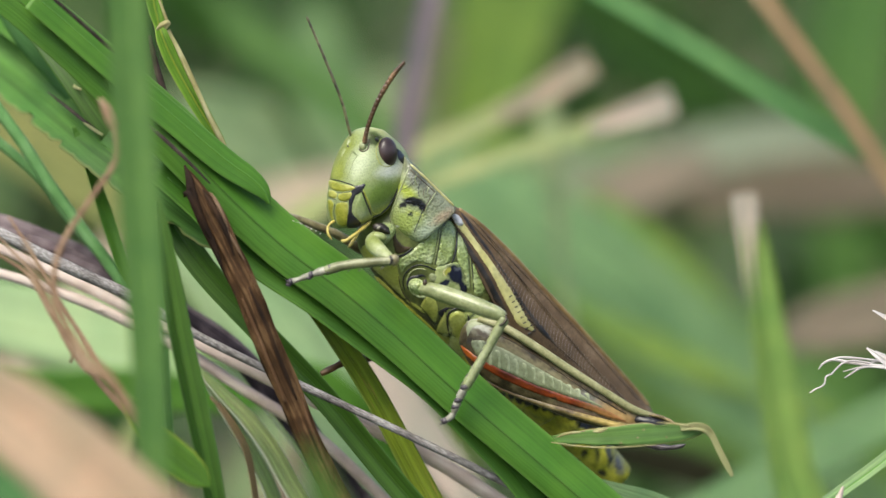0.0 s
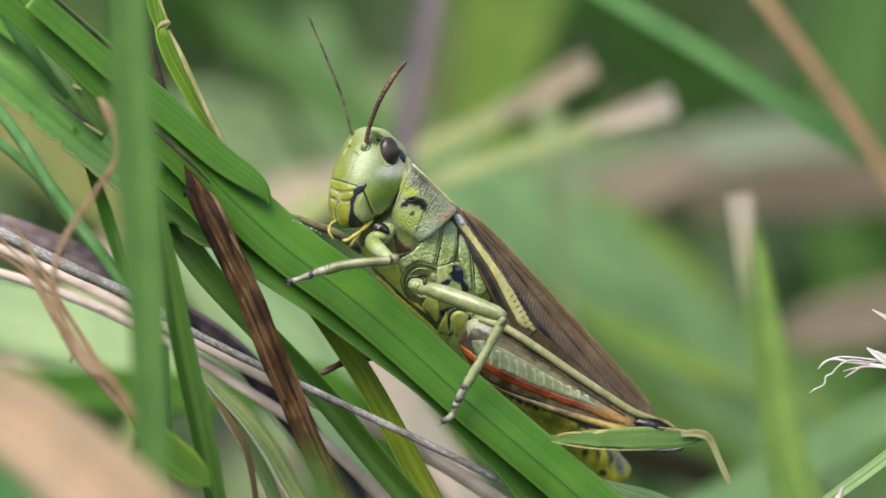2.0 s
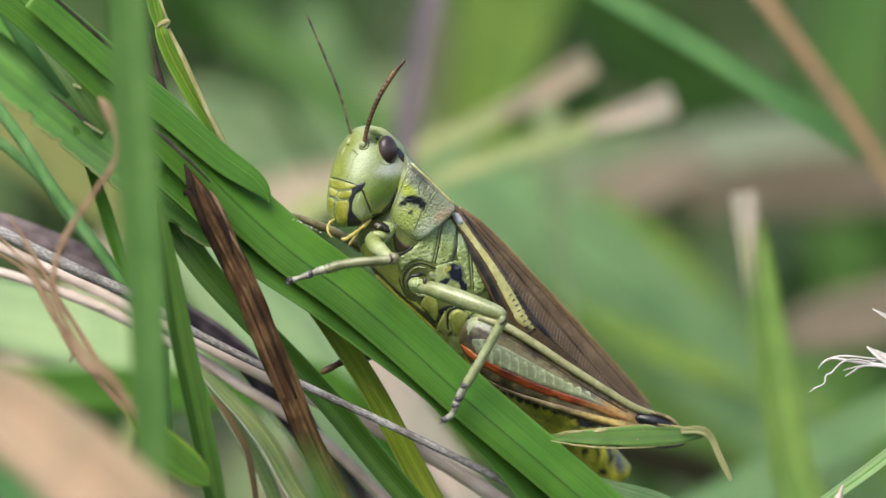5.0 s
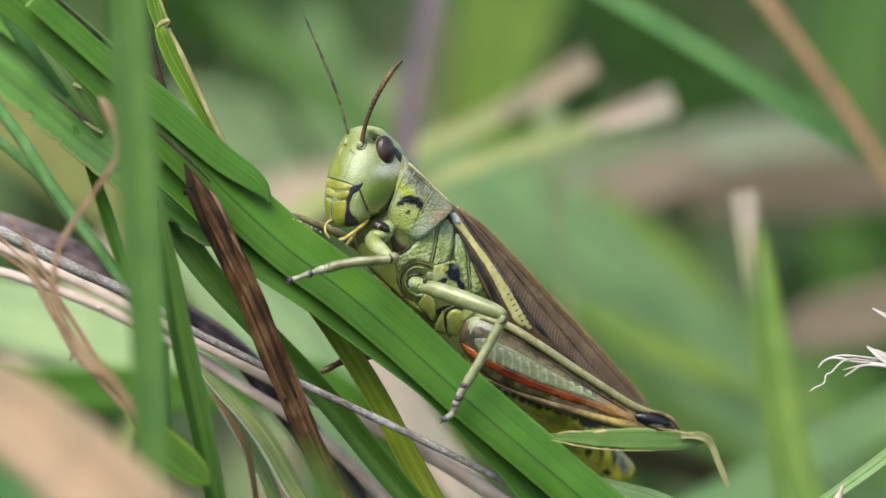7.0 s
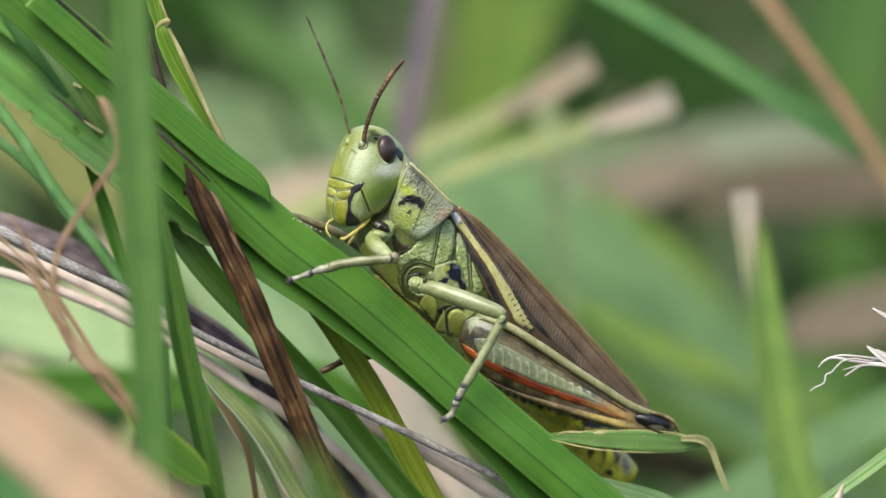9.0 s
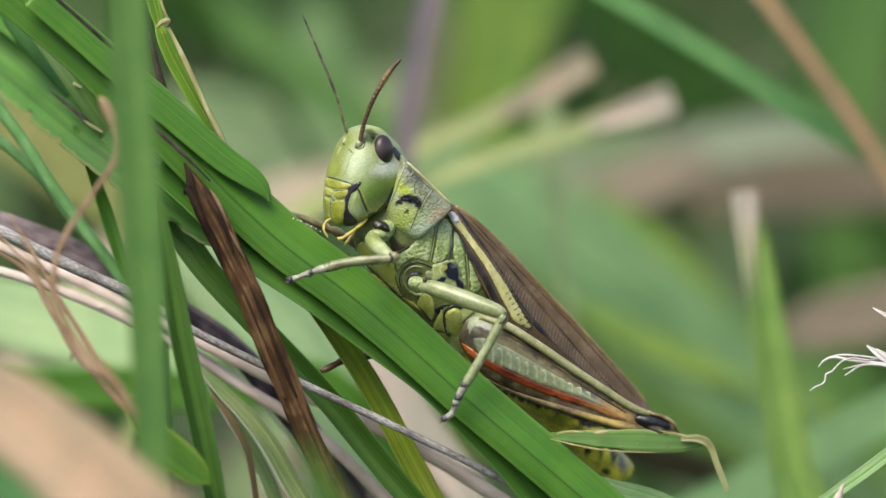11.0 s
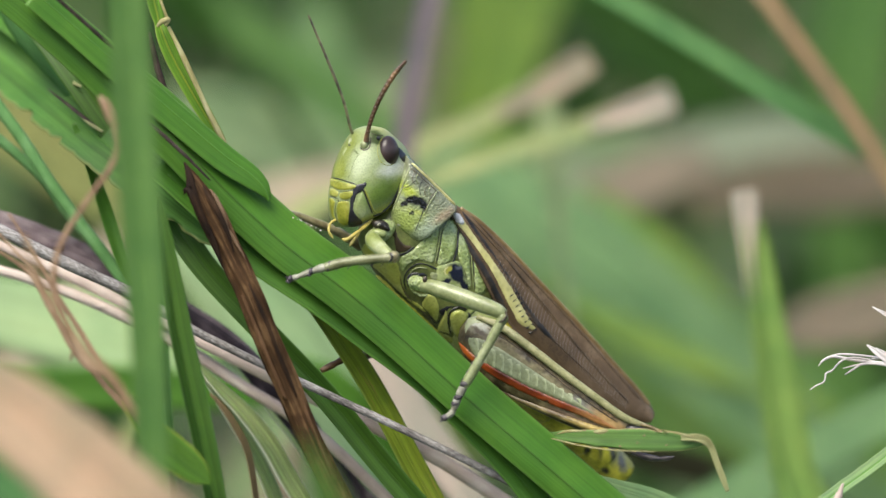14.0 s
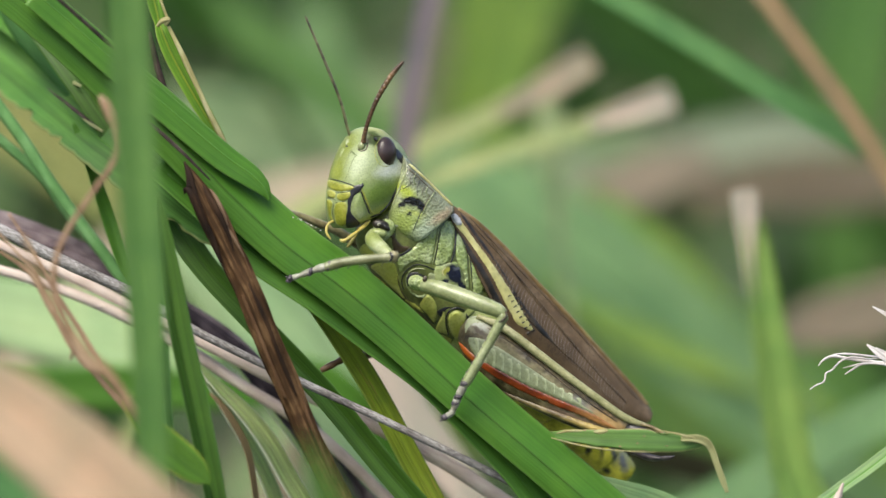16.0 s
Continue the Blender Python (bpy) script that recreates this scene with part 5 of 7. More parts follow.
far_blade([(24.09, 136.00, -20.19, 4.55), (17.00, 136.00, -12.60, 6.58), (10.43, 136.00, -6.02, 7.09), (4.35, 136.00, -0.46, 6.07), (-1.21, 136.00, 4.61, 3.04)], FAR_MINT, "blurred broad pale leaf behind the thorax", fold=10, turn=20, seed=59)
far_blade([(38.50, 140.00, -16.24, 6.11), (31.37, 140.00, -12.17, 6.62), (21.18, 140.00, -6.06, 6.62), (13.55, 140.00, -0.97, 4.58), (8.45, 140.00, 3.11, 2.04)], FAR_GREEN, "blurred green leaf beside the broad one", fold=10, turn=10, seed=39)
far_blade([(-3.30, 75.00, 4.63, 1.56), (-3.02, 75.00, 9.68, 1.93), (-2.11, 75.00, 15.17, 2.01), (-0.82, 75.00, 21.14, 2.01)], FAR_DUSK, "blurred grey-purple dead stem", fold=14, seed=31, tip=None)
far_blade([(-8.15, 55.00, -13.24, 8.6), (-12.58, 55.00, -7.49, 10.8), (-16.42, 55.00, -2.61, 10.4), (-19.62, 55.00, 0.79, 7.4), (-21.84, 55.00, 3.10, 2.2)], FAR_BRIGHT, "blurred pale green leaf behind the stalks", fold=8, turn=46, seed=32)
far_blade([(-16.21, 58.00, -9.31, 5.34), (-26.00, 58.00, -7.08, 6.68), (-32.24, 58.00, -5.74, 6.68), (-37.58, 58.00, -4.41, 5.79)], FAR_BRIGHT, "blurred pale green leaf low behind the stalks", fold=8, turn=30, seed=33)
far_blade([(-15.98, 50.00, -11.37, 2.63), (-23.44, 50.00, -10.93, 3.51), (-30.03, 50.00, -10.93, 3.51), (-37.05, 50.00, -10.93, 3.07)], GREEN, "blurred green leaf low behind the stalks", fold=8, turn=0, seed=40)
far_blade([(3.32, 48.00, -20.95, 3.06), (-0.61, 48.00, -15.70, 3.50), (-3.67, 48.00, -11.33, 3.67), (-5.86, 48.00, -8.27, 2.80), (-7.17, 48.00, -6.08, 1.31)], FAR_WHITE, "blurred bleached straw leaf behind the blades", fold=8, turn=20, seed=41)
far_blade([(14.37, 70.00, -24.73, 3.64), (23.00, 70.00, -20.41, 4.55), (28.91, 70.00, -17.00, 4.55), (36.19, 70.00, -13.14, 4.09), (39.82, 70.00, -11.32, 2.73)], FAR_LOW, "blurred green leaf low in the grass", fold=12, turn=30, seed=34)
# added leaf whose dark colour stands for the shade of a grass hollow
far_blade([(25.89, 95.00, -19.96, 1.42), (23.51, 95.00, -19.15, 2.94), (20.67, 95.00, -18.25, 3.32), (17.35, 95.00, -17.40, 3.32), (14.51, 95.00, -17.02, 2.37), (12.61, 95.00, -17.02, 0.95)], FAR_HOLLOW, "blurred dark leaf added for the dark hollow deep in the grass", fold=10, turn=-20, seed=61)
far_blade([(-19.55, 140.00, 17.87, 1.02), (-20.83, 140.00, 19.30, 2.85), (-22.35, 140.00, 21.18, 4.07), (-23.73, 140.00, 23.22, 4.38), (-25.15, 140.00, 25.51, 3.06)], FAR_DARK, "blurred dark green leaf behind the bent sheath", fold=10, turn=-20, seed=62)
far_blade([(-3.31, 150.00, 8.84, 3.10), (-9.51, 150.00, 13.49, 3.31), (-15.72, 150.00, 18.15, 3.62), (-23.47, 150.00, 23.32, 3.62), (-27.61, 150.00, 25.90, 4.14)], FAR_GREEN, "blurred green grass blade behind the antennae", fold=12, turn=20, seed=35)
far_blade([(-4.41, 160.00, 5.83, 4.20), (-11.76, 160.00, 7.92, 6.30), (-18.58, 160.00, 10.55, 7.35), (-25.40, 160.00, 12.65, 5.77)], FAR_MINT, "blurred pale leaf behind the stalks", fold=12, turn=10, seed=42)
far_blade([(-7.73, 175.00, 3.27, 5.90), (-9.34, 175.00, 8.10, 7.51), (-10.41, 175.00, 12.39, 6.97), (-11.37, 175.00, 16.69, 5.90), (-12.02, 175.00, 20.98, 4.29), (-12.23, 175.00, 23.12, 1.61)], FAR_MID, "blurred green leaf behind the antennae", fold=12, turn=10, seed=53)
far_blade([(-2.40, 185.00, 3.32, 4.90), (-4.30, 185.00, 9.31, 5.99), (-5.66, 185.00, 14.21, 5.44), (-6.31, 185.00, 17.47, 1.63)], FAR_PALE, "blurred pale leaf behind the antennae", fold=12, turn=10, seed=54)
far_blade([(4.05, 170.00, 5.91, 4.79), (5.11, 170.00, 12.84, 5.86), (7.24, 170.00, 20.29, 5.86), (9.91, 170.00, 26.68, 4.79)], FAR_YELLOW, "blurred yellow-green grass blade", fold=12, turn=0, seed=36)
far_blade([(0.86, 180.00, 7.62, 3.78), (2.49, 180.00, 14.11, 4.86), (3.57, 180.00, 20.59, 4.86), (3.57, 180.00, 27.08, 4.32)], FAR_YELLOW, "blurred yellow-green grass blade", fold=12, turn=0, seed=37)
far_blade([(0.33, 190.00, 1.15, 3.29), (6.36, 190.00, 5.54, 6.03), (14.03, 190.00, 8.28, 6.58), (21.71, 190.00, 9.92, 3.84)], FAR_MINT, "blurred pale leaf behind the straws", fold=12, turn=10, seed=43)

far_blade([(-22.76, 90.00, 0.99, 3.76), (-29.34, 90.00, 5.22, 5.64), (-34.98, 90.00, 9.45, 6.58), (-40.63, 90.00, 13.21, 5.64)], FAR_OCHRE, "blurred ochre leaf behind the torn blade", fold=10, turn=20, seed=45)
far_blade([(39.81, 200.00, 6.17, 6.67), (39.81, 200.00, 13.40, 8.34), (40.92, 200.00, 21.18, 8.34), (42.04, 200.00, 27.86, 6.67)], FAR_GREEN, "blurred green leaf far behind", fold=12, turn=0, seed=48)
far_blade([(37.61, 180.00, 5.46, 3.24), (29.51, 180.00, 11.94, 4.86), (23.02, 180.00, 16.81, 6.49), (18.16, 180.00, 20.59, 7.03), (14.38, 180.00, 23.83, 6.49), (11.67, 180.00, 27.08, 5.40)], FAR_DARK, "blurred dark green leaf far behind", fold=12, turn=-10, seed=49)
far_blade([(15.53, 160.00, 6.88, 2.10), (21.83, 160.00, 8.66, 4.20), (28.13, 160.00, 10.02, 4.72), (33.90, 160.00, 10.55, 4.20), (38.63, 160.00, 10.02, 2.10)], FAR_GREY, "blurred grey-green leaf lying in the grass", fold=10, turn=20, seed=60)
stalk("tendril", [(-21.71, -10.50, -11.52, 0.35), (-24.45, -10.50, -8.38, 0.39), (-26.97, -11.00, -4.66, 0.35), (-28.53, -11.00, -1.92, 0.31), (-30.30, -11.00, -0.55, 0.23), (-31.47, -11.00, 0.04, 0.20)],
      TENDRIL, "thin reddish brown dry tendril", "tendril", flat=0.5, rooted=False)
stalk("tendril", [(-22.66, -11.00, -9.75, 0.31), (-24.82, -11.00, -6.22, 0.31), (-26.58, -11.00, -3.48, 0.27), (-28.34, -11.00, -0.35, 0.23), (-30.10, -11.00, 2.39, 0.16)],
      TENDRIL, "thin reddish brown dry tendril", "tendril", flat=0.5, rooted=False)

# seed fluff caught at the edge
def fluff():
    stem = tube([(38.96, -1.00, -12.73, 0.48), (35.77, -1.00, -9.94, 0.48), (32.97, -1.00, -7.94, 0.48), (32.18, -1.00, -7.94, 0.48)], ring=8, rooted=True)
    hairs = [
        [(31.98, -1.00, -8.26, 0.32), (30.38, -1.00, -8.10, 0.24), (28.78, -1.00, -7.90, 0.24), (27.57, -1.20, -7.70, 0.20), (26.90, -1.20, -7.94, 0.16), (26.50, -1.20, -8.38, 0.06)],
        [(31.80, -0.60, -7.95, 0.24), (30.20, -0.60, -7.71, 0.16), (28.60, -0.60, -7.55, 0.16), (27.71, -0.80, -7.59, 0.12), (27.08, -0.80, -7.83, 0.06)],
        [(30.14, -1.60, -7.93, 0.16), (28.94, -1.80, -7.77, 0.16), (28.21, -2.00, -7.93, 0.14), (27.73, -2.00, -8.33, 0.12), (27.41, -2.00, -8.69, 0.12), (27.01, -2.00, -8.88, 0.12), (26.93, -2.00, -9.32, 0.12), (26.73, -2.00, -9.56, 0.10), (26.26, -2.00, -9.76, 0.10), (25.86, -2.00, -10.04, 0.05)],
        [(31.94, -1.50, -8.41, 0.24), (30.55, -1.50, -8.22, 0.16), (29.55, -1.50, -8.26, 0.16), (28.87, -1.50, -8.65, 0.14), (28.36, -1.50, -8.97, 0.08)],
        [(29.98, -1.00, -8.14, 0.16), (29.06, -1.00, -8.34, 0.12), (28.26, -1.00, -8.54, 0.05)],
        [(31.82, -0.30, -8.03, 0.16), (30.82, -0.30, -7.87, 0.16), (29.82, -0.30, -7.99, 0.08)]]
    tufts = [
        [(32.18, -1.00, -8.42, 0.64), (31.30, -1.00, -7.86, 0.56), (30.58, -1.00, -7.35, 0.40), (29.94, -1.00, -6.87, 0.12)],
        [(32.14, -1.60, -7.93, 0.40), (31.26, -1.60, -7.54, 0.36), (30.54, -1.60, -7.10, 0.12)],
        [(32.57, -1.00, -5.35, 0.48), (31.58, -1.00, -4.87, 0.36), (30.34, -1.00, -4.19, 0.08)]]
    thing("seed_head", [("stem", stem, FLUFF, ""), *[("hair", tube(h, ring=6), FLUFF, "") for h in hairs],
                        *[("bract", ribbon(b, fold=25, per=8, cross=3, rooted=False, thick=0.06), FLUFF, "thin papery bract") for b in tufts]],
          "whitish fluffy dry seed head with fine hairs", "seed head")


fluff()
stalk("dry_sprout", [(27.46, -4.00, -18.22, 0.56), (27.86, -4.00, -17.26, 0.40), (28.10, -4.00, -16.55, 0.16)], STRAW_PINK, "small pinkish dry grass tip")
stalk("plant_hair", [(-16.30, -3.00, -17.85, 0.12), (-16.07, -3.00, -17.14, 0.12), (-15.59, -3.00, -16.74, 0.08)], FLUFF, "fine white plant hair", ring=6)


# ---- the grasshopper ----
YAW = radians(18)
REAR = Vector((0.7071 * math.cos(YAW), math.sin(YAW), -0.7071 * math.cos(YAW)))
LEFT = Vector((0.7071 * math.sin(YAW), -math.cos(YAW), -0.7071 * math.sin(YAW)))
TOP = Vector((0.7071, 0.0, 0.7071))
MIDST = Vector((-1.77, 2.00, 3.25))


def body(r, l, h):
    """A place in the animal: r rearwards, l to its left, h upwards, from the middle of its neck shield."""
    return MIDST + REAR * r + LEFT * l + TOP * h


hopper = new("grasshopper")
hopper.matrix_basis = RIG
tagged(hopper, "green and brown marsh grasshopper clinging to a grass blade", "grasshopper")
STIFF = []      # parts that move with the trunk


def trunk_part(name, shape, material, label="", parent=None):
    ob = flesh(name, shape, material, parent or hopper, label)
    if parent is None:
        STIFF.append(ob)
    return ob


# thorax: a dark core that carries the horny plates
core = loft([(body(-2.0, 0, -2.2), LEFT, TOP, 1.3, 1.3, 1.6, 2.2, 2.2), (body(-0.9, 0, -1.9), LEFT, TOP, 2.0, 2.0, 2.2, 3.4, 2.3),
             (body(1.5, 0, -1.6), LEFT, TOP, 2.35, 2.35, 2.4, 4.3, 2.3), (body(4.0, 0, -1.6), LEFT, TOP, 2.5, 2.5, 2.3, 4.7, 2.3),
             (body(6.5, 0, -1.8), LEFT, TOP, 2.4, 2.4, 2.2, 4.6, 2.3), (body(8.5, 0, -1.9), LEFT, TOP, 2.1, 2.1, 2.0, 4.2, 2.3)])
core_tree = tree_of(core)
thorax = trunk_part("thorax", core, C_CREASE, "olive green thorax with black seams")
for name, mat, rise, poly in (
        ("thorax_plate", C_GREEN, 0.1, [(-3.36, -0.68), (-2.48, -0.04), (-1.56, 0.84), (-0.64, 1.72), (-0.52, 1.24), (-0.68, 0.04), (-0.92, -0.92), (-1.44, -0.92), (-2.08, -0.80), (-2.72, -1.16), (-3.12, -1.64)]),
        ("thorax_plate", C_GREEN, 0.1, [(-0.28, 1.44), (0.32, 2.20), (0.76, 1.64), (0.68, 0.44), (0.52, -0.48), (0.16, -0.92), (-0.32, -1.16), (-0.68, -1.04), (-0.52, 0.04)]),
        ("thorax_plate", C_GREEN, 0.1, [(0.92, 1.24), (1.36, 0.68), (1.64, -0.16), (1.72, -1.56), (1.80, -2.92), (1.52, -2.56), (1.32, -1.64), (0.96, -1.00), (0.80, -0.36)]),
        ("thorax_plate", C_GREEN, 0.1, [(1.84, 0.04), (2.20, -0.56), (2.52, -1.56), (2.92, -2.36), (2.84, -2.96), (2.28, -3.28), (2.00, -2.96), (1.92, -1.56)]),
        ("thorax_plate", C_UNDER, 0.06, [(-5.28, -1.08), (-3.68, -0.76), (-3.20, -1.80), (-3.12, -2.64), (-2.72, -3.40), (-1.96, -3.80), (-1.36, -4.48), (-1.96, -4.28), (-3.36, -3.08), (-4.56, -1.88)]),
        ("thorax_plate", C_UNDER, 0.06, [(-5.84, 0.44), (-4.96, 0.36), (-3.68, -0.20), (-3.52, -0.68), (-5.28, -1.04), (-5.76, -1.40), (-6.16, -0.56)]),
        ("thorax_plate", C_UNDER, 0.05, [(-0.64, -5.80), (0.32, -6.16), (0.88, -6.48), (1.44, -6.40), (1.84, -6.84), (1.12, -7.48), (0.24, -7.08), (-0.48, -6.44)]),
        ("breast_ridge", C_BREAST, 0.1, [(-5.52, -1.56), (-4.56, -2.00), (-3.36, -3.20), (-1.96, -4.44), (-0.76, -5.56), (0.24, -6.52), (0.00, -6.68), (-1.28, -5.64), (-2.56, -4.60), (-4.16, -3.04), (-5.60, -1.80)]),
        ("thorax_plate", C_UNDER, 0.09, [(-1.20, -3.08), (-0.64, -3.56), (-0.48, -4.36), (-0.72, -5.16), (-1.28, -4.52), (-1.80, -3.96)]),
        ("thorax_plate", C_GREEN, 0.09, [(-2.68, -2.60), (-2.48, -3.00), (-1.96, -3.36), (-1.44, -3.44), (-1.28, -3.08), (-1.76, -3.16), (-2.32, -2.84), (-2.56, -2.36)]),
        ("hind_coxa", C_UNDER, 0.22, [(0.32, -4.52), (0.84, -4.24), (1.40, -4.48), (1.56, -5.36), (1.40, -6.20), (0.88, -6.36), (0.44, -5.80), (0.24, -5.04)]),
        ("thorax_plate", C_UNDER, 0.1, [(-0.32, -4.84), (-0.04, -4.24), (0.12, -4.76), (0.28, -5.96), (-0.16, -5.92), (-0.68, -5.72)]),
        ("flank_patch", C_FLANK, 0.09, [(-0.64, -1.16), (0.16, -0.92), (0.76, -0.76), (1.16, -1.20), (1.40, -1.88), (1.60, -2.76), (1.32, -3.20), (0.64, -3.12), (-0.16, -2.92), (-0.72, -2.60), (-0.80, -1.88)]),
        ("coxa_gap", C_BLACK, 0.05, [(-2.48, -2.04), (-2.16, -1.72), (-1.52, -1.64), (-1.20, -1.96), (-1.68, -1.92), (-2.16, -2.16), (-2.28, -2.64), (-2.52, -2.44)]),
        ("trochantin", C_LEG, 0.08, [(-1.12, -1.56), (-0.56, -1.64), (-0.04, -1.76), (-0.40, -2.16), (-0.96, -2.24), (-1.20, -1.92)]),
        ("wing_pit", C_BLACK, 0.03, [(1.96, 0.28), (2.64, -0.76), (3.36, -2.12), (4.16, -3.76), (4.40, -4.36), (3.52, -3.88), (3.08, -3.24), (3.04, -2.28), (2.64, -1.36)]),
        # shade in the gap under the thigh, put in as a black plate
        ("black_seam_shade", C_BLACK, 0.04, [(-0.56, -4.36), (0.24, -3.96), (1.44, -4.24), (1.68, -4.48), (0.84, -4.12), (0.16, -4.32), (-0.16, -4.84)]),
        ("neck_membrane", C_UMBER, 0.05, [(-4.48, 1.80), (-3.76, 1.96), (-3.36, 0.84), (-2.84, 0.36), (-2.24, 0.28), (-3.04, -0.24), (-3.60, -0.12), (-3.84, 0.92), (-4.32, 1.40)])):
    flesh(name, plate(poly, core_tree, rise, soft=0.16 if mat is not C_BLACK else 0.08, step=0.13), mat, thorax)

for name, mat, wide, pts in (
        ("black_seam_shade", C_BLACK, 0.085, [(-2.84, -2.84), (-3.00, -2.24), (-2.84, -1.64), (-2.40, -1.20), (-1.88, -1.00), (-1.28, -1.12), (-0.72, -1.36), (-0.08, -1.32)]),
        ("coxa_rim", C_LIMB, 0.08, [(-2.60, -2.68), (-2.72, -2.12), (-2.48, -1.56), (-1.96, -1.28), (-1.36, -1.36)]),
        ("black_seam_shade", C_BLACK, 0.11, [(0.80, 1.48), (0.76, 0.44), (0.64, -0.36), (0.44, -0.92)]),
        ("pale_ridge", C_LIMB, 0.07, [(-0.40, 1.48), (-0.60, 0.12), (-0.84, -1.00)]),
        ("seam", C_BLACK, 0.05, [(-0.28, 1.44), (-0.48, 0.12), (-0.72, -1.04)]),
        ("pale_ridge", C_LIMB, 0.06, [(1.72, -0.28), (1.84, -1.56), (1.92, -2.84)]),
        ("seam", C_BLACK, 0.05, [(1.80, -0.20), (1.96, -1.56), (2.04, -2.84)]),
        ("pale_ridge", C_PALE, 0.13, [(0.00, -1.84), (-0.16, -1.48), (0.16, -1.16)]),
        ("black_seam_shade", C_BLACK, 0.12, [(0.32, -6.04), (0.12, -5.04), (0.32, -4.36), (0.88, -4.08), (1.48, -4.28)]),
        # dark gap behind the hind coxa, its shade drawn as a black cord
        ("black_seam_shade", C_BLACK, 0.2, [(1.56, -4.48), (1.76, -5.36), (1.56, -6.32)]),
        # shadow below the neck shield's lower edge, drawn as a black cord
        ("black_seam_shade", C_BLACK, 0.12, [(-3.68, -0.44), (-2.96, -0.28), (-2.28, 0.20)]),
        ("seam", C_UMBER, 0.06, [(-3.36, -1.56), (-3.12, -2.68), (-2.56, -3.56), (-1.68, -4.44), (-0.72, -5.48)]),
        ("seam", C_BLACK, 0.06, [(-1.28, -4.60), (-0.72, -5.24), (-0.40, -4.76), (-0.32, -4.28)]),
        ("seam", C_UMBER, 0.05, [(-1.56, 0.64), (-0.96, 1.32), (-0.36, 1.96)])):
    flesh(name, cord(pts, core_tree, wide, proud=0.35), mat, thorax)

# neck shield
def shield(r_top, r_low, wide, up, low):
    mid = body((r_top * -low + r_low * up) / (up - low), 0, 0)
    slant = (body(r_top, 0, up) - body(r_low, 0, low)) / (up - low)
    return (mid, LEFT, slant, wide, wide, up, -low, 4.2)


pron = loft([shield(-3.6, -1.45, 2.1, 1.62, -2.35), shield(-3.3, -1.1, 2.35, 1.70, -2.5), shield(-2.4, -0.6, 2.55, 1.72, -2.6), shield(-1.2, 0.0, 2.7, 1.72, -2.6),
             shield(0.2, 0.6, 2.82, 1.74, -2.45), shield(1.0, 1.0, 2.88, 1.76, -2.3), shield(1.4, 1.15, 2.82, 1.70, -2.2)])
pron_tree = tree_of(pron)
pronotum = trunk_part("pronotum", pron, C_PRON, "olive pronotum with black mark and yellow rim")
for name, mat, wide, pts in (
        ("rim", C_LIMB, 0.13, [(-2.60, 5.80), (-3.12, 4.44), (-3.68, 3.04), (-3.84, 2.36), (-3.64, 1.80), (-3.24, 1.12), (-2.64, 0.68), (-2.04, 0.44), (-1.44, 0.68)]),
        ("upper_stripe", C_PALE, 0.2, [(-2.48, 6.08), (-1.44, 5.12), (0.08, 3.64), (0.88, 2.84)]),
        ("dark_line", C_UMBER, 0.07, [(-2.64, 5.84), (-1.68, 5.00), (-0.56, 3.96)]),
        ("furrow", C_BLACK, 0.045, [(-1.72, 4.96), (-1.92, 4.36), (-1.84, 3.80)]),
        ("furrow", C_BLACK, 0.05, [(-1.56, 3.00), (-1.84, 2.24), (-2.24, 1.24)]),
        ("furrow", C_BLACK, 0.035, [(-3.20, 4.28), (-2.72, 4.44), (-2.32, 4.76), (-2.00, 5.16)]),
        ("furrow", C_UMBER, 0.04, [(-0.88, 4.04), (-1.28, 3.40), (-1.52, 2.76)]),
        ("furrow", C_UMBER, 0.035, [(-2.28, 5.40), (-2.44, 4.92), (-2.24, 4.60)]),
        ("furrow", C_UMBER, 0.035, [(-1.32, 4.60), (-1.56, 4.12), (-1.44, 3.72)]),
        ("wrinkle", C_SIDE, 0.09, [(-0.64, 4.20), (-0.96, 3.64), (-1.28, 3.16), (-1.52, 2.52)]),
        ("wrinkle", C_SIDE, 0.07, [(-2.00, 5.48), (-2.16, 5.00), (-2.00, 4.60)]),
        ("wrinkle", C_SIDE, 0.07, [(-1.12, 4.60), (-1.28, 4.12), (-1.16, 3.80)])):
    flesh(name, cord(pts, pron_tree, wide, proud=0.12), mat, pronotum)

# head
TURN = radians(38)
FACE = Vector((-math.cos(TURN), -math.sin(TURN), 0))
CHEEK = Vector((math.sin(TURN), -math.cos(TURN), 0))
UP = Vector((0, 0, 1))


def slice_of(c, w, f, b, sq=2.1):
    return (Vector(c), FACE, CHEEK, f, b, w, w, sq)


skull = loft([slice_of((-7.12, -0.20, 1.56), 0.9, 0.6, 0.6), slice_of((-6.88, -0.20, 2.04), 1.6, 1.1, 1.2), slice_of((-6.48, 0.00, 2.84), 2.05, 1.75, 2.6),
              slice_of((-6.08, 0.20, 3.84), 2.3, 2.25, 2.85), slice_of((-5.84, 0.30, 4.92), 2.35, 2.35, 3.4), slice_of((-5.76, 0.40, 6.04), 2.3, 2.1, 3.75),
              slice_of((-5.76, 0.40, 7.25), 1.95, 1.5, 3.2), slice_of((-5.72, 0.40, 8.05), 1.5, 1.05, 2.1), slice_of((-5.60, 0.40, 8.53), 1.0, 0.75, 1.3), slice_of((-5.52, 0.40, 8.73), 0.35, 0.3, 0.35)], ring=48, steps=4)
skull_tree = tree_of(skull)
head = trunk_part("head", skull, C_FACE, "pale green head with black seams")
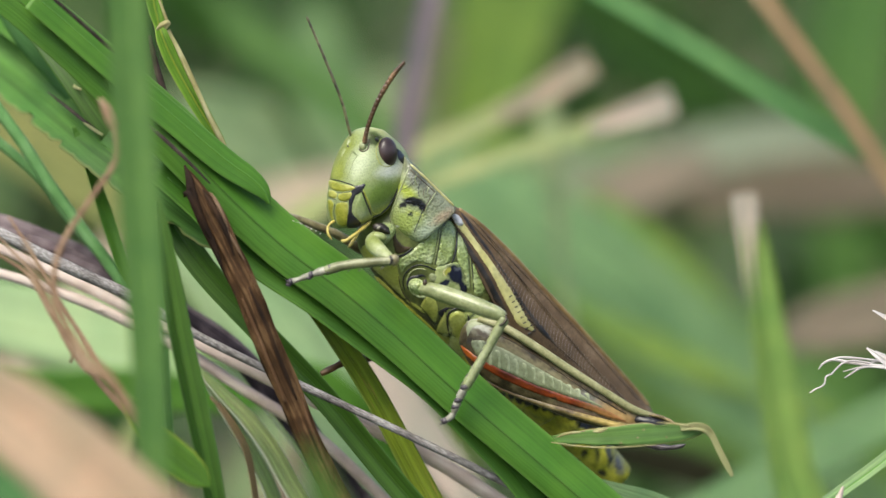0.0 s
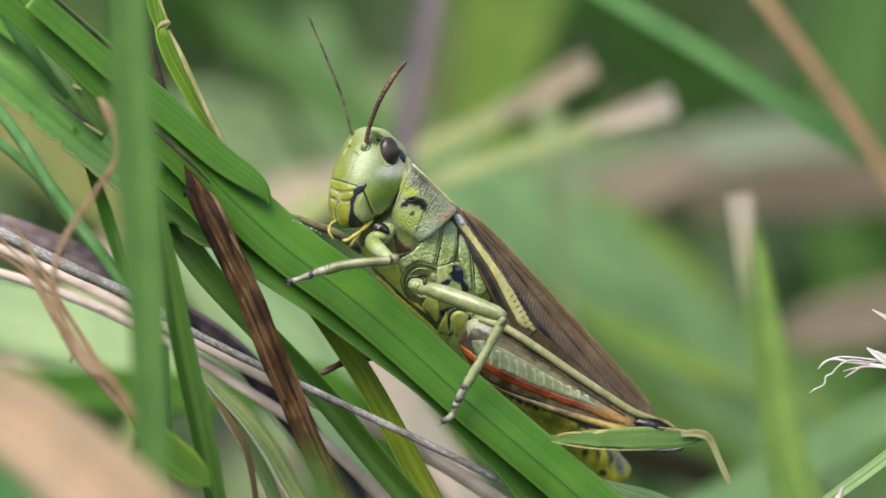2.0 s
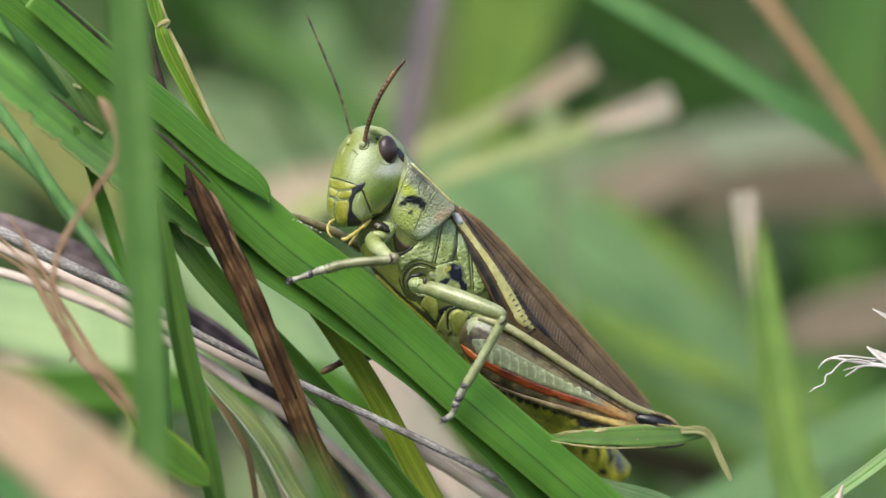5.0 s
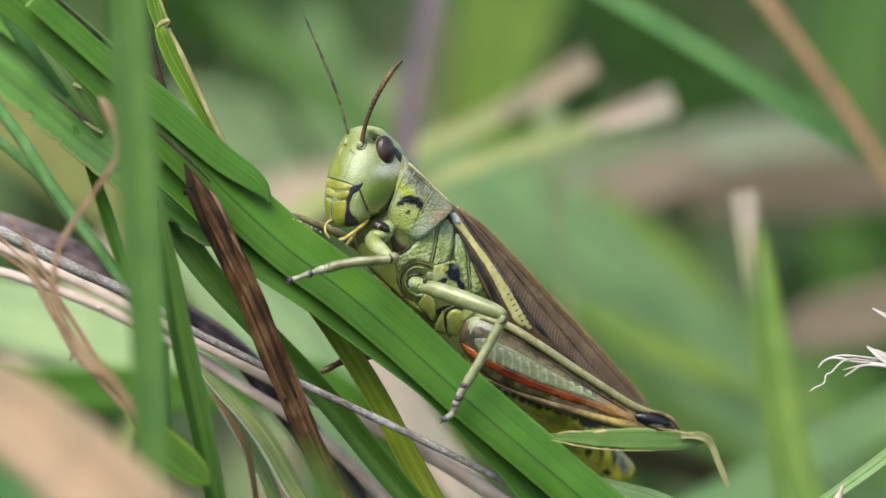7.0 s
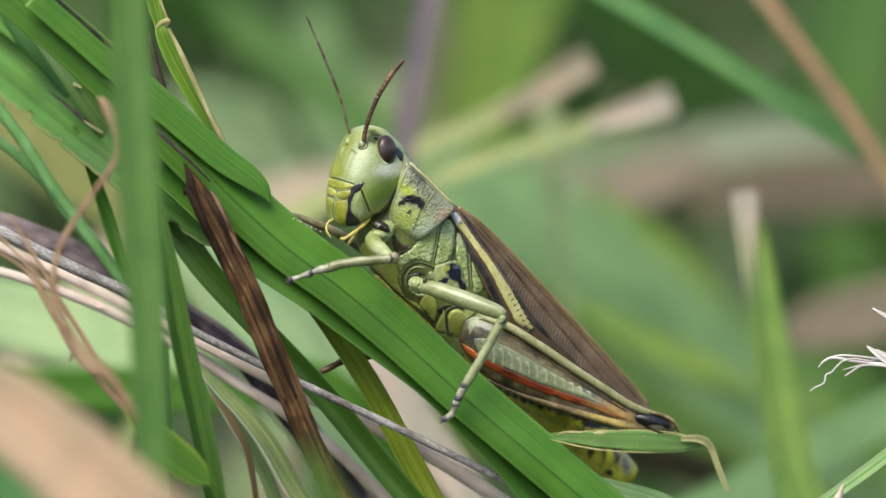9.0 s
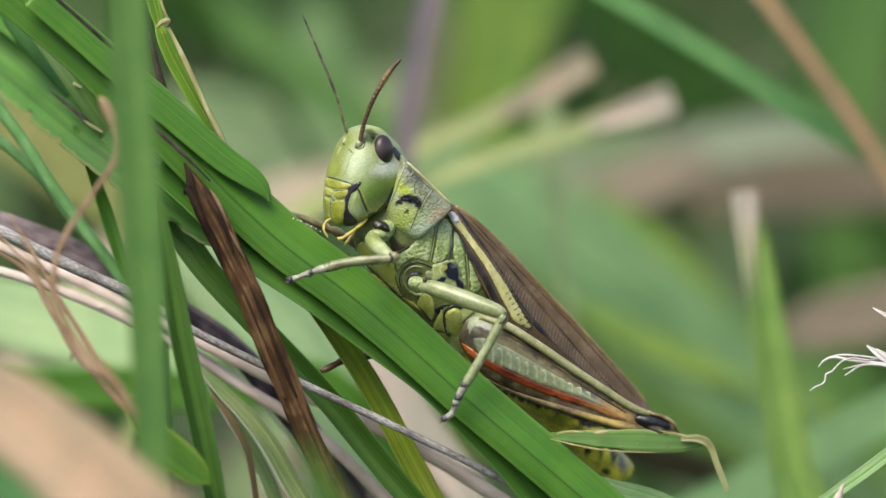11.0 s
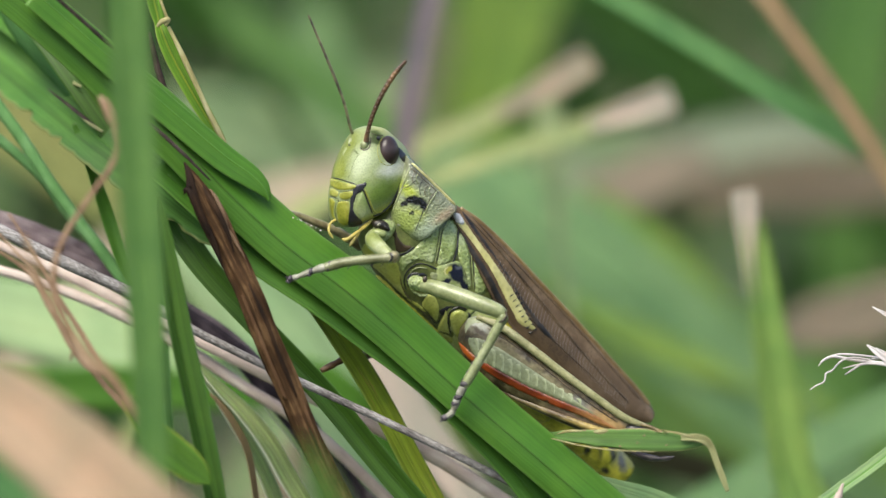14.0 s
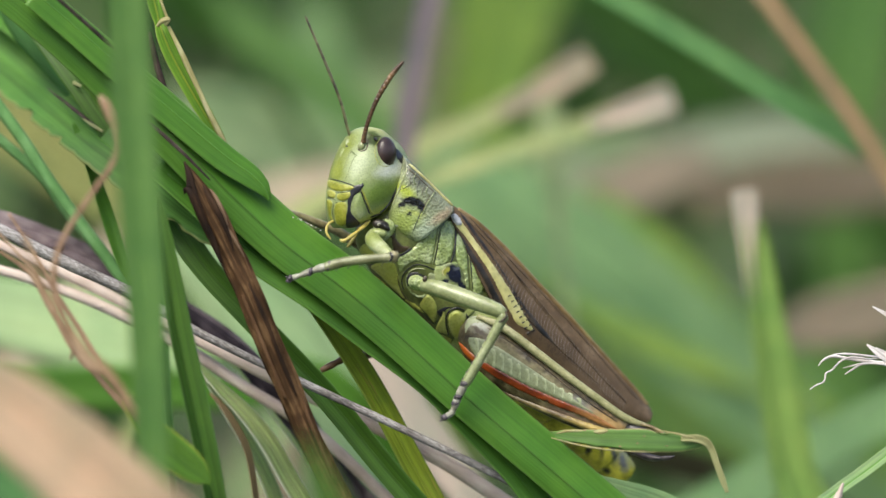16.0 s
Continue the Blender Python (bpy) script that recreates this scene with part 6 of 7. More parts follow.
for name, mat, rise, poly in (
        ("mouth_gap", C_BLACK, 0.04, [(-6.60, 4.40), (-6.08, 4.60), (-5.72, 4.80), (-5.68, 4.48), (-6.04, 4.20), (-6.36, 3.64), (-6.56, 2.92), (-6.44, 2.28), (-5.88, 2.00), (-6.12, 1.56), (-6.88, 1.68), (-6.80, 2.64), (-6.88, 3.56), (-6.68, 3.92)]),
        ("neck_band", C_BLACK, 0.05, [(-3.52, 7.32), (-3.20, 7.12), (-2.80, 6.64), (-2.44, 6.00), (-2.64, 5.64), (-2.88, 5.96), (-3.24, 6.28), (-3.48, 6.76)]),
        ("mouth_gap", C_BLACK, 0.05, [(-6.48, 4.52), (-5.60, 4.68), (-5.92, 4.08), (-6.40, 3.68), (-6.52, 2.72), (-6.00, 2.00), (-6.36, 1.56), (-7.00, 1.68), (-6.84, 3.04), (-6.60, 3.88)]),
        ("clypeus", C_YELLOW, 0.07, [(-8.28, 5.04), (-7.36, 4.76), (-6.28, 4.48), (-6.48, 4.24), (-7.28, 4.12), (-7.92, 4.24), (-8.24, 4.48)]),
        ("clypeus", C_YELLOW, 0.07, [(-7.52, 4.00), (-6.60, 4.12), (-6.68, 3.64), (-7.20, 3.44), (-7.60, 3.64)]),
        ("clypeus", C_YELLOW, 0.07, [(-8.28, 4.32), (-7.68, 4.12), (-7.72, 3.64), (-8.28, 3.80)]),
        ("labrum", C_YELLOW, 0.07, [(-7.68, 3.32), (-6.92, 3.40), (-6.84, 2.64), (-6.92, 1.80), (-7.36, 1.64), (-7.68, 1.96), (-7.80, 2.64)]),
        ("labrum", C_YELLOW, 0.07, [(-8.32, 3.64), (-7.88, 3.40), (-7.96, 2.64), (-7.80, 2.00), (-8.08, 2.20), (-8.28, 2.84)]),
        ("mandible", C_FACE, 0.1, [(-6.04, 4.00), (-5.76, 3.64), (-5.56, 2.84), (-5.76, 2.16), (-6.12, 2.12), (-6.36, 2.64), (-6.32, 3.32)])):
    flesh(name, plate(poly, skull_tree, rise, soft=0.14, step=0.1), mat, head)
for name, mat, wide, pts in (
        ("face_seam", C_BLACK, 0.075, [(-8.28, 5.12), (-7.36, 4.88), (-6.36, 4.56)]),
        ("cheek_seam", C_BLACK, 0.11, [(-5.92, 4.28), (-5.60, 3.44), (-5.24, 2.52)]),
        ("cheek_ridge", C_YELLOW, 0.12, [(-5.80, 4.24), (-5.44, 3.44), (-5.08, 2.64), (-4.48, 2.68)]),
        ("socket_rim", C_UMBER, 0.09, [(-6.12, 7.16), (-5.88, 7.00), (-5.52, 7.12), (-5.40, 7.56), (-5.44, 7.88)]),
        # shadow line where the cheek meets the neck shield, painted as a black cord
        ("neck_shadow_seam", C_BLACK, 0.15, [(-5.20, 2.34), (-4.60, 2.62), (-3.96, 3.24), (-3.46, 4.20), (-3.04, 5.16), (-2.78, 5.84)]),
        ("face_groove", C_SIDE, 0.045, [(-6.16, 6.76), (-6.48, 6.28), (-6.72, 5.64), (-6.96, 5.00)]),
        ("face_groove", C_SIDE, 0.04, [(-6.48, 7.16), (-6.88, 6.36), (-7.20, 5.48)]),
        ("mouth_seam", C_BLACK, 0.045, [(-8.32, 3.76), (-7.68, 3.56), (-7.60, 3.36), (-6.88, 3.48)]),
        ("mouth_seam", C_BLACK, 0.045, [(-7.80, 3.36), (-7.88, 2.64), (-7.72, 1.88)]),
        ("mouth_seam", C_BLACK, 0.04, [(-7.68, 4.12), (-7.12, 4.08), (-6.56, 4.20)]),
        ("eye_rim", C_YELLOW, 0.045, [(-4.52, 7.92), (-4.84, 7.40), (-4.88, 6.76), (-4.64, 6.16), (-4.12, 5.92), (-3.52, 6.16)]),
        ("crown_line", C_UMBER, 0.05, [(-5.36, 8.20), (-4.88, 8.04), (-4.48, 8.04)])):
    flesh(name, cord(pts, skull_tree, wide, proud=0.1), mat, head)


def on_skull(x, z):
    hit, nor, _, _ = skull_tree.ray_cast(Vector((x, -60, z)), Vector((0, 1, 0)))
    return hit, nor


hit, nor = on_skull(*(-4.03, 6.95))
eye_up = Vector((-0.06, 0, 0.998))
eye_out = (CHEEK - FACE * 0.2).normalized()
eye_side = eye_up.cross(eye_out).normalized()
flesh("eye", ball(hit + eye_out * -0.12, eye_side * 0.84, eye_out * 0.64, eye_up * 1.08), C_EYE, head, "large glossy dark brown compound eye")
far_eye = hit - CHEEK * (2 * (hit - Vector((-5.76, 0.40, 6.97))).dot(CHEEK))
flesh("eye", ball(far_eye + CHEEK * 0.12, eye_side * 0.74, CHEEK * 0.62, eye_up * 1.02), C_EYE, head, "large glossy dark brown compound eye")
hit, nor = on_skull(*(-5.84, 7.36))
flesh("antenna_socket", ball(hit, CHEEK * 0.3, UP * 0.34, FACE * 0.26), C_LEG, head)
hit, nor = on_skull(*(-4.87, 7.82))
flesh("ocellus", ball(hit, CHEEK * 0.19, UP * 0.17, FACE * 0.12), C_BLACK, head)
flesh("antenna", tube([(*(-5.70, -1.40, 7.62), 0.42), (*(-5.62, -1.70, 8.17), 0.36), (*(-5.26, -2.00, 9.40), 0.34), (*(-4.62, -2.20, 10.87), 0.38), (*(-3.74, -2.20, 12.31), 0.4), (*(-2.91, -2.00, 13.31), 0.26)], ring=10, per=24, bead=24, bead_depth=0.26), C_ANT, head, "reddish brown ringed antenna")
flesh("antenna", tube([(*(-6.68, 0.20, 8.12), 0.24), (*(-6.88, -0.10, 8.76), 0.24), (*(-7.28, -0.30, 10.35), 0.23), (*(-7.91, -0.40, 12.03), 0.24), (*(-8.83, -0.40, 14.23), 0.22), (*(-9.83, -0.40, 16.55), 0.17)], ring=10, per=24, bead=26, bead_depth=0.3), C_ANT_FAR, head, "dark ringed antenna with pale joints")
flesh("palp", tube([(-5.27, -0.80, 2.08, 0.24), (-5.82, -1.50, 1.56, 0.28), (-6.53, -2.20, 1.00, 0.28), (-7.05, -2.40, 0.68, 0.30), (-7.36, -2.40, 0.72, 0.16)], ring=10, per=10, bead=3, bead_depth=0.3), C_PALP, head, "yellow jointed palp")
flesh("palp", tube([(-5.75, -0.60, 1.80, 0.20), (-6.15, -1.20, 1.32, 0.26), (-6.50, -1.80, 0.68, 0.28), (-6.85, -2.00, 0.20, 0.16)], ring=10, per=10, bead=3, bead_depth=0.3), C_PALP, head, "yellow jointed palp")
flesh("palp", tube([(-7.75, -0.60, 2.12, 0.20), (-8.22, -1.20, 1.80, 0.20), (-8.30, -1.50, 1.24, 0.21), (-8.01, -1.60, 0.76, 0.12)], ring=10, per=10, bead=3, bead_depth=0.3), C_PALP, head, "yellow jointed palp")

# abdomen: overlapping rings
def belly(r):
    k = max(0.0, (r - 6) / 19.5)
    return body(r, 0.0, -2.5 - 0.15 * k * 6), (2.9 + 0.7 * min(1, max(0, (r - 10) / 4)) - 2.2 * k ** 1.5 + 1.0 * (1 - k) * min(1, max(0, (r - 9.5) / 3))) * (0.72 + 0.28 * min(1, max(0, r - 6.5) / 4)), 1.9 - 0.85 * k ** 1.5, 3.3 - 1.9 * k ** 1.3


def ring_section(r, grow):
    c, w, up, low = belly(r)
    return (c, LEFT, TOP, w * grow, w * grow, up * grow, low * grow, 2.2)


edges = [6.0 + 19.5 * (i / 10) for i in range(11)]
abdomen_rings = []
for a, b in zip(edges, edges[1:]):
    seg = loft([ring_section(a - 0.1, 0.9), ring_section(a + 0.15, 0.97), ring_section((a + b) / 2, 1.02), ring_section(b - 0.1, 1.04), ring_section(b + 0.12, 0.98), ring_section(b + 0.2, 0.9)], ring=28)
    ob = flesh("abdomen_ring", seg, C_BELLY if a > 8 else C_SMOOTH, hopper, "yellow-green abdomen ring with black spots")
    abdomen_rings.append(ob)
valves = [flesh("tail_valve", tube([(x, y + 0.5 * side, z, w) for x, y, z, w in [(10.91, 9.00, -14.00, 0.73), (11.56, 9.00, -14.65, 0.98), (12.21, 9.20, -15.31, 0.98), (12.67, 9.40, -15.80, 0.73), (12.87, 9.50, -16.05, 0.24)]], ring=12), C_VALVE, hopper, "whitish horny tail valve") for side in (-1, 1)]

# wings: two long brown covers folded like a roof
def cover(side, gap):
    rows = [(0.9, 1.5, 1.1, 0.4), (1.9, 1.67, 0.9, 0.5), (3.0, 1.97, 0.55, 0.9), (5.0, 2.15, -0.2, 1.5), (7.5, 2.18, -1.05, 2.0), (10, 2.06, -1.6, 2.2), (13, 1.97, -1.75, 2.2), (16, 1.87, -1.6, 2.1), (19, 1.72, -1.2, 1.9), (21.5, 1.59, -0.6, 1.5), (22.9, 1.47, 0.1, 1.0), (23.5, 1.32, 0.6, 0.6)]
    n = 16
    verts, uvs, faces = [], [], []
    line = glide(rows, 8)
    for layer in (0, 1):
        for r, hi, lo, wide in line:
            for k in range(n + 1):
                t = k / n
                h = hi + (lo - hi) * t
                l = 0.12 + (1.5 + wide * 0.45) * math.sin(t * math.pi / 2) ** 0.8 * min(1, 0.35 + wide * 0.35) + gap
                v = body(r, side * (l - 0.07 * layer), h - 0.02 * layer)
                verts.append(v)
                uvs.append((r, t * (hi - lo) * 1.3))
    m = len(line)
    for layer in (0, 1):
        for i in range(m - 1):
            for k in range(n):
                a = (layer * m + i) * (n + 1) + k
                f = (a, a + 1, a + n + 2, a + n + 1)
                faces.append(f if (layer == 0) == (side > 0) else f[::-1])
    for i in range(m - 1):
        for k in (0, n):
            a, b = i * (n + 1) + k, (m + i) * (n + 1) + k
            faces.append((a, a + n + 1, b + n + 1, b))
    for i in (0, m - 1):
        for k in range(n):
            a, b = i * (n + 1) + k, (m + i) * (n + 1) + k
            faces.append((a, a + 1, b + 1, b))
    return verts, faces, uvs


near_cover = cover(1, 0.08)
cover_tree = tree_of(near_cover)
tegmen = trunk_part("tegmen", near_cover, C_WING, "long brown folded forewing with yellow stripe")
trunk_part("tegmen", cover(-1, 0.0), C_WING, "long brown folded forewing")
for name, mat, rise, poly in (
        ("wing_stripe", C_PALE, 0.07, [(0.64, 2.52), (0.96, 2.52), (1.44, 1.88), (2.28, 0.68), (3.08, -0.36), (3.92, -1.56), (4.72, -2.76), (5.32, -3.80), (5.92, -4.84), (6.48, -5.80), (5.68, -5.56), (5.12, -5.24), (4.60, -4.28), (4.00, -3.16), (3.40, -1.96), (2.76, -0.92), (2.00, 0.20), (1.24, 1.20), (0.72, 1.80)]),
        ("dark_band", C_BAND, 0.05, [(0.96, 2.80), (1.52, 2.44), (2.32, 1.32), (3.36, -0.12), (4.48, -1.80), (5.60, -3.64), (6.56, -4.84), (7.52, -6.04), (8.24, -7.00), (7.20, -6.28), (6.40, -5.48), (5.88, -4.60), (5.12, -3.32), (4.32, -2.04), (3.36, -0.60), (2.44, 0.56), (1.52, 1.84)]),
        ("lower_band", C_BAND, 0.04, [(0.72, 1.72), (1.28, 1.08), (2.00, 0.04), (2.72, -1.04), (3.36, -2.12), (3.96, -3.32), (4.52, -4.44), (4.00, -4.20), (3.44, -3.56), (2.88, -2.36), (2.16, -1.16), (1.36, 0.04), (0.88, 0.92)])):
    flesh(name, plate(poly, cover_tree, rise, soft=0.14, step=0.14), mat, tegmen)
flesh("wing_root", plate([(0.44, 2.52), (0.76, 2.61), (1.12, 2.28), (1.28, 1.80), (0.96, 1.72), (0.60, 2.04)], cover_tree, 0.2, soft=0.2, step=0.1), C_VALVE, tegmen, "whitish wing root")
flesh("wing_edge", tube([(*body(r, 0.25, h), 0.34) for r, h in ((2.2, 1.7), (4, 2.02), (7, 2.12), (10, 2.02), (14, 1.92), (18, 1.72), (21, 1.58), (22.8, 1.42))], ring=10), C_RUST, tegmen, "rusty wing edge")
for pts, wide in (([(1.53, 2.29), (4.66, -1.16), (7.87, -5.02), (10.68, -8.39), (13.09, -10.96)], 0.09), ([(1.69, 2.45), (5.06, -1.08), (8.67, -4.86), (11.48, -7.99), (13.89, -10.72)], 0.08), ([(5.86, -4.78), (8.27, -7.03), (11.08, -9.60)], 0.07), ([(2.65, 1.49), (5.86, -2.77), (9.08, -6.63), (11.89, -9.76)], 0.07)):
    shape = cord(pts, cover_tree, wide, per=10, proud=0.2)
    if shape:
        flesh("vein", shape, C_UMBER, tegmen)
rungs = []
for k in range(46):
    a = Vector((3.85, -0.84)).lerp(Vector((13.06, -10.68)), k / 45)
    drop = 0.55 + 0.9 * math.sin(math.pi * (k + 4) / 54)
    shape = cord([(a.x, a.y), (a.x - 0.2, a.y - drop * 0.5), (a.x - 0.22, a.y - drop)], cover_tree, 0.035, per=3, proud=0.2, ring=5)
    if shape:
        rungs.append(shape)
flesh("cross_veins", joined(*rungs), C_VEIN, tegmen, "fine ladder of cross veins")
for k in range(8):
    a = Vector((4.44, -3.24)).lerp(Vector((5.84, -5.88)), k / 7)
    for across in (0.0, 0.36):
        q = a + Vector((0.83, 0.56)) * across
        flesh("wing_cell", plate([(q.x, q.y), (q.x + 0.26, q.y + 0.15), (q.x + 0.34, q.y + 0.02), (q.x + 0.09, q.y - 0.14)], cover_tree, 0.1, soft=0.05, step=0.06), C_BAND, tegmen)


# legs
def limb(name, rows, material, parent, label="", **shape):
    return flesh(name, tube(rows, **shape), material, parent, label)


fore = limb("fore_leg", [(-4.87, -1.00, 0.92, 0.88), (-4.94, -2.20, 0.52, 1.12), (-4.45, -3.60, 0.00, 1.07), (-3.68, -5.20, -0.59, 0.67)], C_LIMB, hopper, "short green bent fore leg", ring=16)
limb("coxa", [(-3.76, 0.40, 1.56, 1.04), (-4.08, -0.40, 1.32, 1.36), (-4.39, -0.90, 1.00, 1.36), (-4.63, -1.20, 0.68, 1.04)], C_GREEN, fore, ring=16)
flesh("coxa_cup", ball((-4.40, -1.45, 1.58), (0.60, 0, -0.16), (0, 0.4, 0), (0.1, 0, 0.36)), C_BAND, fore)
flesh("coxa_cup", ball((-4.05, -1.55, 1.42), (0.30, 0, -0.22), (0, 0.3, 0), (0.12, 0, 0.16)), C_BAND, fore)
flesh("coxa_boss", ball((-4.50, -1.75, 0.98), (0.56, 0, -0.12), (0, 0.4, 0), (0.05, 0, 0.34)), C_LIMB, fore, "pale green coxal boss")
flesh("coxa_boss", ball((-4.52, -1.84, 1.62), (0.13, 0, 0.10), (0, 0.12, 0), (-0.05, 0, 0.08)), C_TARSUS, fore)
limb("knee_cap", [(-3.40, -5.30, -0.30, 0.50), (-3.44, -5.35, -0.62, 0.78), (-3.66, -5.35, -0.92, 0.62)], C_FAR_LEG, fore, "brownish knee", ring=12)
limb("black_ring", [(-3.72, -5.60, -0.36, 0.12), (-3.56, -5.70, -0.67, 0.20), (-3.72, -5.60, -0.99, 0.12)], C_BLACK, fore, ring=10)
limb("tibia", [(-3.48, -5.30, -0.75, 0.63), (-3.72, -5.30, -0.71, 0.71), (-5.11, -5.20, -0.83, 0.67), (-6.69, -5.10, -0.99, 0.67), (-7.68, -5.00, -1.23, 0.71), (-8.28, -5.00, -1.43, 0.63)], C_SHIN, fore, ring=14)
limb("tarsus", [(-8.08, -5.00, -1.31, 0.59), (-8.79, -4.90, -1.54, 0.55), (-9.59, -4.80, -1.82, 0.44), (-10.26, -4.70, -2.06, 0.40), (-10.78, -4.60, -2.18, 0.36)], C_TARSUS, fore, "pale foot with dark joints", ring=12, bead=3, bead_depth=0.25)
for c, w in (((-7.96, -5.00, -1.27), 0.33), ((-9.27, -4.85, -1.70), 0.27), ((-10.70, -4.65, -2.18), 0.25)):
    flesh("joint", ball(c, (0.12, 0, -0.03), (0, w, 0), (0.04, 0, w)), C_FOOT, fore)
    flesh("joint_spur", ball(Vector(c) + Vector((-0.14, -0.2, -0.24)), (0.16, 0, -0.08), (0, 0.12, 0), (0.04, 0, 0.08)), C_FOOT, fore)
    flesh("joint", ball(c, (0.22, 0, -0.06), (0, w, 0), (0.08, 0, w)), C_FOOT, fore)
for dz in (0.16, -0.2):
    limb("claw", [(*(-10.74, -4.65, -2.14), 0.18), (*(Vector((-11.06, -4.60, -2.22)) + Vector((0, -0.1, dz))), 0.08)], C_FOOT, fore, ring=8, per=4)
for i in range(5):
    q = Vector((-4.12, -5.30, -1.03)).lerp(Vector((-7.29, -5.10, -1.35)), i / 4)
    limb("spine", [(*q, 0.1), (*(q + Vector((-0.25, -0.1, -0.32))), 0.02)], C_FOOT, fore, ring=6, per=3)

mid = limb("mid_leg", [(-1.43, -2.20, -2.67, 0.88), (-0.64, -2.60, -2.83, 1.11), (0.64, -3.20, -3.26, 1.23), (2.30, -3.80, -3.85, 1.19), (3.73, -4.20, -4.40, 1.03), (4.32, -4.30, -4.72, 0.71)], C_LEG, hopper, "pale green mid leg gripping the blade", ring=20)
limb("coxa", [(-2.24, -0.90, -2.24, 0.64), (-1.99, -1.30, -2.43, 1.04), (-1.67, -1.80, -2.59, 1.04), (-1.35, -2.20, -2.67, 0.72)], C_GREEN, mid, ring=16)
limb("black_ring", [(-2.43, -1.20, -2.75, 0.12), (-2.47, -1.30, -2.27, 0.24), (-2.23, -1.40, -1.91, 0.24), (-1.75, -1.50, -1.83, 0.16)], C_BLACK, mid, ring=10)
limb("tibia", [(4.36, -4.40, -4.80, 0.63), (4.08, -4.40, -5.19, 0.71), (3.33, -4.40, -6.54, 0.67), (2.46, -4.40, -8.09, 0.67), (1.75, -4.30, -9.28, 0.71), (1.43, -4.30, -9.76, 0.56)], C_LEG, mid, ring=14)
limb("tarsus", [(1.51, -4.30, -9.64, 0.59), (1.19, -4.20, -10.27, 0.60), (0.91, -4.10, -10.91, 0.56), (0.63, -4.00, -11.59, 0.48), (0.08, -4.00, -11.99, 0.40)], C_TARSUS, mid, "pale foot with dark joints", ring=12, bead=3, bead_depth=0.25)
for c, w in (((1.51, -4.35, -9.56), 0.34), ((1.07, -4.20, -10.51), 0.32), ((0.87, -4.10, -10.95), 0.31), ((0.12, -4.00, -11.95), 0.24)):
    flesh("joint", ball(c, (w * 0.95, 0, 0.1), (0, w, 0), (-0.04, 0, 0.10)), C_FOOT, mid)
    flesh("joint", ball(c, (w * 0.95, 0, 0.12), (0, w, 0), (-0.1, 0, 0.22)), C_FOOT, mid)
for dz in (0.2, -0.2):
    limb("claw", [(*(0.08, -4.00, -11.99), 0.2), (*(Vector((-0.24, -3.90, -12.07)) + Vector((0, -0.1, dz))), 0.07)], C_FOOT, mid, ring=8, per=4)
flesh("coxa_boss", ball((-1.87, -2.00, -2.47), (0.45, 0, -0.15), (0, 0.45, 0), (0.15, 0, 0.42)), C_GREEN, mid)
flesh("coxa_spot", ball((-1.27, -2.70, -2.23), (0.16, 0, -0.05), (0, 0.12, 0), (0.05, 0, 0.22)), C_UMBER, mid)
flesh("knee", ball((4.20, -4.35, -4.92), (0.36, 0, -0.15), (0, 0.4, 0), (0.1, 0, 0.4)), C_LEG, mid)
limb("knee_mark", [(3.92, -4.75, -5.23, 0.08), (4.16, -4.80, -5.15, 0.16), (4.44, -4.70, -4.80, 0.16), (4.36, -4.60, -4.44, 0.08)], C_UMBER, mid, ring=8)
for i in range(6):
    q = Vector((3.09, -4.50, -6.38)).lerp(Vector((1.43, -4.40, -9.16)), i / 5)
    limb("spine", [(*q, 0.1), (*(q + Vector((-0.22, -0.1, -0.26))), 0.02)], C_FOOT, mid, ring=6, per=3)

far_fore = limb("fore_leg", [(*(-5.80, 4.00, 0.04), 0.7), (*(-7.41, 3.20, 1.09), 0.62), (*(-9.01, 2.60, 1.77), 0.56), (*(-10.44, 2.00, 2.29), 0.52), (*(-10.91, 1.40, 2.37), 0.46), (*(-11.29, 0.60, 1.96), 0.4), (*(-11.44, 0.00, 0.84), 0.36)], C_FAR_LEG, hopper, "far fore leg reaching behind the blade", ring=12)
limb("tarsus", [(*(-11.44, 0.00, 0.92), 0.36), (*(-11.35, -0.60, 0.36), 0.34), (*(-11.14, -1.00, -0.20), 0.2)], C_FOOT, far_fore, ring=10)
limb("mid_leg", [(-0.89, 4.20, -4.80, 0.81), (-3.39, 4.20, -6.86, 0.69), (-5.40, 3.60, -7.65, 0.60), (-6.92, 2.80, -7.92, 0.52), (-7.80, 2.40, -8.32, 0.52), (-8.68, 2.20, -8.76, 0.44)], C_ANT, hopper, "far mid leg with dark foot", ring=12, bead=4, bead_depth=0.2)

# hind leg: the swollen thigh with its herringbone panel; it swings about the hip
HIP = Vector((1.36, 0.60, -5.89))


def thigh(shape):
    v, f, u = shape
    return [Vector(q) - HIP for q in v], f, u


def thigh_row(top, low, thick):
    a, b = Vector(top), Vector(low)
    c = (a + b) / 2
    up = (a - b).normalized()
    out = Vector((0.1, -0.98, -0.1)).normalized()
    half = (a - b).length / 2
    return (c, out, up, thick, thick, half, half, 2.4)


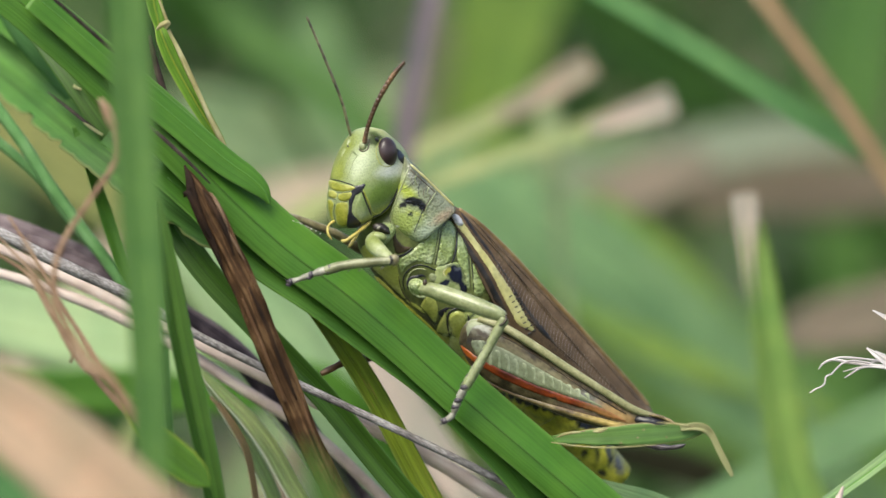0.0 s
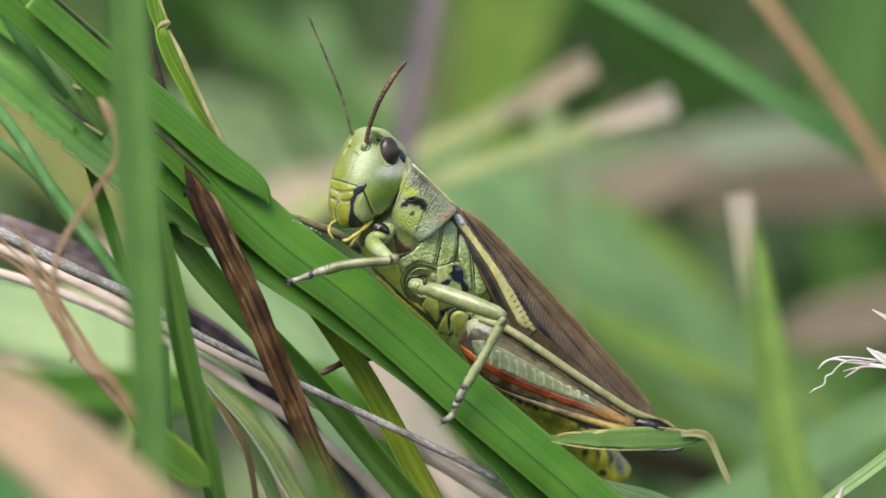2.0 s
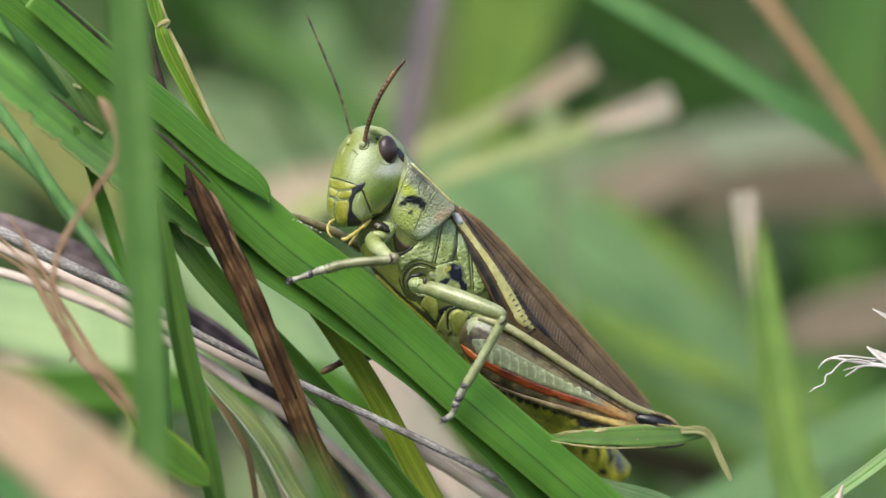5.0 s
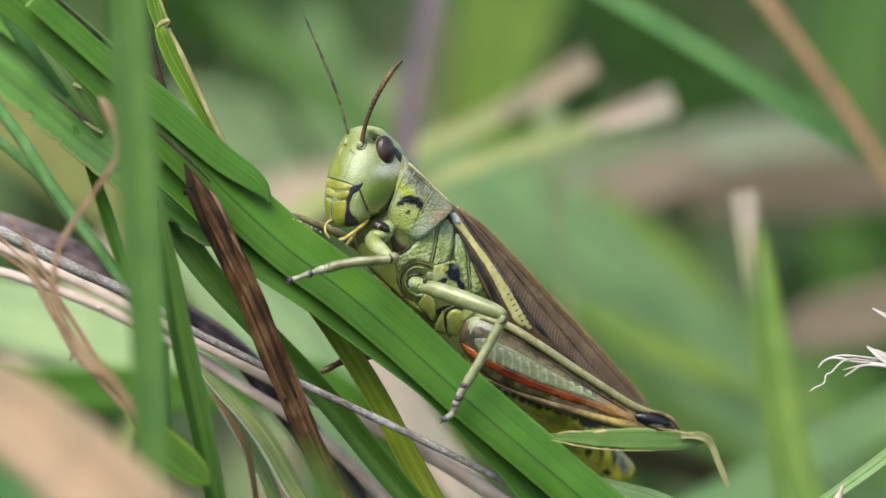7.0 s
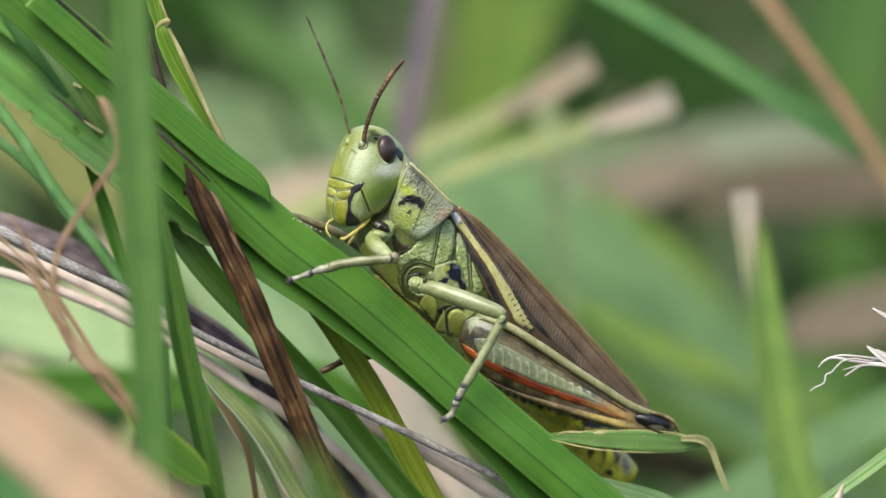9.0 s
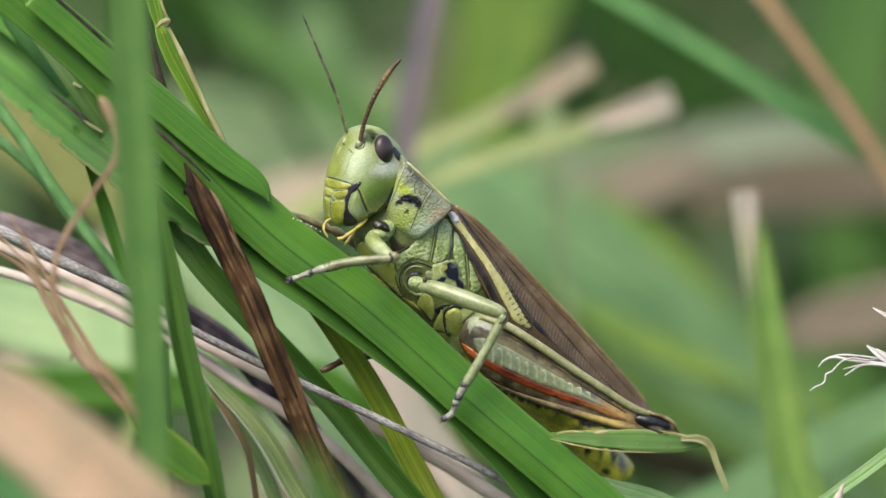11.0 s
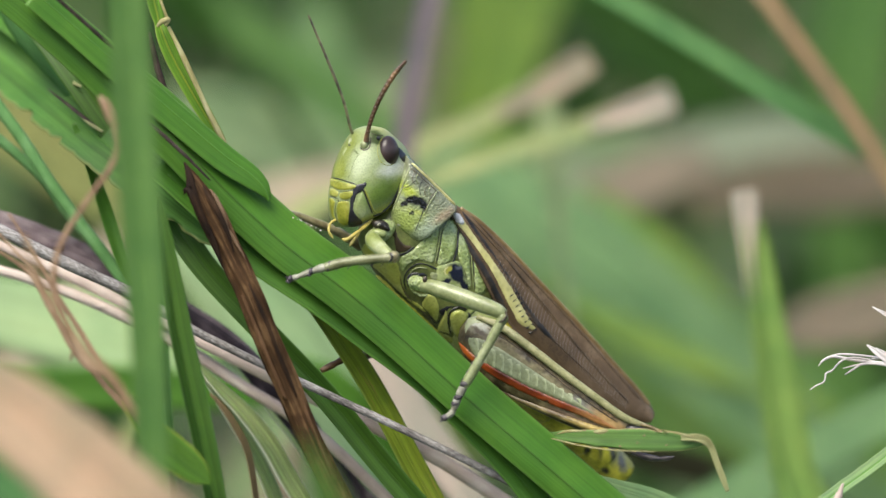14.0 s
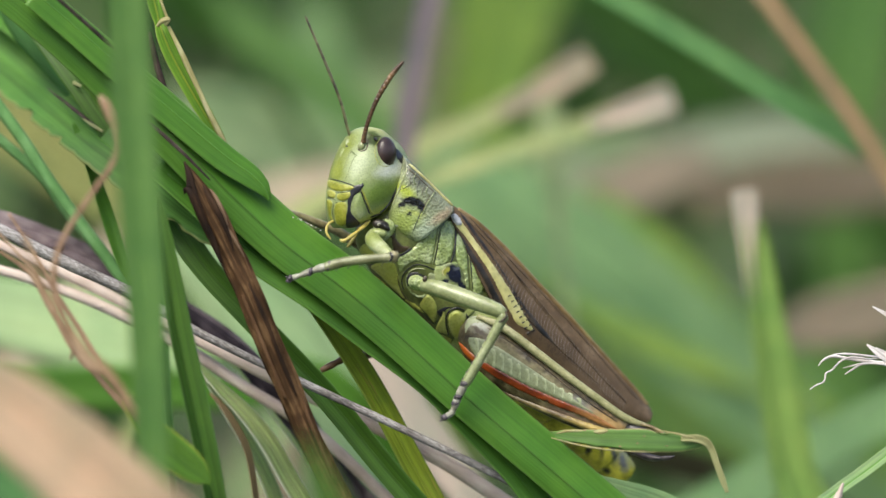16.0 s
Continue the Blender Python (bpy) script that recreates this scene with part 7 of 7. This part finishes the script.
femur_shape = loft([thigh_row((1.28, 0.60, -5.57), (1.12, 0.60, -6.53), 0.4), thigh_row((2.08, 0.40, -4.84), (1.36, 0.40, -7.01), 0.8), thigh_row((3.44, 0.30, -5.00), (2.24, 0.30, -8.36), 1.05), thigh_row((5.85, 0.50, -6.29), (4.12, 0.50, -9.73), 1.05),
                    thigh_row((8.66, 0.90, -7.97), (6.89, 0.90, -11.02), 0.95), thigh_row((11.07, 1.30, -9.50), (9.70, 1.30, -12.07), 0.8), thigh_row((13.29, 1.80, -10.88), (12.20, 1.80, -12.68), 0.62), thigh_row((14.70, 2.10, -11.61), (14.06, 2.10, -12.65), 0.5), thigh_row((15.43, 2.30, -11.85), (15.11, 2.30, -12.74), 0.45)], ring=36)
femur_tree = tree_of(femur_shape)
femur = flesh("hind_leg", thigh(femur_shape), C_BROWN, hopper, "stout hind leg with herringbone panel and red stripe")
femur.location = HIP * MM


def on_thigh(name, poly, mat, rise, **k):
    return flesh(name, thigh(plate(poly, femur_tree, rise, **k)), mat, femur)


flesh("upper_ridge", thigh(tube([(*(2.64, -0.20, -4.84), 0.4), (*(4.48, -0.30, -5.40), 0.58), (*(6.64, -0.20, -6.68), 0.6), (*(9.04, 0.20, -8.28), 0.58), (*(11.46, 0.80, -9.86), 0.55), (*(13.47, 1.30, -11.11), 0.55), (*(15.10, 1.90, -11.72), 0.42), (*(16.11, 2.20, -12.09), 0.25)], ring=14)), C_RIDGE, femur)
on_thigh("red_stripe", [(1.24, -6.60), (1.92, -6.94), (2.84, -7.56), (4.64, -8.46), (6.64, -9.36), (8.64, -10.10), (10.64, -10.76), (12.04, -11.34), (13.12, -12.00), (12.04, -11.86), (10.64, -11.32), (8.64, -10.70), (6.64, -10.02), (4.64, -9.16), (2.84, -8.18), (1.76, -7.40)], C_RED, 0.062, soft=0.06, step=0.1)
on_thigh("root_plate", [(1.84, -5.00), (2.44, -4.76), (3.36, -4.84), (4.04, -5.16), (3.52, -5.32), (2.64, -5.36), (2.16, -5.72), (2.00, -6.28), (1.76, -5.76)], C_RIB, 0.04, soft=0.2)
on_thigh("panel", [(2.16, -6.36), (3.12, -6.28), (4.04, -6.60), (6.64, -7.96), (9.04, -9.40), (10.84, -10.56), (12.32, -11.40), (10.64, -10.80), (8.64, -10.12), (6.64, -9.44), (4.64, -8.52), (3.12, -7.84), (2.44, -7.16)], C_PANEL, 0.05, soft=0.14)
for i in range(13):
    t = i / 12
    a = Vector((2.56, -6.48)).lerp(Vector((10.04, -10.04)), t)
    long = 1.0 - 0.6 * t
    w = 0.64 - 0.1 * t
    on_thigh("chevron", [(a.x + 0.02, a.y + 0.02), (a.x + 0.45 * w, a.y + 0.2 * long), (a.x + 0.86 * w, a.y + 0.02), (a.x + 1.0 * w, a.y - 0.5 * long), (a.x + 0.96 * w, a.y - 1.4 * long), (a.x + 0.42 * w, a.y - 1.32 * long), (a.x + 0.5 * w, a.y - 0.7 * long), (a.x + 0.3 * w, a.y - 0.3 * long)], C_RIB, 0.07, soft=0.16, step=0.09)
flesh("tibia", thigh(tube([(3.12, 0.20, -9.24, 0.24), (5.84, 0.20, -10.36, 0.36), (8.65, 0.40, -11.25, 0.44), (11.06, 0.80, -11.98, 0.52), (13.07, 1.30, -12.47, 0.64), (15.10, 2.20, -12.69, 0.64), (16.19, 2.40, -12.70, 0.52)], ring=14, flat=0.8)), C_TAN, femur, "tan shin folded under the thigh")
flesh("dark_line", thigh(cord([(3.52, -5.56), (5.84, -6.80), (8.24, -8.40), (10.64, -10.04), (13.04, -11.48)], femur_tree, 0.1, proud=0.1)), C_UMBER, femur)
flesh("lower_ridge", thigh(tube([(2.84, 0.10, -8.66, 0.16), (4.64, 0.10, -9.64, 0.24), (7.04, 0.30, -10.50, 0.28), (9.85, 0.80, -11.40, 0.28), (12.67, 1.45, -12.26, 0.24), (13.72, 1.60, -12.40, 0.16)], ring=12)), C_BROWN, femur)
flesh("tarsus", thigh(tube([(12.38, 2.60, -12.90, 0.32), (13.51, 2.60, -13.39, 0.40), (14.71, 2.40, -13.74, 0.48), (15.83, 2.20, -13.86, 0.44), (16.70, 2.00, -13.77, 0.32), (17.19, 2.00, -13.61, 0.16)], ring=10, bead=3, bead_depth=0.3)), C_FOOT, femur, "dark jointed hind foot")
flesh("knee", thigh(ball((15.02, 2.00, -12.21), (1.62, 0.3, -0.44), (0, 0.72, 0), (0.2, 0, 0.56))), C_KNEE, femur, "black knee with a pale crescent")
flesh("knee_rim", thigh(tube([(14.20, 1.60, -11.47, 0.20), (15.29, 1.60, -11.64, 0.28), (16.30, 1.80, -12.12, 0.28), (16.78, 2.00, -12.89, 0.20)], ring=10)), C_TAN, femur)
right = copy_thing(femur, Matrix.Translation((HIP - LEFT * 5.4 - TOP * 0.6) * MM) @ pose(0, 0, 0, 0, 4, 36))
right.name = "hind_leg"


# ---- what moves ----
def shift(dx, dz, deg=0.0):
    """A small move of the trunk, in plan millimetres, with a turn about the middle legs."""
    c = Vector((0.24, 0.00, -3.16)) * MM
    return Matrix.Translation(Vector((dx, 0, dz)) * MM) @ Matrix.Translation(c) @ pose(0, 0, 0, 0, deg, 0) @ Matrix.Translation(-c)


def motions():
    sway = [(0.0, 0.16, 0.0, 0.1), (1.0, 0.20, 0.0, 0.2), (1.5, 0.24, 0.0, 0.2), (2.5, 0.26, 0.0, 0.2), (4.2, 0.25, 0.04, 0.2), (6.3, 0.0, 0.0, 0.0), (7.0, 0.0, 0.0, 0.0), (8.0, 0.06, 0.0, 0.1),
            (9.2, 0.08, 0.0, 0.15), (11.3, -0.10, 0.02, -0.1), (12.0, 0.0, -0.03, 0.0), (13.5, 0.02, 0.0, 0.0), (14.0, 0.24, -0.14, 0.2), (14.5, 0.04, 0.0, 0.0), (15.0, -0.16, 0.02, -0.2), (15.5, 0.02, -0.16, 0.0), (16.0, 0.08, -0.22, 0.05)]
    for ob in STIFF:
        walk(ob, [(t, shift(x, z, g)) for t, x, z, g in sway])
    # the abdomen pumps
    pump = [(0.0, -0.35), (0.5, -0.45), (1.0, -0.20), (1.5, -0.15), (2.0, -0.30), (3.0, -0.35), (3.5, -0.45), (4.2, -0.45), (6.3, 0.00), (7.0, 0.00), (7.5, 0.30), (8.0, 0.30), (8.5, 0.45), (9.0, 0.20), (9.2, 0.20), (11.3, -0.10), (11.5, -0.10), (11.8, 0.80), (12.2, 1.10), (12.5, 0.70), (12.8, 0.30), (13.0, 0.15), (13.5, 0.10), (14.0, -0.10), (15.0, 0.00), (16.0, 0.00)]
    for k, ob in enumerate(abdomen_rings):
        g = 0.3 + 0.07 * k
        walk(ob, [(t, shift(a * g, -0.25 * a * g)) for t, a in pump])
    for ob in valves:
        walk(ob, [(t, shift(a * 2.2, -0.62 * a)) for t, a in pump])
    # the hind leg swings: droop in the picture's plane, spread away from the body
    swing = [(0.0, 0.3, 10), (1.0, 0.8, 9), (1.5, 1.2, 8), (3.5, 1.2, 9), (4.2, 0.4, 11), (6.3, 0.0, 0.5), (7.0, 0.0, 0.0), (7.5, 0.1, 2.5), (8.5, 0.2, 3), (9.2, 0.4, 1), (11.3, 1.0, 3.5), (11.6, 1.4, 4), (12.0, 2.2, 8), (13.5, 2.3, 8.5),
             (14.0, 4.2, 17), (14.5, 3.9, 15), (15.0, 3.4, 13), (15.5, 4.0, 15.5), (16.0, 4.2, 17)]
    home = Matrix.Translation(HIP * MM)
    walk(femur, [(t, home @ pose(0, 0, 0, 0, droop, 0) @ pose(0, 0, 0, 0, 0, -spread)) for t, droop, spread in swing])
    # the small leaf nods
    base = SMALL_LEAF.matrix_basis.copy()
    pin = RIG @ (Vector((8.22, -1.20, -13.37)) * MM)
    nod = [(0.0, -4.6), (0.5, -4.0), (1.0, -2.5), (1.5, -1.1), (2.0, -1.6), (2.5, -0.6), (3.0, -1.1), (3.5, -1.4), (4.0, -3.7), (4.2, -3.9), (6.3, 0.0), (7.0, 0.0), (8.0, 0.4), (8.5, 0.0), (9.0, 1.4), (9.2, 1.5), (11.3, 1.6), (12.0, 1.8), (13.0, 2.2), (13.5, 2.2), (14.0, 1.5), (14.5, 1.1), (15.0, 1.9), (16.0, 2.0)]
    axis = RIG.to_3x3() @ Vector((0, 1, 0))
    walk(SMALL_LEAF, [(t, Matrix.Translation(pin) @ Matrix.Rotation(radians(g), 4, axis) @ Matrix.Translation(-pin) @ base) for t, g in nod])
    # the upright blade behind trembles at first
    home_blade = SWAYING.matrix_basis.copy()
    tremble = [(0.0, 0.0), (0.5, 0.45), (1.0, 0.25), (1.5, 0.6), (2.0, 0.2), (2.5, 0.5), (3.0, 0.25), (4.0, 0.0), (6.3, 0.0), (16.0, 0.0)]
    walk(SWAYING, [(t, home_blade @ Matrix.Rotation(radians(-g), 4, axis)) for t, g in tremble])


motions()
